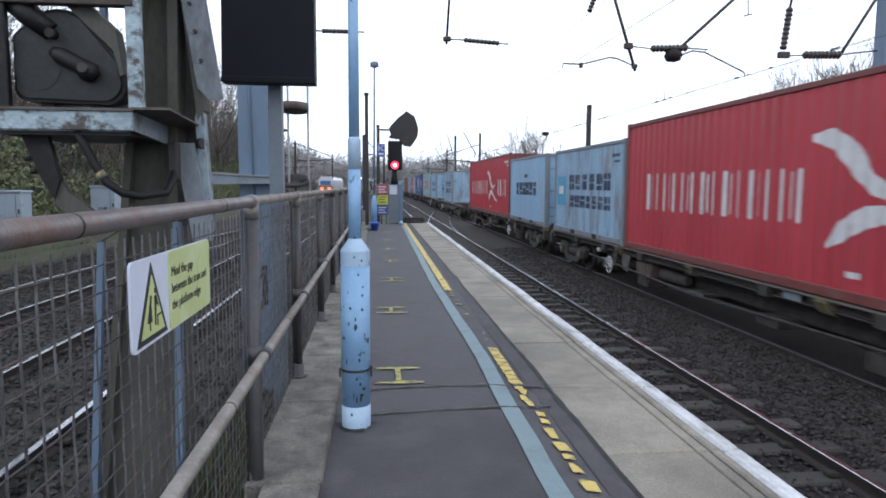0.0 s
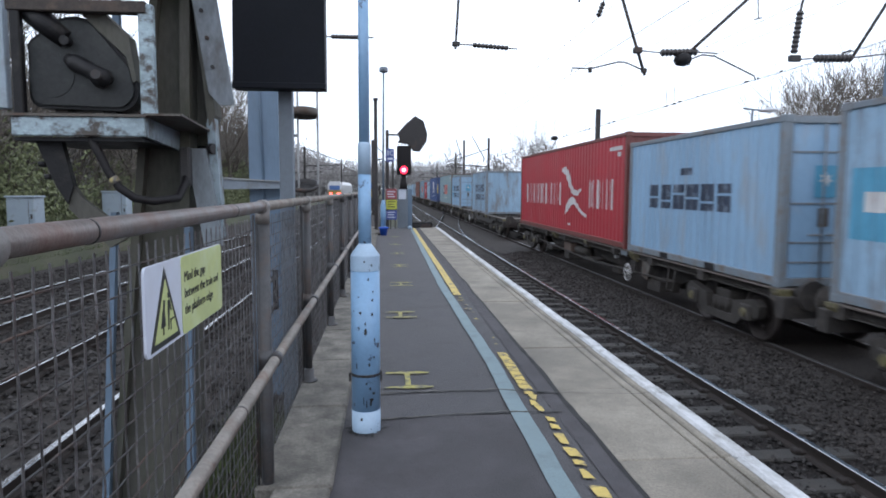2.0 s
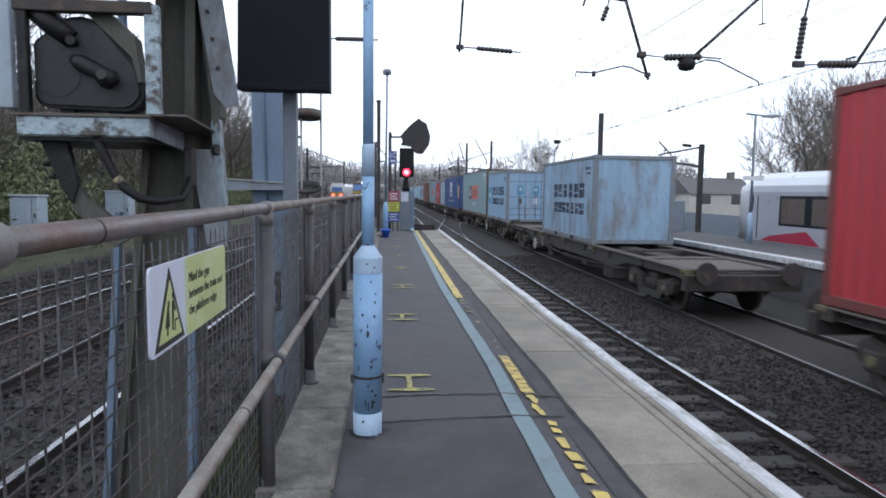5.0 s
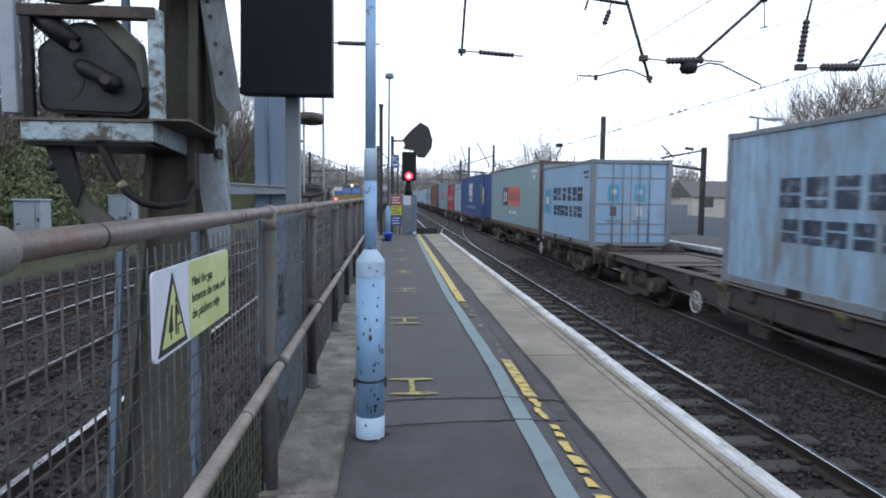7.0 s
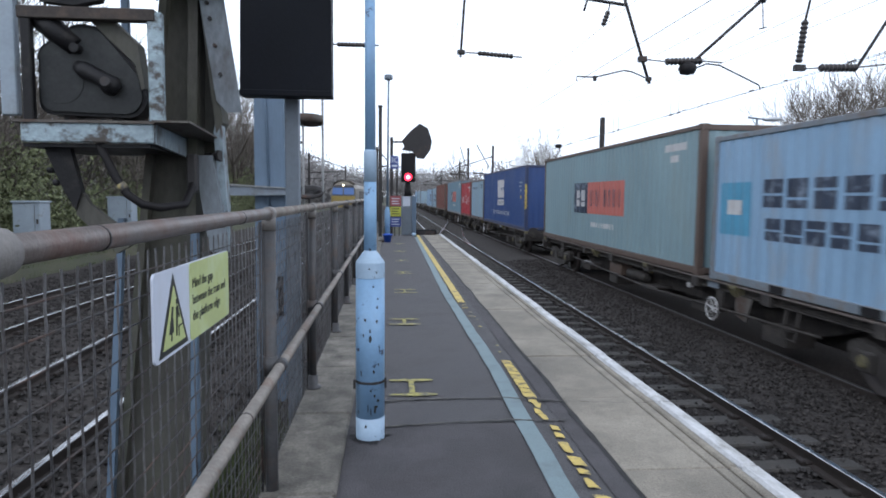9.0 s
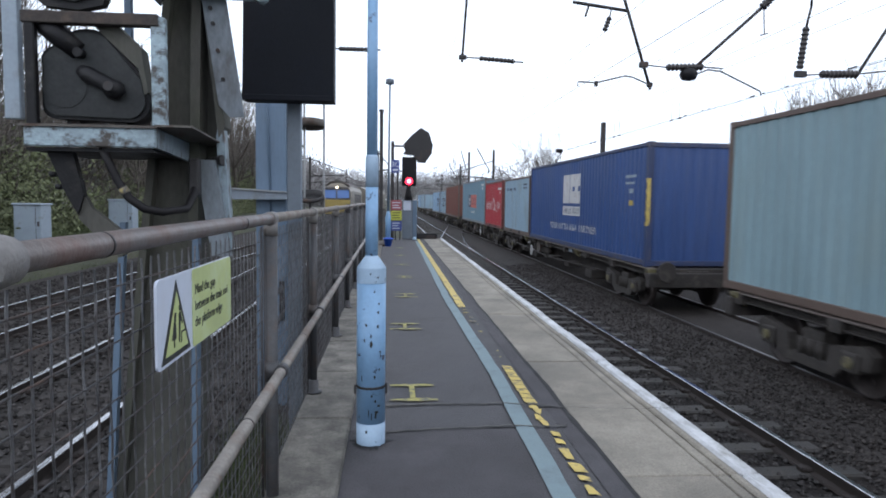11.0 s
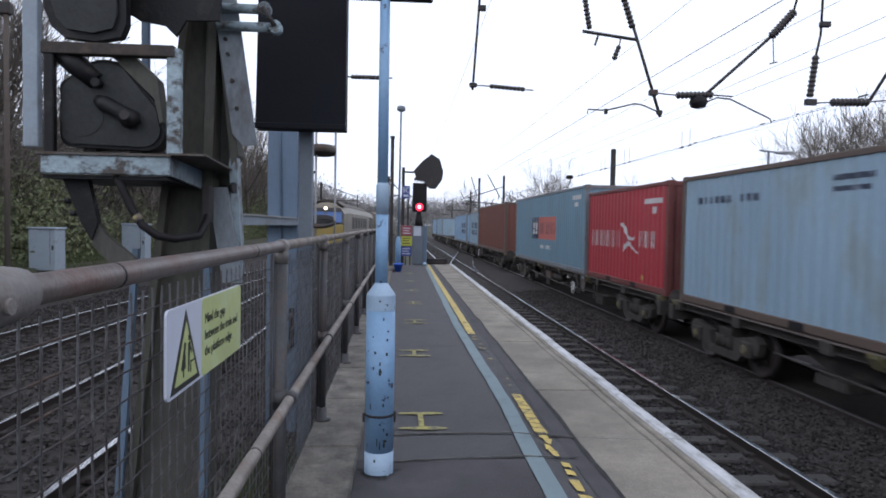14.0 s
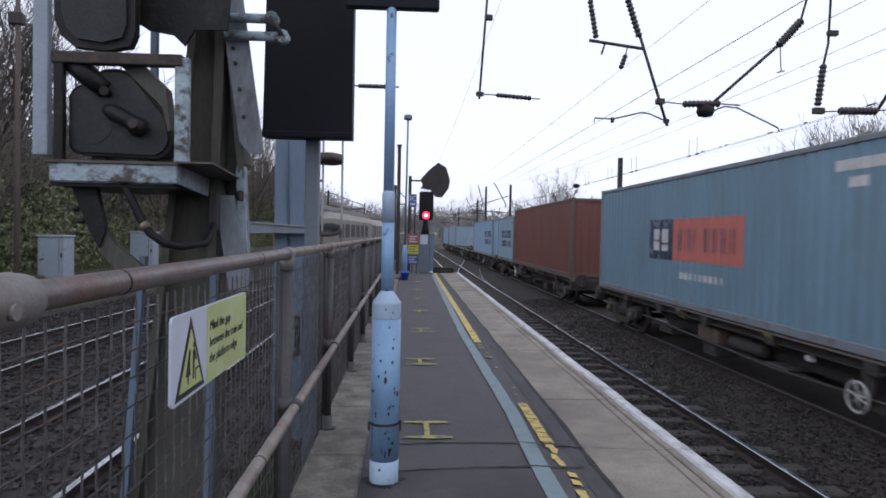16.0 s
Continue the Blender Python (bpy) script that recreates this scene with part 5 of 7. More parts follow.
olpart("link", Geo().tube((4.75, GY, 4.0), (5.16, GY, 3.97), 0.012))
olpart("link", Geo().tube((5.8, GY, 4.0), (6.25, GY, 3.98), 0.014))
olpart("knuckle", Geo().lathe([(0.02, -0.12), (0.13, -0.09), (0.17, 0.0), (0.14, 0.08), (0.05, 0.12)], 12, (5.58, GY, 3.85)), "black")
olpart("cantilever_tube", Geo().tube((5.6, GY, 3.9), (6.98, GY, 5.15), 0.03))
olpart("insulator", insulator((6.96, GY, 5.13), (7.40, GY, 5.62), 0.085), "porcelain")
olpart("link", Geo().tube((7.38, GY, 5.6), (7.9, GY, 7.6), 0.02))
olpart("link", Geo().tube((7.0, GY, 5.1), (7.03, GY, 4.65), 0.01))
olpart("link", Geo().tube((6.95, GY, 4.62), (7.1, GY, 4.66), 0.012))
olpart("steady_arm", Geo().path([(5.7, GY, 3.85), (5.95, GY, 3.95), (6.2, GY, 3.93), (7.0, GY, 3.58), (7.03, GY, 3.5)], 0.015, 6))
olpart("drop_tube", Geo().tube((8.0, GY, 7.6), (7.94, GY, 5.2), 0.022))
olpart("drop_tube", Geo().tube((7.94, GY, 5.2), (7.85, GY, 4.75), 0.022))
olpart("insulator", insulator((7.86, GY, 4.8), (7.77, GY, 4.02), 0.075), "porcelain")
olpart("tube_clamp", Geo().box(7.68, GY - 0.05, 3.86, 7.9, GY + 0.05, 3.98, 0.012))
olpart("tube_clamp", Geo().box(7.92, GY - 0.05, 5.35, 8.12, GY + 0.05, 5.45, 0.012))
olpart("insulator", insulator((8.2, GY, 3.93), (8.95, GY, 3.95), 0.085), "porcelain")
olpart("link", Geo().tube((7.8, GY, 3.9), (8.22, GY, 3.93), 0.014))
olpart("link", Geo().tube((8.9, GY, 3.95), (9.7, GY, 4.05), 0.014))
olpart("stay_tube", Geo().tube((8.95, GY, 3.95), (9.85, GY, 5.4), 0.03))
olpart("insulator", insulator((-0.95, GY, 4.12), (-0.38, GY, 4.12), 0.05), "porcelain")
olpart("link", Geo().tube((-1.3, GY, 4.12), (-0.9, GY, 4.12), 0.014))
olpart("link", Geo().tube((-0.4, GY, 4.12), (-0.2, GY, 4.12), 0.014))
olpart("drop_tube", Geo().tube((-1.3, GY, 7.6), (-1.3, GY, 4.05), 0.025))


def wire(x0, z0, x1, z1, sag, r=0.0045, y0=-6.0, y1=150.0, spans=3, lb="thin dark overhead line wire"):
    w = thing("overhead_wire", (x0, y0, z0), lb, "overhead wire", "overhead wires")
    pts = []
    n = 12 * spans
    for k in range(n + 1):
        f = k / n
        q = (f * spans) % 1.0
        pts.append((x0 + (x1 - x0) * f, y0 + (y1 - y0) * f, z0 + (z1 - z0) * f - sag * 4 * q * (1 - q)))
    part("strand", Geo().path(pts, r, 5, False), M["darksteel"], w)
    return w


wire(3.45, 3.55, 3.45, 3.55, 0.0)
wire(3.55, 4.4, 3.5, 4.35, 0.15, 0.003)
wire(7.03, 3.5, 7.03, 3.5, 0.0)
wire(7.1, 5.05, 7.05, 5.0, 0.5)
wire(5.0, 4.1, 5.0, 4.1, 0.0, 0.0035)
wire(10.6, 3.55, 10.6, 3.55, 0.0, 0.0035)
wire(10.6, 4.9, 10.6, 4.9, 0.45, 0.0035)
w = wire(10.6, 4.6, 10.6, 4.55, 0.0, 0.006, lb="dark feeder wire carrying a row of clips")
for k in range(9):
    y = 12.4 + 1.35 * k + 0.7 * math.sin(k * 2.3)
    h = 0.07 + 0.05 * math.sin(k * 4.1)
    part("wire_clip", Geo().box(10.58, y - h, 4.58, 10.62, y + h, 4.62, 0.01), M["darksteel"], w)
wire(1.5, 6.2, 2.3, 5.0, 0.5, 0.0035)
wire(7.6, 4.55, 7.2, 4.2, 0.0, 0.004)
wire(-3.6, 3.9, -12.0, 3.9, 0.2, 0.006, 12, 150)
# droppers between the wires
dq = thing("dropper_set", (7.1, 30, 3.5), "thin dropper wires with small dark clips", "overhead wire")
for k in range(12):
    y = 15.5 + 3.4 * k + 0.8 * math.sin(k * 1.7)
    for x, o in ((7.03, 0.0), (7.03, 0.45)):
        part("dropper", Geo().tube((x, y + o, 3.5), (x, y + o, 3.5 + 0.42 + 0.12 * math.sin(k * 2.9)), 0.006, n=4).box(x - 0.012, y + o - 0.09, 3.49, x + 0.012, y + o + 0.09, 3.525), M["darksteel"], dq)


def far_mast(x, y, top, arm, lb="dark steel overhead line mast"):
    """A single mast with a bracket arm, stay and insulators."""
    m = thing("overhead_line_mast", (x, y, -1.75), lb, "railway mast", "overhead line masts")
    part("shaft", Geo().box(x - 0.12, y - 0.12, -1.75, x + 0.12, y + 0.12, top, 0.02), M["darksteel"], m)
    if arm:
        part("arm", Geo().path([(x, y, min(4.0, top - 1.2)), (x + arm, y, min(4.2, top - 0.9))], 0.06, 6), M["darksteel"], m)
        part("stay", Geo().path([(x, y, min(6.0, top - 0.15)), (x + arm, y, min(4.6, top - 0.6))], 0.05, 6), M["darksteel"], m)
        if top > 7:
            part("raked_tube", Geo().path([(x + arm * 0.1, y, top - 2.4), (x + arm * 0.45, y, top + 0.15)], 0.055, 6), M["darksteel"], m)
        part("steady_arm", Geo().path([(x + arm, y, 4.25), (x + arm * 0.7, y, 3.55)], 0.04, 6), M["darksteel"], m)
        part("insulator", insulator((x + arm * 0.25, y, 4.05), (x + arm * 0.45, y, 4.1), 0.1, 5), M["porcelain"], m)
    return m


far_mast(12.1, 36.5, 6.0, 0, "plain dark steel mast beyond the freight track")
far_mast(11.6, 73.0, 7.2, -4.2)
far_mast(9.4, 78.0, 7.3, -2.2)
far_mast(11.8, 110.0, 7.4, -4.2)
far_mast(11.8, 150.0, 7.6, -4.2)
far_mast(-1.2, 60.0, 5.9, 1.0)
far_mast(1.0, 95.0, 6.8, 2.2)
far_mast(-9.4, 48.0, 5.6, 0)
far_mast(-9.2, 75.0, 6.2, 4.0)
far_mast(-10.5, 62.0, 5.2, 0)
far_mast(-14.5, 105.0, 6.8, 4.5)
far_mast(-8.8, 130.0, 7.4, 3.0)
far_mast(16.9, 34.0, 4.15, -2.4)

# ---- the opposite platform, its lamp, signal and the waiting passenger train ----
OP = -0.15
op = structure("platform_opposite", Geo().box(10.1, -8, -1.75, 13.0, 70, OP), M["asphalt"], "asphalt platform across the tracks", "platform")
y, k = -8.0, 0
while y < 70:
    part("nosing", Geo().box(10.02, y, OP - 0.14, 10.3, y + 2.98, OP + 0.012, 0.01), M["whiteline"], op)
    y, k = y + 3.0, k + 1
ol2 = thing("lamp_post", (11.85, 20.3, OP), "white platform lamp post with a curved arm", "lamp post", "platform lamp posts")
part("base_section", Geo().lathe([(0.09, 0), (0.09, 0.9), (0.05, 1.0), (0.04, 1.02)], 14, (11.85, 20.3, OP)), M["lampwhite"], ol2)
part("shaft", Geo().tube((11.85, 20.3, OP + 1), (11.85, 20.3, 4.0), 0.045, 0.035), M["cabgrey"], ol2)
part("arm", Geo().path([(11.55, 20.3, 4.05), (11.85, 20.3, 4.02), (12.2, 20.3, 4.0)], 0.03, 8), M["cabgrey"], ol2)
part("lantern", Geo().lathe([(0.05, -0.07), (0.3, -0.03), (0.3, 0.02), (0.08, 0.08)], 16, (12.4, 20.3, 4.0)), M["emuwhite"], ol2, "flat white lantern")
part("name_panel", Geo().box(11.5, 20.22, 1.9, 12.2, 20.25, 2.05), M["emuwhite"], ol2)
s2 = thing("colour_light_signal", (11.6, 28.5, OP), "black signal showing a red aspect on the opposite platform", "railway signal")
part("post", Geo().tube((11.6, 28.5, OP), (11.6, 28.5, 1.5), 0.08), M["cabgrey"], s2)
part("head", Geo().box(11.4, 28.4, 1.55, 11.85, 28.7, 2.5, 0.03).box(11.5, 28.4, 2.5, 12.0, 28.7, 2.95, 0.03), M["black"], s2)
part("red_aspect", Geo().path([(11.6, 28.36, 1.75), (11.6, 28.4, 1.75)], 0.11, 16), M["taillamp"], s2)
part("notice", Geo().box(11.48, 28.38, 0.5, 11.75, 28.41, 1.1), M["signlime"], s2)
sk = thing("loudspeaker_post", (10.34, 40, OP), "thin grey post with a dark oval loudspeaker on a curved arm", "post")
part("shaft", Geo().tube((10.34, 40, OP), (10.34, 40, 3.7), 0.04, 0.03), M["darksteel"], sk)
part("arm", Geo().path([(10.34, 40, 3.65), (10.36, 40, 3.95), (10.46, 40, 4.2), (10.56, 40, 4.4), (10.56, 40, 4.55)], 0.028, 8), M["darksteel"], sk)
part("loudspeaker", Geo().lathe([(0.08, -0.13), (0.2, -0.08), (0.23, 0.0), (0.19, 0.09), (0.06, 0.13)], 14, (10.5, 40, 4.62)), M["black"], sk, "dark oval loudspeaker")
oc = thing("equipment_cabinet", (12.4, 27, OP), "pale grey cabinet on the opposite platform", "equipment cabinet", "line-side cabinets")
part("body", Geo().box(12.0, 27, OP, 12.8, 27.6, 1.15, 0.02), M["cabgrey"], oc)

emu = thing("passenger_train", (14.4, 14, -1.06), "pale grey passenger train with white roof and red doors", "train")
EX = 13.12
sec = [(EX, -0.2), (EX, 1.55), (EX + 0.05, 1.75), (EX + 0.3, 2.0), (EX + 0.75, 2.2), (EX + 2.0, 2.2), (EX + 2.4, 2.0), (EX + 2.75, 1.5), (EX + 2.75, -0.2)]
part("body", Geo().prism(sec[:3] + sec[6:], "y", -10, 22.6), M["emugrey"], emu)
part("roof", Geo().prism([(EX + 0.02, 1.6), (EX + 0.06, 1.78), (EX + 0.3, 2.03), (EX + 0.75, 2.23), (EX + 2.0, 2.23), (EX + 2.45, 2.0), (EX + 2.7, 1.6)], "y", -10, 22.6), M["emuwhite"], emu, "white roof")
nose = []
for f, i, top in ((22.6, 0.0, 0.0), (23.3, 0.12, 0.12), (23.8, 0.35, 0.35), (24.1, 0.7, 0.8)):
    nose.append([(x + (i if x < EX + 1.3 else -i), f, min(z, 2.2 - top)) for x, z in sec])
g = Geo()
n = len(sec)
for a, b in zip(nose, nose[1:]):
    g.add(a + b, [(k, (k + 1) % n, n + (k + 1) % n, n + k) for k in range(n)], True)
g.add(nose[-1], [tuple(range(n))])
part("cab_end", g, M["emuwhite"], emu, "streamlined white cab end")
part("underframe", Geo().box(EX + 0.1, -9.5, -1.06, EX + 2.6, 22, -0.2), M["darksteel"], emu)
for y0, y1 in ((17.75, 20.75), (11.4, 14.4), (5, 8)):
    part("window_band", Geo().box(EX - 0.006, y0, 0.42, EX + 0.01, y1, 1.42, 0.003), M["board"], emu, "black window surround")
    for a, b in ((y0 + 0.12, y0 + 1.3), (y0 + 1.65, y1 - 0.12)):
        part("window", Geo().box(EX - 0.01, a, 0.5, EX - 0.004, b, 1.32), M["deck"], emu, "tinted window")
for y0 in (15.9, 9.6):
    d = part("door", Geo().box(EX - 0.03, y0, -0.14, EX + 0.02, y0 + 1.55, 1.32, 0.01), M["emured"], emu, "red double door")
    for a in (0.25, 0.95):
        part("door_window", Geo().box(EX - 0.036, y0 + a, 0.55, EX - 0.028, y0 + a + 0.35, 1.05), M["deck"], d)
part("red_flash", Geo().add([(EX - 0.004, 18.6, -0.14), (EX - 0.004, 21.8, -0.14), (EX - 0.004, 21.2, 0.05), (EX - 0.004, 19.3, 0.3)], [(0, 1, 2, 3)]), M["emured"], emu, "red wedge-shaped panel")
part("cab_door", Geo().box(EX - 0.005, 22.0, -0.1, EX + 0.01, 22.06, 1.4), M["darksteel"], emu)
part("cab_window", Geo().box(EX + 0.0, 22.3, 0.9, EX + 0.03, 22.55, 1.4), M["board"], emu)

# static train far down the bay line
ft = thing("distant_train", (-10, 128, ZL), "distant electric train with pale cab front and lit tail lamps", "train")
part("body", Geo().prism([(-11.35, 0.3), (-8.65, 0.3), (-8.65, 2.3), (-9.1, 2.9), (-10.9, 2.9), (-11.35, 2.3)], "y", 128, 168), M["emuwhite"], ft)
part("warning_panel", Geo().box(-11.3, 127.95, -0.4, -8.7, 128.0, 1.2), M["yellowcab"], ft)
part("windscreen", Geo().box(-11, 127.94, 1.25, -9, 128.0, 2.1), M["locoblue"], ft)
part("underframe", Geo().box(-11.2, 128, ZL, -8.8, 167, 0.3), M["darksteel"], ft)
for x in (-10.75, -9.3):
    part("tail_lamp", Geo().box(x - 0.25, 127.9, 0.35, x + 0.25, 127.95, 0.75), M["taillamp"], ft)

# houses beyond the opposite platform
for x, y, w, d, h in ((44, 86, 9, 8, 1.6), (58, 82, 8, 8, 1.8), (33, 110, 8, 8, 2.2)):
    hs = thing("house", (x, y, -1.75), "pale rendered house with a slate roof", "house", "houses beyond the railway")
    part("wall", Geo().box(x - w / 2, y - d / 2, -1.75, x + w / 2, y + d / 2, h), M["housewall"], hs)
    part("roof", Geo().prism([(y - d / 2 - 0.3, h), (y + d / 2 + 0.3, h), (y, h + 2.2)], "x", x - w / 2 - 0.2, x + w / 2 + 0.2), M["houseroof"], hs)
    part("chimney", Geo().box(x + w * 0.3, y - 0.4, h + 1.4, x + w * 0.3 + 0.8, y + 0.4, h + 3.0, 0.02), M["oldconcrete"], hs)
    for k in (-0.25, 0.2):
        q = part("window", Geo().box(x + k * w - 0.6, y - d / 2 - 0.03, 0.2, x + k * w + 0.6, y - d / 2 + 0.02, 1.5), M["glass"], hs)
        part("frame", Geo().box(x + k * w - 0.68, y - d / 2 - 0.05, 0.1, x + k * w + 0.68, y - d / 2 - 0.032, 0.2), M["emuwhite"], q)
pf = thing("boundary_fence", (24, 40, -1.75), "grey boundary fence behind the opposite platform", "fence")
for k in range(34):
    part("panel", Geo().box(21.0 + 0.05 * math.sin(k), 14 + 2 * k, -1.75, 21.08, 15.95 + 2 * k, 0.2), M["cabgrey"], pf)

# ---- trees and scrub ----
def grow(seed, height, spread=0.55, depth=5, lean=0.0, upright=0.5):
    """Bare tree: trunk and limbs in one mesh, twigs in another."""
    rng = random.Random(seed)
    limbs, twigs = Geo(), Geo()

    def branch(p, d, ln, r, lev):
        n = 3 if lev < 2 else 2
        pts, rad = [p], [r]
        q = p.copy()
        dd = d.copy()
        for k in range(n):
            dd = (dd + Vector((rng.uniform(-1, 1), rng.uniform(-1, 1), rng.uniform(-0.4, 0.8) * upright)) * 0.16).normalized()
            q = q + dd * ln / n
            pts.append(q.copy())
            rad.append(r * (1 - 0.45 * (k + 1) / n))
        (limbs if lev < 3 else twigs).path(pts, r, (7, 5, 4, 3, 3, 3, 3)[lev], False, rad)
        if lev >= depth:
            return
        kids = (5, 4, 4, 4, 2, 2)[lev]
        for k in range(kids):
            f = rng.uniform(0.35, 1.0) if k else 1.0
            s = pts[min(n, int(f * n))] if f >= 1 else pts[int(f * n)].lerp(pts[int(f * n) + 1], f * n - int(f * n))
            side = Vector((rng.gauss(0, 1), rng.gauss(0, 1), rng.gauss(0.1, 0.5))).normalized()
            nd = (dd * (1.0 if k else 1.4) + side * (0.9 if k else 0.3) * spread * 1.6 + Vector((0, 0, 0.3 * upright))).normalized()
            branch(s, nd, ln * rng.uniform(0.52, 0.78), max(rad[-1] * rng.uniform(0.5, 0.75), 0.011), lev + 1)
    branch(Vector((0, 0, 0)), Vector((lean, 0, 1)).normalized(), height * 0.36, height * 0.017, 0)
    return limbs, twigs


BARE = []
for s, (h, sp) in enumerate(((10, 0.5), (9, 0.6), (11, 0.45), (8, 0.7))):
    a, b = grow(11 + s, h, sp, 5)
    ma, mb = a.mesh("trunk"), b.mesh("crown")
    ma.materials.append(M["bark"])
    mb.materials.append(M["twig"])
    BARE.append((ma, mb))
FAR = []                       # lighter meshes for distant trees, their twigs paled for haze
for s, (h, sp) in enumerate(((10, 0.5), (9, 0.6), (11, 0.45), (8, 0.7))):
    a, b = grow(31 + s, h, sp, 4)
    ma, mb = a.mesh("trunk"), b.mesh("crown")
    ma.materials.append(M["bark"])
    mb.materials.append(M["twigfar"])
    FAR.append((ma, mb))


def bare_tree(kind, x, y, z, size, turn, label, group):
    t = thing("tree", (x, y, z), label, "tree", group)
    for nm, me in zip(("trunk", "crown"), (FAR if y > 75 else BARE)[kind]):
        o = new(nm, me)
        o.parent = t
    t.scale = (size, size, size * random.uniform(0.9, 1.1))
    t.rotation_euler[2] = turn
    return t


rt = random.Random(5)
# tall trees at the back of the scrub
for x, y, q in ((-13.4, 58, 1.5), (-14.6, 62, 1.62), (-16, 66, 1.5), (-15.2, 70, 1.6), (-17.5, 72, 1.7), (-13.6, 66, 1.3), (-14.2, 22, 1.25), (-13.2, 20.5, 1.1), (-15.5, 25, 1.35), (-14.0, 25.5, 1.2), (-16.5, 23, 1.3)):
    bare_tree(int(-x * 3) % 4, x, y, -1.75, q, y, "tall bare tree at the back of the scrub", "trees in the scrub")
for x, y, q in ((30.0, 46, 1.2), (31.5, 44, 1.32), (33.5, 46, 1.35), (35.5, 45, 1.3), (30.5, 49, 1.35), (16.9, 74, 0.93), (18.0, 75, 0.98)):
    bare_tree(int(x * 3) % 4, x, y, -1.75, q, y + x, "tall bare tree with fine pale twigs", "trees beyond the tracks")
# behind the opposite platform
for k in range(26):
    bare_tree(k % 4, max(19.0, 0.66 * (14 + 1.1 * k)) + rt.uniform(0, 8), 14 + 1.1 * k + rt.uniform(-0.8, 0.8), -1.75, rt.uniform(0.85, 1.1), rt.uniform(0, 6.3), "tall bare tree with dense dark branches", "trees behind the opposite platform")
for x, y, s in ((13.5, 58, 0.62), (15.5, 61, 0.66), (17.5, 52, 0.72), (22, 56, 0.75), (27, 62, 0.8), (31, 75, 0.9), (15, 82, 0.75), (19, 100, 0.9), (23, 80, 0.85)):
    bare_tree(int(x) % 4, x, y, -1.75, s, x, "bare tree beyond the tracks", "trees beyond the tracks")
# along both sides in the distance
for k in range(26):
    y = 120 + 8 * k
    bare_tree(k % 4, 13 + rt.uniform(0, 26), y, -1.75, rt.uniform(0.9, 1.25), k, "distant bare tree beside the line", "distant trees")
for k in range(30):
    y = 60 + 7 * k
    bare_tree((k + 1) % 4, -17 - rt.uniform(0, 26), y, -1.75, rt.uniform(0.7, 1.0), k, "distant bare tree beside the bay lines", "distant trees")
for k in range(9):
    bare_tree(k % 4, 10 - 4.5 * k, 290 + rt.uniform(0, 30), -1.75, rt.uniform(0.9, 1.3), k, "distant bare tree closing the view", "distant trees")
# left bank
for k in range(40):
    y = 8 + 1.3 * k
    bare_tree((k + 2) % 4, -13.5 - rt.uniform(0, 9), y + rt.uniform(-1, 1), -1.75, rt.uniform(0.85, 1.3), rt.uniform(0, 6), "bare tree in the scrub beside the bay lines", "trees in the scrub")


def leaf_clump(seed, n, rx, rz):
    rng = np.random.default_rng(seed)
    d = rng.normal(size=(n, 3))
    d /= np.linalg.norm(d, axis=1)[:, None]
    lump = np.array([noise.noise(Vector(q) * 1.7 + Vector((seed, 0, 0))) for q in d])
    c = d * (rng.random((n, 1)) ** 0.45) * (1 + 0.55 * lump[:, None]) * np.array([rx, rx, rz]) + np.array([0, 0, rz * 0.85])
    u = rng.normal(size=(n, 3))
    u /= np.linalg.norm(u, axis=1)[:, None]
    w = np.cross(u, rng.normal(size=(n, 3)))
    w /= np.linalg.norm(w, axis=1)[:, None]
    s = rng.uniform(0.028, 0.066, (n, 1))
    v = np.stack([c - u * s, c + w * s * 0.5, c + u * s, c - w * s * 0.5], 1).reshape(-1, 3)
    me = bpy.data.meshes.new("foliage")
    me.from_pydata(v.tolist(), [], (np.arange(n * 4).reshape(n, 4)).tolist())
    me.materials.append(M["leafgreen"])
    return me


BUSH = [leaf_clump(s, 5000, 1.5, 1.5) for s in range(3)]
STEM = []
for s in range(2):
    a, b = grow(40 + s, 4.0, 0.9, 3, upright=0.8)
    a.add(b.v, b.f, True)
    me = a.mesh("stem")
    me.materials.append(M["bark"])
    STEM.append(me)
for k in range(74):
    row = k % 3
    y = 6 + 0.95 * k + rt.uniform(-1, 1)
    x = -13.0 - 2.2 * row - rt.uniform(0, 1.4)
    if 27 < y < 46 and row:            # a gap in the scrub
        continue
    b = thing("bush", (x, y, -1.75), "green spring bush with bare stems in the scrub", "bush", "bushes beside the bay lines")
    o = new("foliage", BUSH[k % 3])
    o.parent = b
    o2 = new("stem", STEM[k % 2])
    o2.parent = b
    sc = rt.uniform(1.1, 1.6) * (1 + 0.32 * row)
    b.scale = (sc, sc, sc * rt.uniform(0.95, 1.3))
    b.rotation_euler[2] = rt.uniform(0, 6.3)
for k in range(20):
    y = 45 + 5 * k
    b = thing("bush", (14 + rt.uniform(0, 12), y, -1.75), "low green bush across the tracks", "bush", "bushes across the tracks")
    o = new("foliage", BUSH[k % 3])
    o.parent = b
    b.scale = (1.3, 1.3, 0.9)


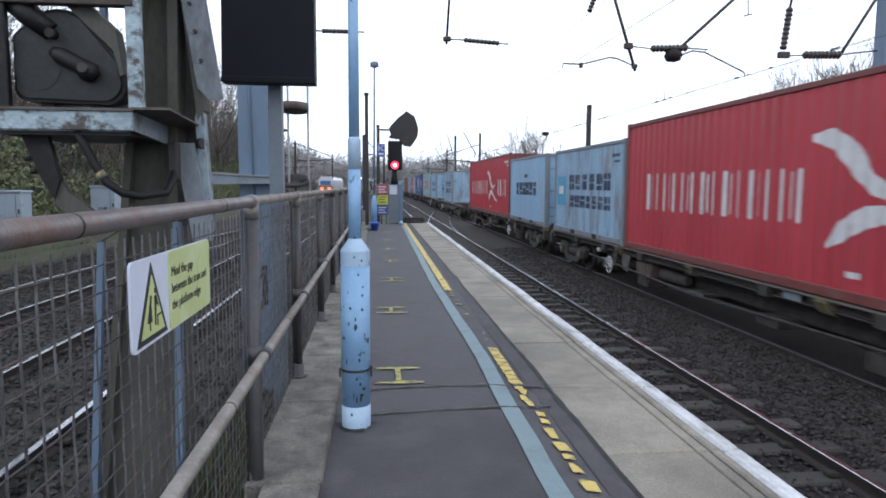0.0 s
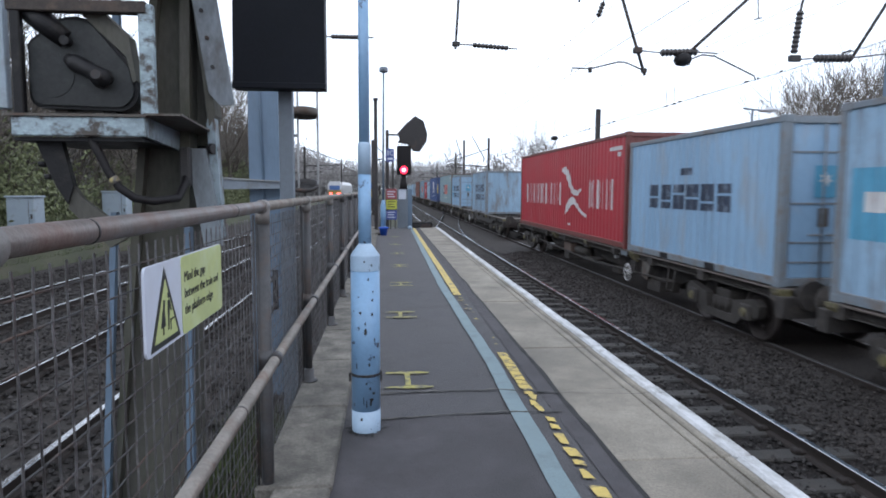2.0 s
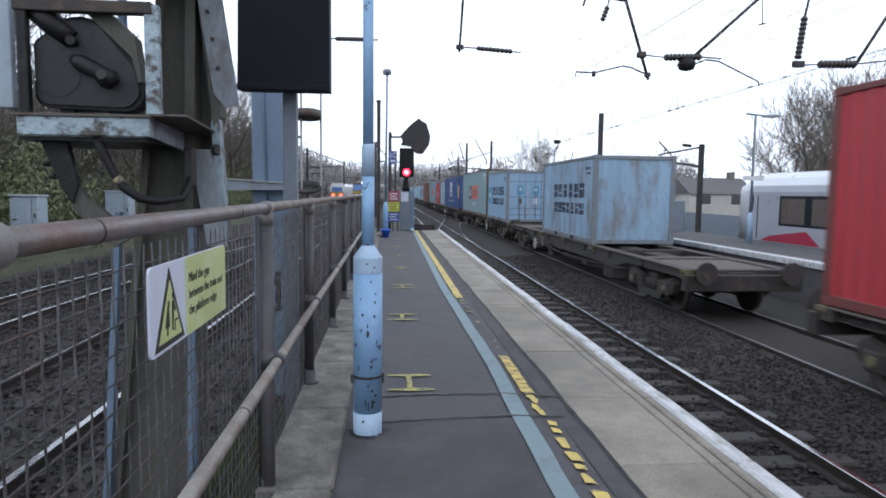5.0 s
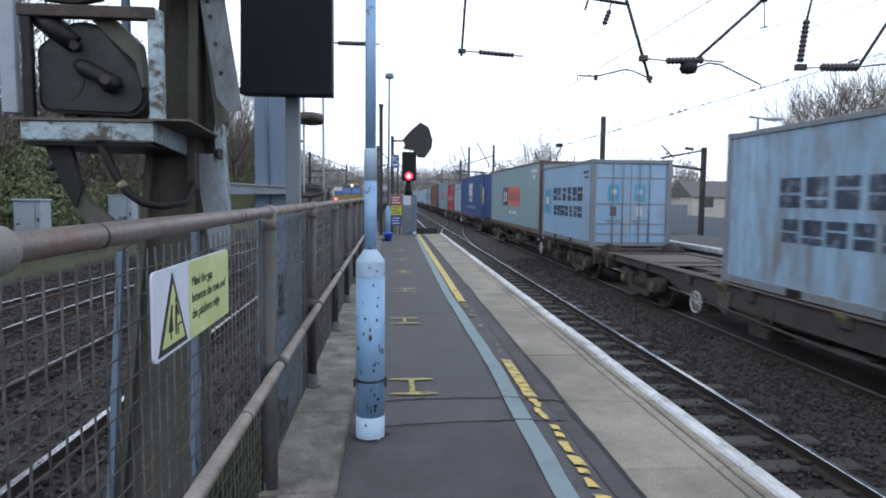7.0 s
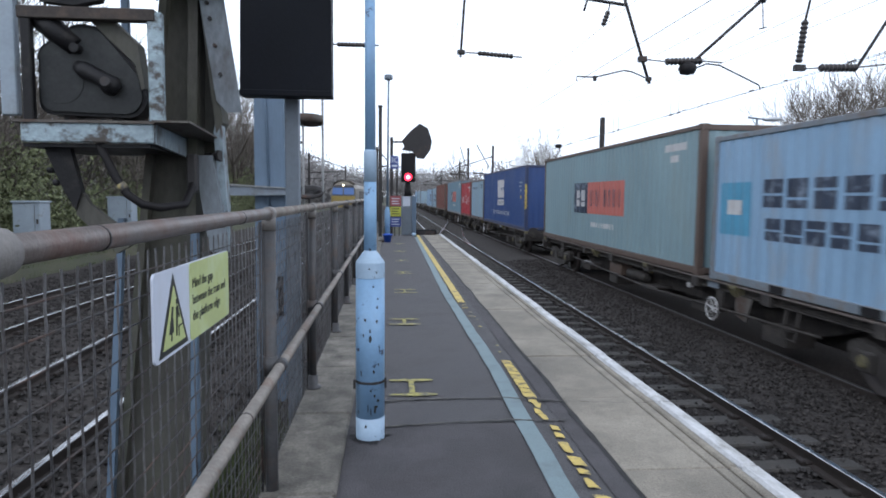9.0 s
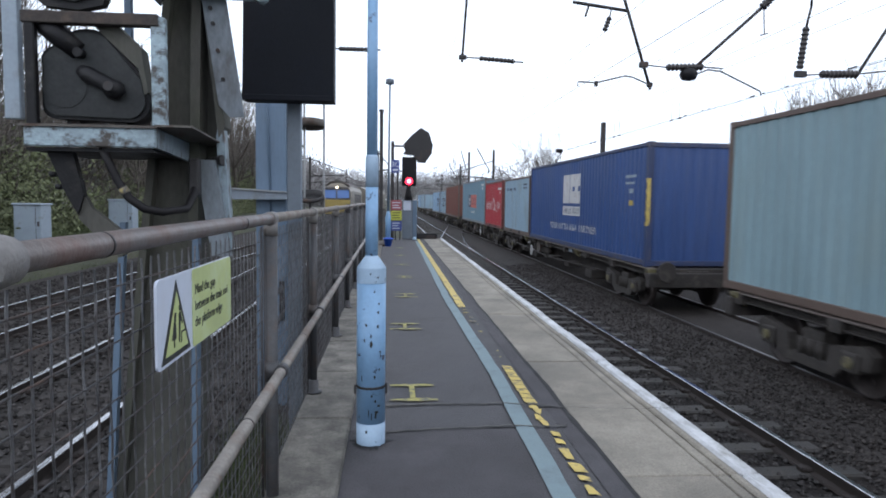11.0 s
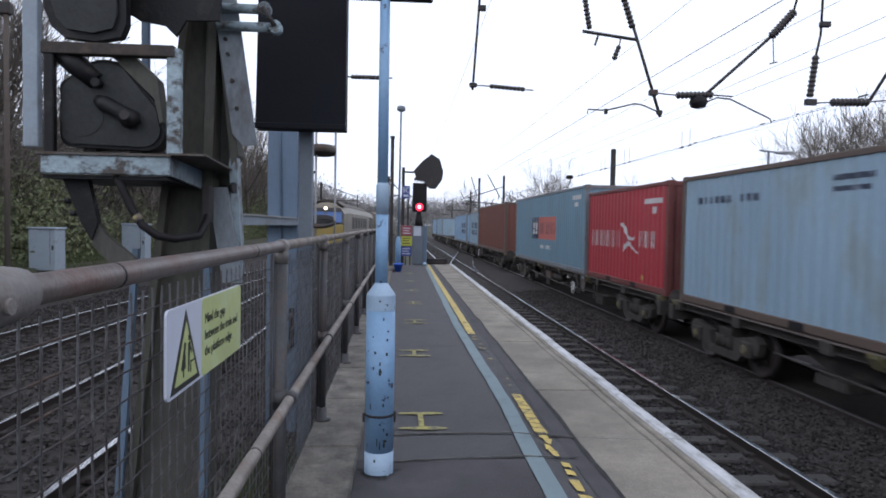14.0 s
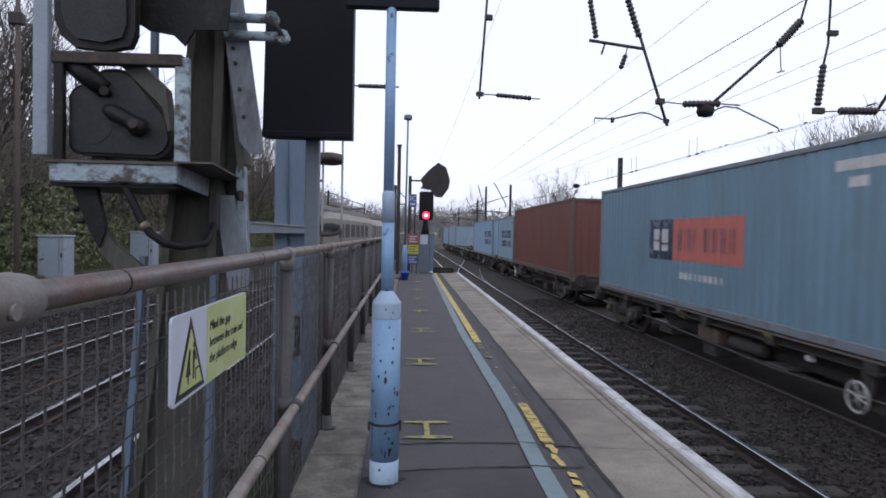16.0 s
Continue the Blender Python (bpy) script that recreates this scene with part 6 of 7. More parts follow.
def grass(x0, x1, y0, y1, z, n, seed, tall=0.18):
    rng = np.random.default_rng(seed)
    x, y = rng.uniform(x0, x1, n), rng.uniform(y0, y1, n)
    h = tall * rng.uniform(0.35, 1.2, n)
    a = rng.uniform(0, 6.28, n)
    dx, dy = 0.005 * np.cos(a), 0.005 * np.sin(a)
    lx, ly = h * rng.normal(0, 0.35, n), h * rng.normal(0, 0.35, n)
    v = np.stack([np.stack([x - dx, y - dy, np.full(n, z)], 1), np.stack([x + dx, y + dy, np.full(n, z)], 1), np.stack([x + lx, y + ly, z + h], 1)], 1).reshape(-1, 3)
    me = bpy.data.meshes.new("grass")
    me.from_pydata(v.tolist(), [], np.arange(3 * n).reshape(n, 3).tolist())
    me.materials.append(M["grass"])
    return tagged(new("grass", me), "thin green weeds and grass in the ballast", "grass", "", "stuff")


def woods(name, label, spots, seed):
    """Far woods as loose twig and bud flecks, paled for haze, gathered in uneven crowns."""
    rng = np.random.default_rng(seed)
    out = []
    for x, y, r, h in spots:
        n = 560
        d = rng.normal(size=(n, 3))
        d /= np.linalg.norm(d, axis=1)[:, None]
        c = d * (rng.random((n, 1)) ** 0.5) * np.array([r, r, h * 0.5]) * (0.75 + 0.5 * rng.random((n, 1))) + np.array([x, y, -1.75 + h * 0.5])
        u = rng.normal(size=(n, 3)) * np.array([0.5, 0.5, 1.0])
        u /= np.linalg.norm(u, axis=1)[:, None]
        w = np.cross(u, rng.normal(size=(n, 3)))
        w /= np.linalg.norm(w, axis=1)[:, None]
        s = rng.uniform(0.3, 0.85, (n, 1))
        out.append(np.stack([c - u * s, c + w * 0.1, c + u * s, c - w * 0.1], 1).reshape(-1, 3))
    v = np.concatenate(out)
    me = bpy.data.meshes.new(name)
    me.from_pydata(v.tolist(), [], np.arange(len(v)).reshape(-1, 4).tolist())
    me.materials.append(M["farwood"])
    return tagged(new(name, me), label, "woodland", "", "stuff")


rw = random.Random(9)
woods("far_woods", "grey-brown leafless woods in the distance beyond the bay lines", [(-18 - rw.uniform(0, 40) - 0.06 * y, y, rw.uniform(2.5, 4.5), rw.uniform(8, 14)) for y in [60 + 1.7 * k for k in range(150)]], 1)
woods("far_woods", "grey-brown leafless woods in the distance beyond the through lines", [(16 + rw.uniform(0, 40), y, rw.uniform(2.5, 4.5), rw.uniform(6, 10.5)) for y in [100 + 2.0 * k for k in range(110)]], 2)
woods("far_woods", "grey-brown leafless woods closing the view down the line", [(-30 + 0.75 * k, 300 + rw.uniform(0, 40), rw.uniform(3, 5), rw.uniform(14, 20)) for k in range(90)], 3)
woods("far_woods", "hazy leafless belt of trees along the bay lines", [(-16 - rw.uniform(0, 8), y, rw.uniform(2.2, 3.6), rw.uniform(9, 14)) for y in [85 + 1.7 * k for k in range(105)]], 6)
woods("far_woods", "grey leafless thicket behind the scrub by the bay lines", [(-19 - rw.uniform(0, 9), 8 + 0.9 * k, rw.uniform(1.6, 2.6), rw.uniform(7, 12)) for k in range(70)], 4)
grass(-1.5, -0.68, 1.5, 6.5, ZL - 0.17, 5000, 3, 0.28)
grass(-13.5, -11.0, 8, 40, -0.08, 26000, 4, 0.3)
for k in range(4):                 # tufts down the slope of the bank
    grass(-11.0 + 0.27 * k, -10.73 + 0.27 * k, 8, 40, -0.2 - 0.26 * k, 5000 - 1000 * k, 10 + k, 0.2)

# ---- the container train ----
ZB = -0.055


def cor(y, p=0.28, d=0.022):
    """Depth of the pressed steel wall at y along the side."""
    q = (y % p) / p
    if q < 0.27:
        return 0.0
    if q < 0.5:
        return d * (q - 0.27) / 0.23
    if q < 0.77:
        return d
    return d * (1 - (q - 0.77) / 0.23)


def cor_stops(y0, y1, p=0.28):
    out = [y0]
    k = math.floor(y0 / p)
    while k * p < y1:
        for q in (0, 0.27, 0.5, 0.77):
            y = (k + q) * p
            if y0 + 1e-4 < y < y1 - 1e-4:
                out.append(y)
        k += 1
    return out + [y1]


def decal(y0, y1, lo, hi, x=0.022):
    """Paint that follows the pressed wall from y0 to y1 between two heights, numbers or functions of y."""
    g = Geo()
    ys = cor_stops(y0, y1)
    for k, y in enumerate(ys):
        a, b = (lo(y) if callable(lo) else lo), (hi(y) if callable(hi) else hi)
        g.v += [(x + cor(y) - 0.004, y, a), (x + cor(y) - 0.004, y, b)]
        if k:
            g.f.append((2 * k - 2, 2 * k - 1, 2 * k + 1, 2 * k))
    g.s = [False] * len(g.f)
    return g


def bars(nm, y1, y0, z0, z1, n, paint, style="solid", gaps=(), lb="plain painted bar in place of a letter"):
    """A row of n plain bars, one for each character of a word, running from y1 down to y0."""
    out = []
    w = (y1 - y0) / n
    for k in range(n):
        if k in gaps:
            continue
        c = y1 - (k + 0.5) * w
        h = z1 - z0
        if style == "thin":            # slender uprights
            g = Geo()
            for o, q in ((-0.27, 0.045), (-0.02, 0.025), (0.25, 0.075)):
                d = decal(c + (o - q) * w, c + (o + q) * w, z0 + (0.06 * h if o == -0.02 else 0), z1 - (0.06 * h if o == -0.02 else 0))
                g.add(d.v, d.f)
        elif style == "split":         # a block with a level slit
            g = Geo()
            cut = (0.46, 0.32, 0.62)[k % 3]
            pieces = [(-0.4, 0.4, 0, cut - 0.045), (-0.4, 0.4, cut + 0.045, 1)]
            for o0, o1, a, b in pieces:
                d = decal(c + o0 * w, c + o1 * w, z0 + a * h, z0 + b * h)
                g.add(d.v, d.f)
        else:
            g = decal(c - w * 0.31, c + w * 0.31, z0, z1)
        out.append((nm, g, paint, lb))
    return out


PANELS = {}


def container(length, high, paint, frame, label, marks, doors=False):
    """A steel box container: origin at its near lower corner, its side towards -x, its length along y."""
    c = thing("shipping_container", (0, 0, 0), label, "shipping container", "containers on the freight train")
    W, L, Hh = 2.438, length, high
    key = (length, high, paint)
    if key not in PANELS:
        g = Geo()
        ys = cor_stops(0.13, L - 0.13)
        for k, y in enumerate(ys):
            g.v += [(0.022 + cor(y), y, 0.15), (0.022 + cor(y), y, Hh - 0.09)]
            if k:
                g.f.append((2 * k - 2, 2 * k - 1, 2 * k + 1, 2 * k))
        g.s = [False] * len(g.f)
        me = g.mesh("side_panel")
        me.materials.append(M[paint])
        g2 = Geo().box(W - 0.05, 0.13, 0.15, W - 0.02, L - 0.13, Hh - 0.09)
        me2 = g2.mesh("side_panel")
        me2.materials.append(M[paint])
        g3 = Geo().box(0.06, 0.1, Hh - 0.05, W - 0.06, L - 0.1, Hh - 0.02)
        me3 = g3.mesh("roof")
        me3.materials.append(M[paint])
        PANELS[key] = (me, me2, me3)
    me, me2, me3 = PANELS[key]
    part("side_panel", me, M[paint], c)
    part("side_panel", me2, M[paint], c)
    part("roof", me3, M[paint], c)
    part("floor", Geo().box(0.06, 0.06, 0.08, W - 0.06, L - 0.06, 0.15), M["wagon"], c)
    for x in (0.0, W - 0.09):
        part("bottom_rail", Geo().box(x, 0.16, 0.02, x + 0.09, L - 0.16, 0.155, 0.008), M[frame], c)
        part("top_rail", Geo().box(x + 0.005, 0.16, Hh - 0.10, x + 0.085, L - 0.16, Hh - 0.015, 0.008), M[frame], c)
        for y in (0.0, L - 0.14):
            part("corner_post", Geo().box(x if x == 0 else x - 0.05, y, 0.11, x + (0.14 if x == 0 else 0.09), y + 0.14, Hh - 0.11, 0.01), M[frame], c)
    if L < 8:                          # black plates on the bottom rail stand for shaded fork-lift pockets
        for y in (L / 2 - 1.15, L / 2 + 0.8):
            part("fork_pocket", Geo().box(-0.003, y, 0.03, 0.004, y + 0.36, 0.145), M["black"], c, "black plate standing for a shaded fork-lift pocket")
    for y in (0.01, L - 0.10):
        part("end_rail", Geo().box(0.14, y, Hh - 0.13, W - 0.14, y + 0.09, Hh - 0.02, 0.008), M[frame], c)
        part("end_sill", Geo().box(0.14, y, 0.02, W - 0.14, y + 0.09, 0.14, 0.008), M[frame], c)
    for x in (0, W - 0.162):
        for y in (0, L - 0.178):
            for z in (0, Hh - 0.118):
                part("corner_casting", Geo().box(x - 0.004, y - 0.004, z, x + 0.166, y + 0.182, z + 0.118, 0.012), M[frame], c)
    if doors:
        for s in (0, 1):
            x0 = 0.14 if s == 0 else W / 2 + 0.008
            x1 = W / 2 - 0.008 if s == 0 else W - 0.14
            d = part("door", Geo().box(x0, 0.05, 0.14, x1, 0.09, Hh - 0.13, 0.006), M[paint], c, "pale blue double door leaf")
            for z in (0.36, 0.66, 1.25, 2.02):
                part("door_rib", Geo().box(x0 + 0.03, 0.038, z, x1 - 0.03, 0.05, z + 0.035, 0.004), M["frameblue"], d)
            for f in (0.34, 0.62):
                xb = x0 + (x1 - x0) * (f if s == 0 else 1 - f) + (0.16 if s == 0 else -0.16)
                part("locking_bar", Geo().tube((xb, 0.015, 0.1), (xb, 0.015, Hh - 0.1), 0.017, n=8), M["frameblue"], d)
                part("handle", Geo().box(xb - 0.22, -0.002, 0.78, xb + 0.02, 0.012, 0.81, 0.004), M["galv"], d)
            xs = x0 + (0.56 if s == 0 else 0.26)
            part("emblem_panel", Geo().box(xs - 0.17, 0.032, 1.36, xs + 0.17, 0.036, 1.84), M["starblue"], d, "bright blue emblem panel")
            st = []
            for k in range(14):
                r = 0.12 if k % 2 == 0 else 0.055
                st.append((xs + r * math.sin(k * math.pi / 7), 1.63 + r * math.cos(k * math.pi / 7)))
            part("emblem", Geo().prism(st, "y", 0.028, 0.031), M["letterwhite"], d, "white star shape")
            part("data_plate", Geo().box(xs - 0.09, 0.034, 0.92, xs + 0.08, 0.04, 1.2), M["signwhite"] if s else M["deck"], d)
    else:
        g = Geo()
        xs = [x - 0.0 for x in cor_stops(0.14, W - 0.14)]
        for k, x in enumerate(xs):
            g.v += [(x, 0.03 + cor(x), 0.14), (x, 0.03 + cor(x), Hh - 0.12)]
            if k:
                g.f.append((2 * k - 2, 2 * k - 1, 2 * k + 1, 2 * k))
        g.s = [False] * len(g.f)
        # red boxes' near end takes the darker frame red to stand for shade
        part("end_panel", g, M[frame if paint == "cred" else paint], c)
    part("end_panel", Geo().box(0.14, L - 0.07, 0.14, W - 0.14, L - 0.04, Hh - 0.12), M[paint], c)
    for nm, g, mt, lb in marks:
        part(nm, g, M[mt], c, lb)
    return c


def bird(yc, zc, sy, sz):
    """Two plain wing shapes, white, above one another."""
    tabs = ([(1.35, 0.72), (0.95, 0.78), (0.5, 0.55), (0.2, 0.15), (-0.1, 0.02), (-0.5, -0.02), (-0.75, 0.08)], [(1.35, 0.62), (0.95, 0.5), (0.5, 0.1), (0.2, -0.1), (-0.1, -0.16), (-0.5, -0.16), (-0.75, 0.0)],
            [(1.0, -0.72), (0.75, -0.42), (0.35, -0.22), (0, -0.2), (-0.3, -0.36), (-0.8, -0.6), (-1.35, -0.72)], [(1.0, -0.8), (0.75, -0.72), (0.35, -0.52), (0, -0.42), (-0.3, -0.52), (-0.8, -0.72), (-1.35, -0.82)])

    def f(tab):
        ks = sorted((yc + p[0] * sy, zc + p[1] * sz) for p in tab)
        return lambda y: float(np.interp(y, [k[0] for k in ks], [k[1] for k in ks]))
    hi, lo, hi2, lo2 = [f(t) for t in tabs]
    return [("emblem", decal(yc - 0.75 * sy, yc + 1.35 * sy, lo, hi), "letterwhite", "white wing-shaped emblem"),
            ("emblem", decal(yc - 1.35 * sy, yc + 1.0 * sy, lo2, hi2), "letterwhite", "white wing-shaped emblem")]


def red_marks(L, Hh):
    if L > 8:
        return [*bars("letter_bar", 11.4, 5.95, 0.95, 1.72, 7, "letterwhite", "thin"), *bird(4.55, 1.45, 1.0, 1.0), *bars("letter_bar", 3.15, 0.9, 0.94, 1.75, 3, "letterwhite", "thin"),
                ("number_bar", decal(0.4, 1.35, Hh - 0.42, Hh - 0.32), "letterwhite", ""), ("number_bar", decal(0.5, 0.75, Hh - 0.58, Hh - 0.47), "letterwhite", ""), ("number_bar", decal(4.9, 5.15, 0.32, 0.4), "letterwhite", "")]
    return [*bars("letter_bar", 5.73, 3.2, 0.98, 1.45, 7, "letterwhite", "thin"), *bird(2.48, 1.27, 0.5, 0.5), *bars("letter_bar", 1.8, 0.74, 1.04, 1.45, 3, "letterwhite", "thin"),
            ("number_bar", decal(0.36, 1.45, 2.1, 2.22), "letterwhite", ""), ("number_bar", decal(0.75, 1.0, 1.86, 2.02), "letterwhite", ""), ("label_plate", decal(1.4, 1.6, 0.24, 0.36), "yellowline", "")]


def sealand_marks(star):
    out = [*bars("letter_bar", 4.58, 0.95, 1.34, 1.78, 6, "letterdark", "split"), *bars("letter_bar", 4.5, 0.95, 0.82, 1.17, 7, "letterdark", "split"),
           ("number_bar", decal(0.35, 0.9, 2.18, 2.26), "letterdark", ""), ("number_bar", decal(0.35, 0.8, 2.04, 2.1), "letterdark", "")]
    if star:
        q = decal(5.15, 5.6, 1.2, 1.45)
        out += [("emblem_panel", decal(4.9, 5.85, 0.85, 1.75), "starblue", "blue emblem panel"), ("emblem", Geo().add([(p[0] - 0.003, p[1], p[2]) for p in q.v], q.f), "letterwhite", "")]
    return out


def nedl_marks(L):
    return [("name_panel", decal(7.15, 8.5, 1.0, 1.92), "letterdark", "dark blue name panel"), ("name_panel", decal(4.1, 7.15, 1.0, 1.92), "letterorange", "orange name panel"),
            *[(a, Geo().add([(p[0] - 0.003, p[1], p[2]) for p in g.v], g.f), m, l) for a, g, m, l in (*bars("letter_bar", 6.95, 4.35, 1.22, 1.7, 8, "letterdark", "thin", (3,)), *bars("letter_bar", 8.3, 7.35, 1.2, 1.7, 2, "letterwhite", "split"))],
            *bars("letter_bar", 6.76, 4.75, 0.62, 0.76, 9, "letterwhite"), ("number_bar", decal(0.7, 1.68, 2.45, 2.6), "letterwhite", ""), ("number_bar", decal(1.05, 1.4, 2.22, 2.36), "letterwhite", "")]


def navy_marks():
    blocks = [(7.14, 7.38, 1.44, 2.38), (6.88, 7.09, 1.44, 2.38), (6.64, 6.84, 1.44, 2.38), (6.04, 6.58, 1.44, 2.38), (5.38, 5.98, 1.44, 2.38)]
    dots = [Geo().add([(p[0] - 0.003, p[1], p[2]) for p in g.v], g.f) for g in (decal(6.06, 6.24, 1.83, 1.98), decal(5.4, 5.6, 1.83, 1.98))]
    words = []
    for word, y in (("YOUR", 9.1), ("INTRA-ASIA", 7.84), ("PARTNER", 5.46)):
        me = text_mesh(word, 0.31, Matrix.Identity(4), 0.0)
        me.transform(Matrix(((0, 0, -1, 0.0175), (-1.33, 0, 0, y), (0, 1, 0, 0.545), (0, 0, 0, 1))))
        words.append(("lettering", me, "letterwhite", "white painted word of the slogan"))
    return [*[("emblem", decal(*q), "letterwhite", "white painted block shape") for q in blocks], *[("emblem_dot", q, "cnavy", "") for q in dots], ("name_panel", decal(5.36, 7.38, 1.04, 1.34), "letterwhite", "white name panel"),
            *[(a, Geo().add([(p[0] - 0.003, p[1], p[2]) for p in g.v], g.f), m, l) for a, g, m, l in bars("letter_bar", 7.25, 5.5, 1.09, 1.29, 8, "letterdark", "thin")], *words,
            *[("number_bar", Geo().box(1.95, 0.02, 1.25 + 0.13 * k, 2.03, 0.026, 1.345 + 0.13 * k), "cabgrey", "") for k in range(9)],
            ("number_bar", decal(0.8, 1.5, 2.1, 2.17), "cabpale", ""), ("number_bar", decal(0.85, 1.5, 1.94, 2.0), "cabpale", ""), ("number_bar", decal(0.98, 1.25, 1.72, 1.83), "cabpale", ""), ("label_plate", decal(0.95, 1.25, 1.42, 1.54), "yellowline", "")]


# distance of each near end along the train, at the clip's start
LOW, HC, L20, L40 = 2.591, 2.896, 6.1, 12.46
LOADS = [
    (2.45, container(L40, HC, "cred", "framered", "long red container with white lettering and wing emblem", red_marks(L40, HC))),
    (15.0, container(L20, LOW, "cbluerust", "frameblue", "short pale blue container with rust stains and dark lettering", sealand_marks(True))),
    (22.25, container(L20, LOW, "cblue", "frameblue", "short pale blue container with one dark line of lettering", [*bars("letter_bar", 5.0, 1.4, 1.08, 1.58, 6, "letterdark", "split"), ("emblem", decal(2.95, 3.4, 1.76, 1.9), "letterdark", "")], True)),
    (28.55, container(L40, HC, "cred", "framered", "long red container with white lettering and wing emblem", red_marks(L40, HC))),
    (50.97, container(L20, LOW, "cbluerust", "frameblue", "short pale blue container with rust-streaked end wall", sealand_marks(False))),
    (64.72, container(L20, LOW, "cblue", "frameblue", "short pale blue container with closed double doors", sealand_marks(True), True)),
    (71.32, container(L40, HC, "cgrey", "framebrown", "long grey-green container with dark blue and orange name panel", nedl_marks(L40))),
    (87.3, container(L40, HC, "cnavy", "framenavy", "long dark blue container with white lettering", navy_marks())),
    (100.0, container(L20, LOW, "cpale", "framebrown", "short light grey container with small dark lettering", [*bars("letter_bar", 5.44, 3.22, 2.0, 2.13, 10, "letterdark", "solid", (6,)), ("number_bar", decal(0.6, 1.4, 2.2, 2.28), "letterdark", ""), ("number_bar", decal(0.7, 1.4, 2.05, 2.12), "letterdark", "")])),
    (106.8, container(L20, LOW, "cred", "framered", "short red container with white lettering and wing emblem", red_marks(L20, LOW))),
    (113.2, container(L40, HC, "cteal", "frameblue", "long blue-grey container with dark blue and orange name panel", nedl_marks(L40))),
    (129.2, container(L40, HC, "cbrown", "framebrown", "long plain oxide brown container", [])),
    (142.0, container(L20, LOW, "cpale", "frameblue", "short pale grey container with dark lettering", sealand_marks(False))),
    (151.0, container(L40, LOW, "cblue", "frameblue", "long pale blue container with dark lettering", sealand_marks(False))),
    (186.0, container(L40, LOW, "cpale", "frameblue", "long pale grey container far back in the train", [])),
    (200.0, container(L40, LOW, "cblue", "frameblue", "long pale blue container far back in the train", [])),
]
# a yellow safety board on the end post of the dark blue container
part("post_marking", Geo().box(-0.007, -0.012, 0.95, 0.07, 0.085, 2.05, 0.004), M["yellowline"], LOADS[7][1], "yellow marking on the corner post")
for k in range(4):
    part("marking_bar", Geo().box(-0.010, 0.02, 1.05 + 0.25 * k, -0.0072, 0.07, 1.2 + 0.25 * k), M["signink"], LOADS[7][1])


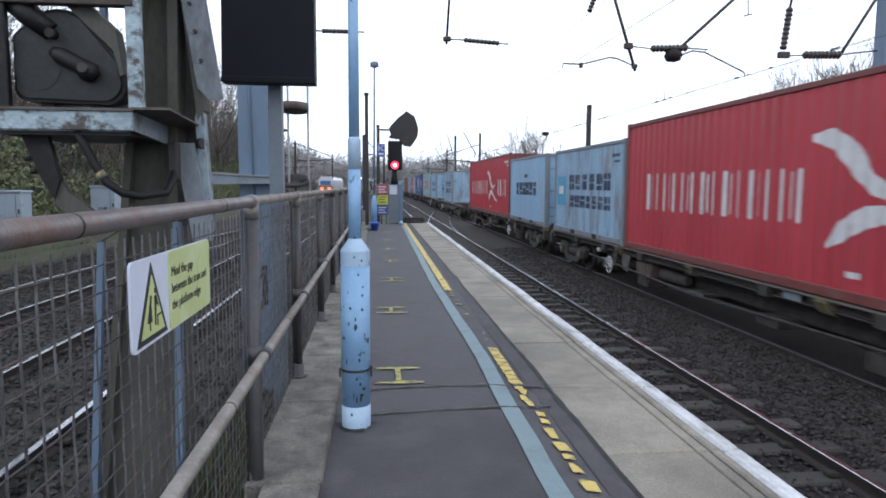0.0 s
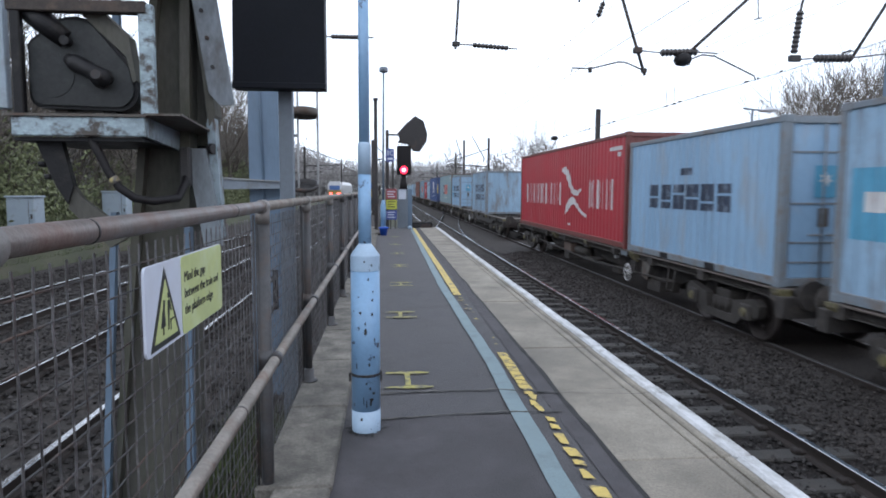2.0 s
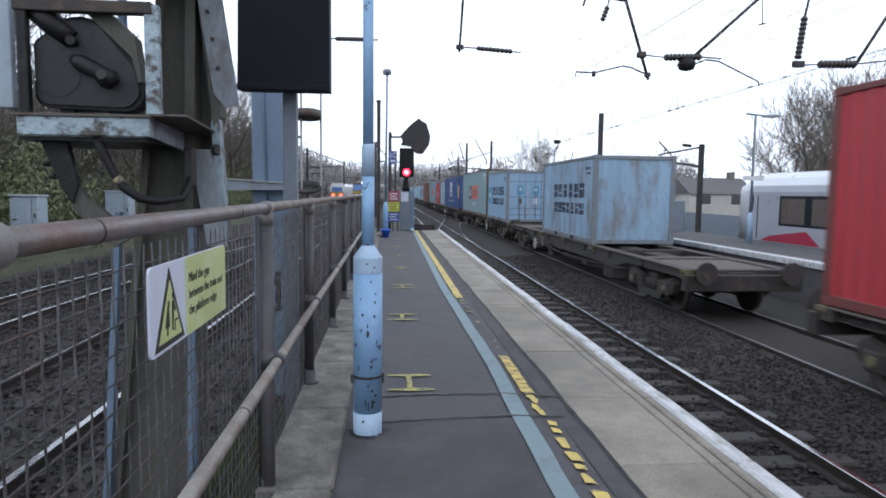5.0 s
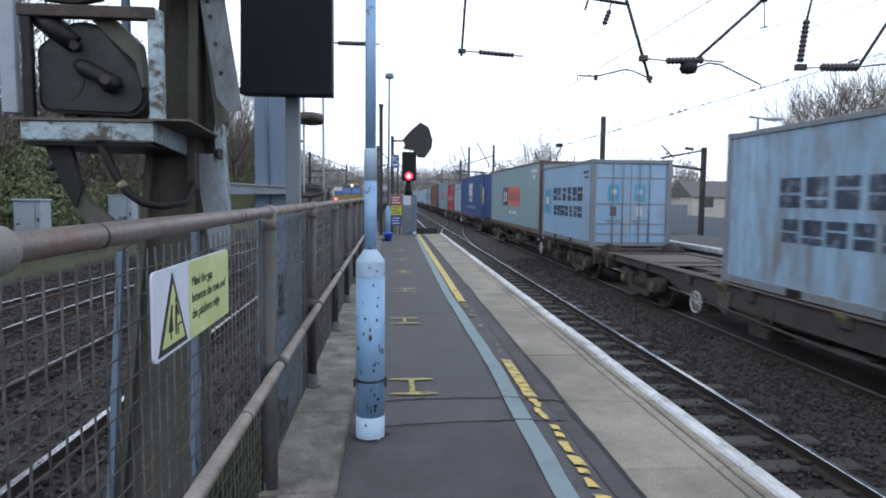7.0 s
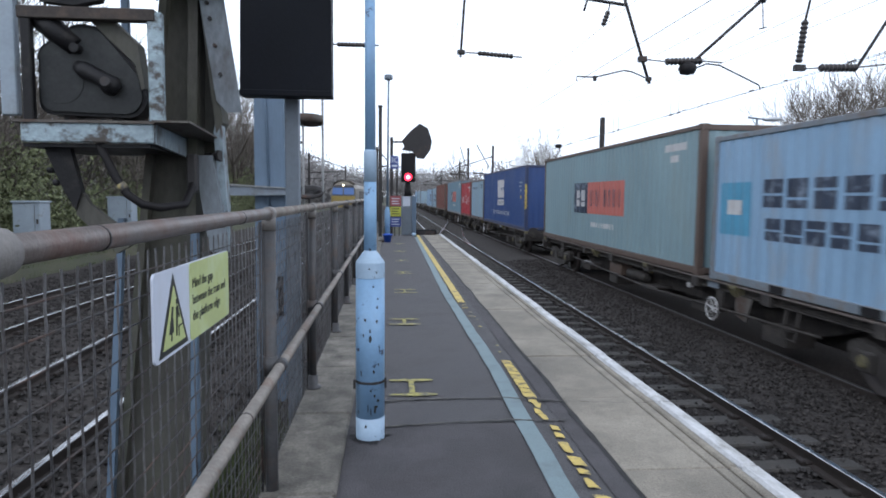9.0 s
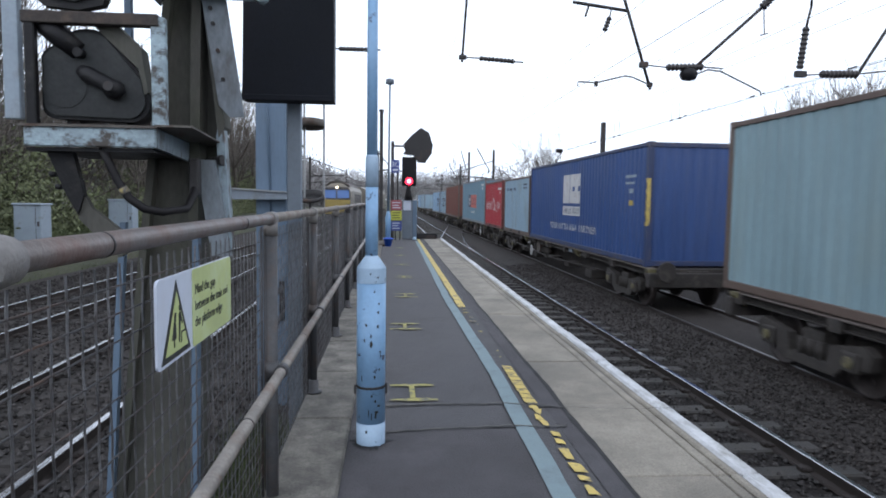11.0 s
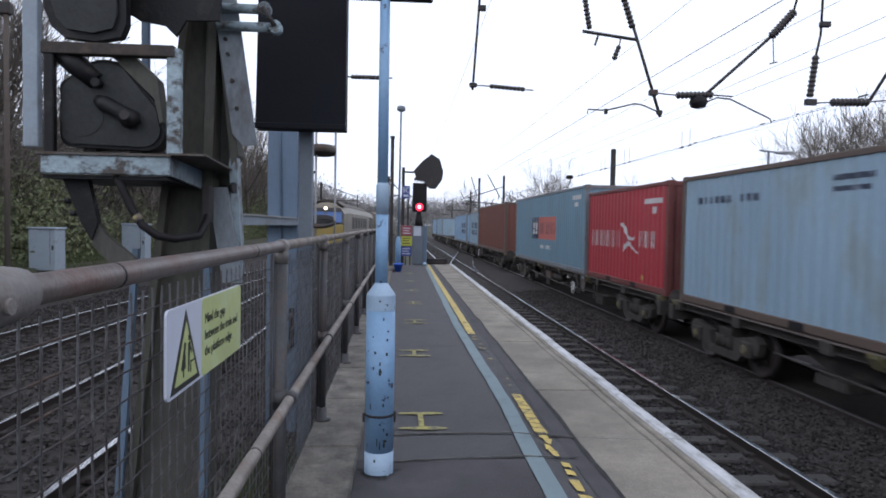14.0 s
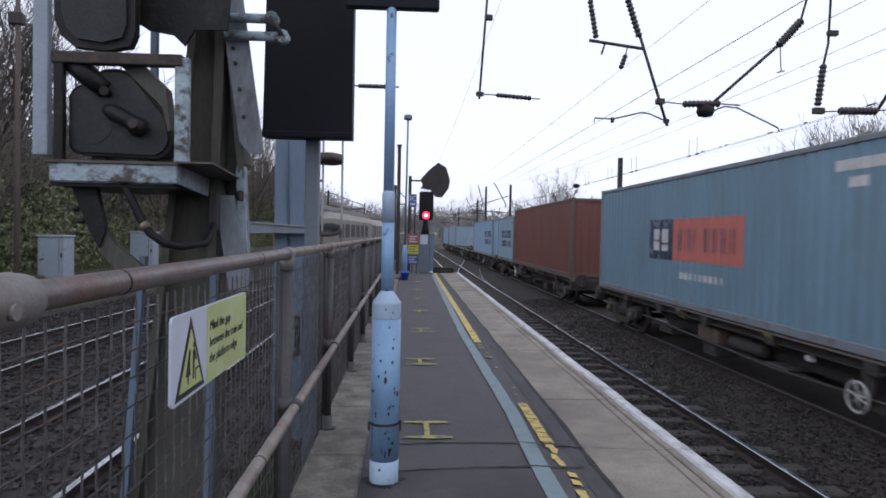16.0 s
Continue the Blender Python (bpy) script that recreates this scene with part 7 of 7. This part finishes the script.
def wagon(length, hand, label, deep=False):
    """A container flat wagon: origin on the track's centre line at rail level, at its near end."""
    w = thing("flat_wagon", (0, 0, 0), label, "railway wagon", "wagons of the freight train")
    zt = ZB - ZR
    L = length
    for s in (-1, 1):
        if deep:
            part("side_sill", Geo().prism([(0.35, zt - 0.2), (0.35, zt), (L - 0.35, zt), (L - 0.35, zt - 0.2), (L - 3.6, zt - 0.22), (L - 4.6, zt - 0.42), (4.6, zt - 0.42), (3.6, zt - 0.22)], "x", s * 1.02 - 0.06, s * 1.02 + 0.06), M["sill"], w, "grimy fish-bellied side sill")
        else:
            part("side_sill", Geo().prism([(s * 1.08, zt - 0.005), (s * 0.98, zt - 0.005), (s * 0.98, zt - 0.17), (s * 1.08, zt - 0.17), (s * 1.08, zt - 0.15), (s * 1.0, zt - 0.15), (s * 1.0, zt - 0.03), (s * 1.08, zt - 0.03)], "y", 0.35, L - 0.35), M["bogie"], w, "dusty channel side sill")
            part("inner_girder", Geo().prism([(0.5, zt - 0.3), (0.5, zt - 0.05), (L - 0.5, zt - 0.05), (L - 0.5, zt - 0.3), (L - 3.8, zt - 0.3), (L - 4.6, zt - 0.55), (4.6, zt - 0.55), (3.8, zt - 0.3)], "x", s * 0.62 - 0.03, s * 0.62 + 0.03), M["wagon"], w)
        part("sill_flange", Geo().box(s * 1.02 - 0.12, 0.35, zt - 0.03, s * 1.02 + 0.12, L - 0.35, zt - 0.002, 0.004), M["deck"], w)
        for y in (0.42, 6.2, L / 2, L - 6.2, L - 0.42):
            part("twistlock_bracket", Geo().prism([(s * 1.0, zt - 0.24), (s * 1.1, zt - 0.2), (s * 1.18, zt - 0.06), (s * 1.18, zt - 0.004), (s * 1.0, zt - 0.004)], "y", y - 0.11, y + 0.11), M["yellowdull"], w, "dull yellow twistlock bracket")
    part("centre_sill", Geo().box(-0.25, 0.3, zt - 0.35, 0.25, L - 0.3, zt - 0.06, 0.01), M["wagon"], w)
    # beam added to block sky light that the rail heads reflect
    part("spine_beam", Geo().prism([(3.9, zt - 0.34), (4.5, zt - 0.74), (L - 4.5, zt - 0.74), (L - 3.9, zt - 0.34)], "x", -0.3, 0.3), M["wagon"], w)
    for k in range(9):
        y = 0.5 + (L - 1.0) * k / 8
        part("crossbeam", Geo().box(-1.15, y - 0.12, zt - 0.2, 1.15, y + 0.12, zt - 0.012, 0.01), M["wagon"], w)
    for y0 in (0.4, L - 3.3):
        part("deck_plate", Geo().box(-0.92, y0, zt - 0.055, 0.92, y0 + 2.9, zt - 0.035), M["deck"], w, "weathered steel deck plate")
    for y, d in ((0.3, -1), (L - 0.3, 1)):
        part("headstock", Geo().box(-1.2, y - 0.1, zt - 0.42, 1.2, y + 0.1, zt - 0.1, 0.012), M["wagon"], w)
        for s in (-0.87, 0.87):
            part("buffer", Geo().path([(s, y, zt - 0.05), (s, y + d * 0.26, zt - 0.05), (s, y + d * 0.26, zt - 0.05), (s, y + d * 0.3, zt - 0.05)], 0.1, 12, True, [0.11, 0.1, 0.23, 0.22]), M["wagon"], w)
    for k in range(5):
        y = 5.2 + (L - 10.4) * k / 4
        part("brake_gear", Geo().box(-1.04, y - 0.35 + 0.1 * (k % 2), zt - 0.78 + 0.1 * (k % 3), -0.55, y + 0.3, zt - 0.52, 0.02), M["wagon"], w)
    part("brake_pipe", Geo().path([(-1.1, 4.0, zt - 0.42), (-1.1, L / 2, zt - 0.56), (-1.1, L - 4.0, zt - 0.42)], 0.022, 6), M["wagon"], w)
    part("data_panel", Geo().box(-1.087, L * 0.34, zt - 0.15, -1.083, L * 0.34 + 0.4, zt - 0.04), M["cabgrey"], w)
    part("air_tank", Geo().path([(-0.86, L / 2 + 0.55, zt - 0.42), (-0.86, L / 2 + 0.6, zt - 0.42), (-0.86, L / 2 + 1.65, zt - 0.42), (-0.86, L / 2 + 1.7, zt - 0.42)], 0.12, 14, True, [0.07, 0.12, 0.12, 0.07]), M["bogie"], w, "dusty air tank")
    part("brake_cylinder", Geo().box(-0.98, L / 2 + 2.05, zt - 0.56, -0.6, L / 2 + 2.9, zt - 0.26, 0.03), M["framebrown"], w, "rust-red brake box")
    part("valve", Geo().box(-1.06, hand + 1.2, zt - 0.3, -0.96, hand + 1.34, zt - 0.2, 0.02), M["handwheel"], w, "pale valve box")
    part("hanging_plate", Geo().prism([(hand - 1.1, zt - 0.17), (hand - 0.6, zt - 0.17), (hand - 0.62, zt - 0.5), (hand - 0.95, zt - 0.58)], "x", -1.1, -1.09), M["rustysteel"], w, "grey hanging steel plate")
    part("ladder_step", Geo().path([(-1.08, hand - 2.3, zt - 0.16), (-1.12, hand - 2.3, zt - 0.6), (-1.12, hand - 2.0, zt - 0.6), (-1.08, hand - 2.0, zt - 0.16)], 0.018, 6), M["bogie"], w)
    for y in (hand,):
        g = Geo()
        c = Vector((-1.2, y, zt - 0.5))
        ring = [c + Vector((0, 0.2 * math.cos(a), 0.2 * math.sin(a))) for a in [2 * math.pi * k / 20 for k in range(21)]]
        g.path(ring, 0.016, 6, False)
        for a in (0.3, 1.35, 2.4):
            v = Vector((0, 0.2 * math.cos(a), 0.2 * math.sin(a)))
            g.tube(c - v, c + v, 0.011, n=6)
        g.tube(c, c + Vector((0.2, 0, 0)), 0.02, n=8)
        part("handbrake_wheel", g, M["handwheel"], w, "white-painted handbrake wheel")
        part("wheel_bracket", Geo().prism([(y - 0.08, zt - 0.56), (y + 0.08, zt - 0.56), (y + 0.14, zt - 0.16), (y - 0.14, zt - 0.16)], "x", -1.06, -1.03), M["wagon"], w)
    rolling = []
    for yb in (2.25, L - 2.25):
        g = Geo()
        for s in (-1, 1):
            x = s * 1.0
            g.prism([(yb - 1.25, 0.62), (yb - 1.1, 0.72), (yb - 0.45, 0.6), (yb - 0.4, 0.34), (yb + 0.4, 0.34), (yb + 0.45, 0.6), (yb + 1.1, 0.72), (yb + 1.25, 0.62), (yb + 1.2, 0.42), (yb + 0.75, 0.36), (yb + 0.55, 0.2), (yb - 0.55, 0.2), (yb - 0.75, 0.36), (yb - 1.2, 0.42)], "x", x - 0.07, x + 0.07)
            for ya in (-0.9, 0.9):
                g.box(x - 0.13, yb + ya - 0.15, 0.34, x + 0.13, yb + ya + 0.15, 0.6, 0.02)
            for q in (-0.2, 0.0, 0.2):
                g.path([(x, yb + q, 0.34), (x, yb + q, 0.58)], 0.07, 8)
        g.box(-1.0, yb - 0.22, 0.5, 1.0, yb + 0.22, 0.72, 0.02)
        b = part("bogie", g, M["bogie"], w, "two-axle bogie frame")
        for ya in (-0.9, 0.9):
            part("axle_cap", Geo().path([(-1.16, yb + ya, 0.47), (-1.125, yb + ya, 0.47)], 0.085, 14, True, [0.07, 0.085]), M["yellowdull"], b, "dull yellow axlebox cap")
        for ya in (-0.9, 0.9):
            prof = [(0.06, -0.2), (0.4, -0.19), (0.46, -0.16), (0.46, -0.05), (0.42, -0.04), (0.4, -0.1), (0.2, -0.12), (0.12, -0.04), (0.08, -0.02)]
            g = Geo()
            for s in (-1, 1):
                tr = Matrix.Translation((s * 0.78, 0, 0)) @ Matrix.Rotation(s * math.pi / 2, 4, "Y") @ Matrix.Translation((0, 0, 0.1))
                g.lathe(prof, 24, (0, 0, 0), tr)
                for k in range(6):
                    a = k * math.pi / 3
                    g.box(s * 0.84 - 0.01, 0.25 * math.cos(a) - 0.035, 0.25 * math.sin(a) - 0.035, s * 0.84 + 0.01, 0.25 * math.cos(a) + 0.035, 0.25 * math.sin(a) + 0.035)
            g.tube((-0.95, 0, 0), (0.95, 0, 0), 0.08, n=12)
            ws = part("wheelset", g, M["wheel"], b, "steel wheelset")
            ws.location = (0, yb + ya, 0.46)
            rolling.append(ws)
    return w, rolling


WAGONS = [(u, *wagon(ln, *rest)) for u, ln, *rest in (
    (1.7, 19.7, 13.9, "grimy container flat wagon with two bogies"), (21.75, 19.6, 6.3, "grimy container flat wagon with two bogies"),
    (44.6, 18.6, 13.2, "part-loaded flat wagon with an open deck", True), (63.7, 20.0, 6.8, "grimy container flat wagon with two bogies"),
    (86.6, 20.0, 12.35, "grimy container flat wagon with two bogies"), (106.65, 19.3, 7.5, "grimy container flat wagon with two bogies"),
    (128.5, 20.0, 12.0, "grimy container flat wagon with two bogies"), (149.2, 18.6, 6.0, "grimy container flat wagon with two bogies"),
    (168.2, 16.8, 6.0, "empty flat wagon far back in the train"), (185.4, 13.2, 6.0, "container flat wagon far back in the train"), (199.4, 13.2, 6.0, "container flat wagon far back in the train"))]

# ---- the goods locomotive on the bay track ----
loco = thing("locomotive", (0, 0, 0), "diesel freight locomotive with yellow nose and blue-tinted windscreens", "locomotive")
LW = 1.32
body = [(-LW, 1.05), (LW, 1.05), (LW, 3.0), (1.1, 3.45), (0.6, 3.78), (0, 3.88), (-0.6, 3.78), (-1.1, 3.45), (-LW, 3.0)]
part("body", Geo().prism(body, "y", 2.6, 21.0), M["locobody"], loco, "dusty body side with rounded roof")
cabp = Geo()
n = len(body)
front = [(x * 0.93, 0.12 if z < 2.2 else 0.12 + (z - 2.2) * 0.42, z) for x, z in [(-LW, 1.05), (LW, 1.05), (LW, 2.9), (1.05, 3.3), (0.6, 3.6), (0, 3.7), (-0.6, 3.6), (-1.05, 3.3), (-LW, 2.9)]]
cabp.add(front + [(x, 2.6, z) for x, z in body], [(k, (k + 1) % n, n + (k + 1) % n, n + k) for k in range(n)] + [tuple(range(n))])
part("cab", cabp, M["locobody"], loco, "dusty cab shell")
part("nose", Geo().box(-1.2, 0.03, 0.9, 1.2, 0.13, 2.18, 0.03), M["yellowcab"], loco, "yellow warning panel")
for s in (-1, 1):
    x0, x1 = (0.06, 1.1) if s > 0 else (-1.1, -0.06)
    part("windscreen", Geo().add([(x0, 0.1, 2.32), (x1, 0.1, 2.32), (x1 * 0.97, 0.40, 3.05), (x0, 0.40, 3.05)], [(0, 1, 2, 3)]), M["locoblue"], loco, "blue-tinted windscreen")
part("headlight", Geo().path([(0, 0.26, 3.28), (0, 0.46, 3.28)], 0.09, 12), M["headlamp"], loco, "lit headlamp above the windscreens")
part("cab_brow", Geo().add([(-1.1, 0.33, 3.1), (1.1, 0.33, 3.1), (0.95, 0.5, 3.3), (-0.95, 0.5, 3.3)], [(0, 1, 2, 3)]), M["darksteel"], loco)
part("buffer_beam", Geo().box(-1.3, 0.05, 0.55, 1.3, 0.3, 1.08, 0.03), M["darksteel"], loco)
part("solebar", Geo().box(-1.2, 0.3, 0.75, 1.2, 20.9, 1.06, 0.02), M["darksteel"], loco)
for y in (4.2, 16.8):
    b = part("bogie", Geo().box(-1.1, y - 2.3, 0.35, -0.95, y + 2.3, 0.8, 0.04).box(0.95, y - 2.3, 0.35, 1.1, y + 2.3, 0.8, 0.04).box(-1, y - 0.3, 0.4, 1, y + 0.3, 0.75), M["darksteel"], loco)
    for q in (-1.8, 0, 1.8):
        part("wheelset", Geo().path([(-0.82, y + q, 0.53), (-0.7, y + q, 0.53)], 0.53, 20).path([(0.7, y + q, 0.53), (0.82, y + q, 0.53)], 0.53, 20).path([(-0.7, y + q, 0.53), (0.7, y + q, 0.53)], 0.09, 8), M["wheel"], b)
for k in range(6):
    part("grille", Geo().box(LW - 0.004, 5.0 + k * 2.3, 1.9, LW + 0.008, 6.7 + k * 2.3, 2.75, 0.004), M["darksteel"], loco)
part("roof_skin", Geo().prism([(1.15, 3.42), (0.62, 3.8), (0, 3.9), (-0.62, 3.8), (-1.15, 3.42), (-0.6, 3.7), (0, 3.8), (0.6, 3.7)], "y", 0.9, 21.0), M["rustysteel"], loco, "brown grimy roof")
part("roof_vent", Geo().box(-0.6, 8, 3.8, 0.6, 13.5, 3.95, 0.03), M["darksteel"], loco)



def van(label):
    """A covered goods van behind the locomotive."""
    v = thing("goods_van", (0, 0, 0), label, "railway wagon", "vans behind the locomotive")
    part("body", Geo().prism([(-1.3, 0.95), (1.3, 0.95), (1.3, 3.0), (1.0, 3.5), (0.4, 3.75), (-0.4, 3.75), (-1.0, 3.5), (-1.3, 3.0)], "y", 0.2, 14.9), M["locobody"], v)
    for k in range(7):
        part("rib", Geo().box(1.3, 1.2 + 2.05 * k, 1.0, 1.34, 1.35 + 2.05 * k, 3.0), M["darksteel"], v)
    part("underframe", Geo().box(-1.2, 0, 0.6, 1.2, 15.1, 0.95, 0.02), M["darksteel"], v)
    for y in (2.2, 12.9):
        part("bogie", Geo().box(-1.0, y - 1.4, 0.3, 1.0, y + 1.4, 0.6, 0.05), M["darksteel"], v)
        for q in (-0.9, 0.9):
            part("wheelset", Geo().path([(-0.82, y + q, 0.46), (0.82, y + q, 0.46)], 0.46, 16), M["wheel"], v)
    return v


VANS = [van("dusty tan covered van behind the locomotive") for _ in range(3)]


def along(t):
    """How far the freight train has come by t seconds."""
    return float(np.interp(t, [0, 4, 8, 12, 16], [0, 26.1, 52.7, 79.5, 106.2]))


def motions():
    stops = (0, 2, 4, 6, 8, 10, 12, 14, 16)
    for u, c in LOADS:
        walk(c, [(t, pose(TRAIN_X, u - along(t), ZB)) for t in stops])
    turns = [(k / 15, k / 15) for k in range(16 * 15 + 1)]
    for u, w, rolling in WAGONS:
        walk(w, [(t, pose(TRACK_FAR, u - along(t), ZR)) for t in stops])
        if u < 130:
            for ws in rolling:
                p = Vector(ws.location)
                walk(ws, [(t, Matrix.Translation(p) @ Matrix.Rotation(along(t) / 0.46, 4, "X")) for t, _ in turns])
    rows = ((0, 112), (3, 97), (7, 77), (9, 67), (11, 58), (12.5, 51), (13.5, 46), (14.5, 40.5), (16, 33.5))

    def on_track(y):
        return Matrix.Translation((-7.0 + bend(y), y, ZL)) @ Matrix.Rotation(-math.atan((bend(y + 10) - bend(y)) / 10), 4, "Z")
    walk(loco, [(t, on_track(y)) for t, y in rows])
    for k, w in enumerate(VANS):
        walk(w, [(t, on_track(y + 22.3 + 15.6 * k)) for t, y in rows])

motions()
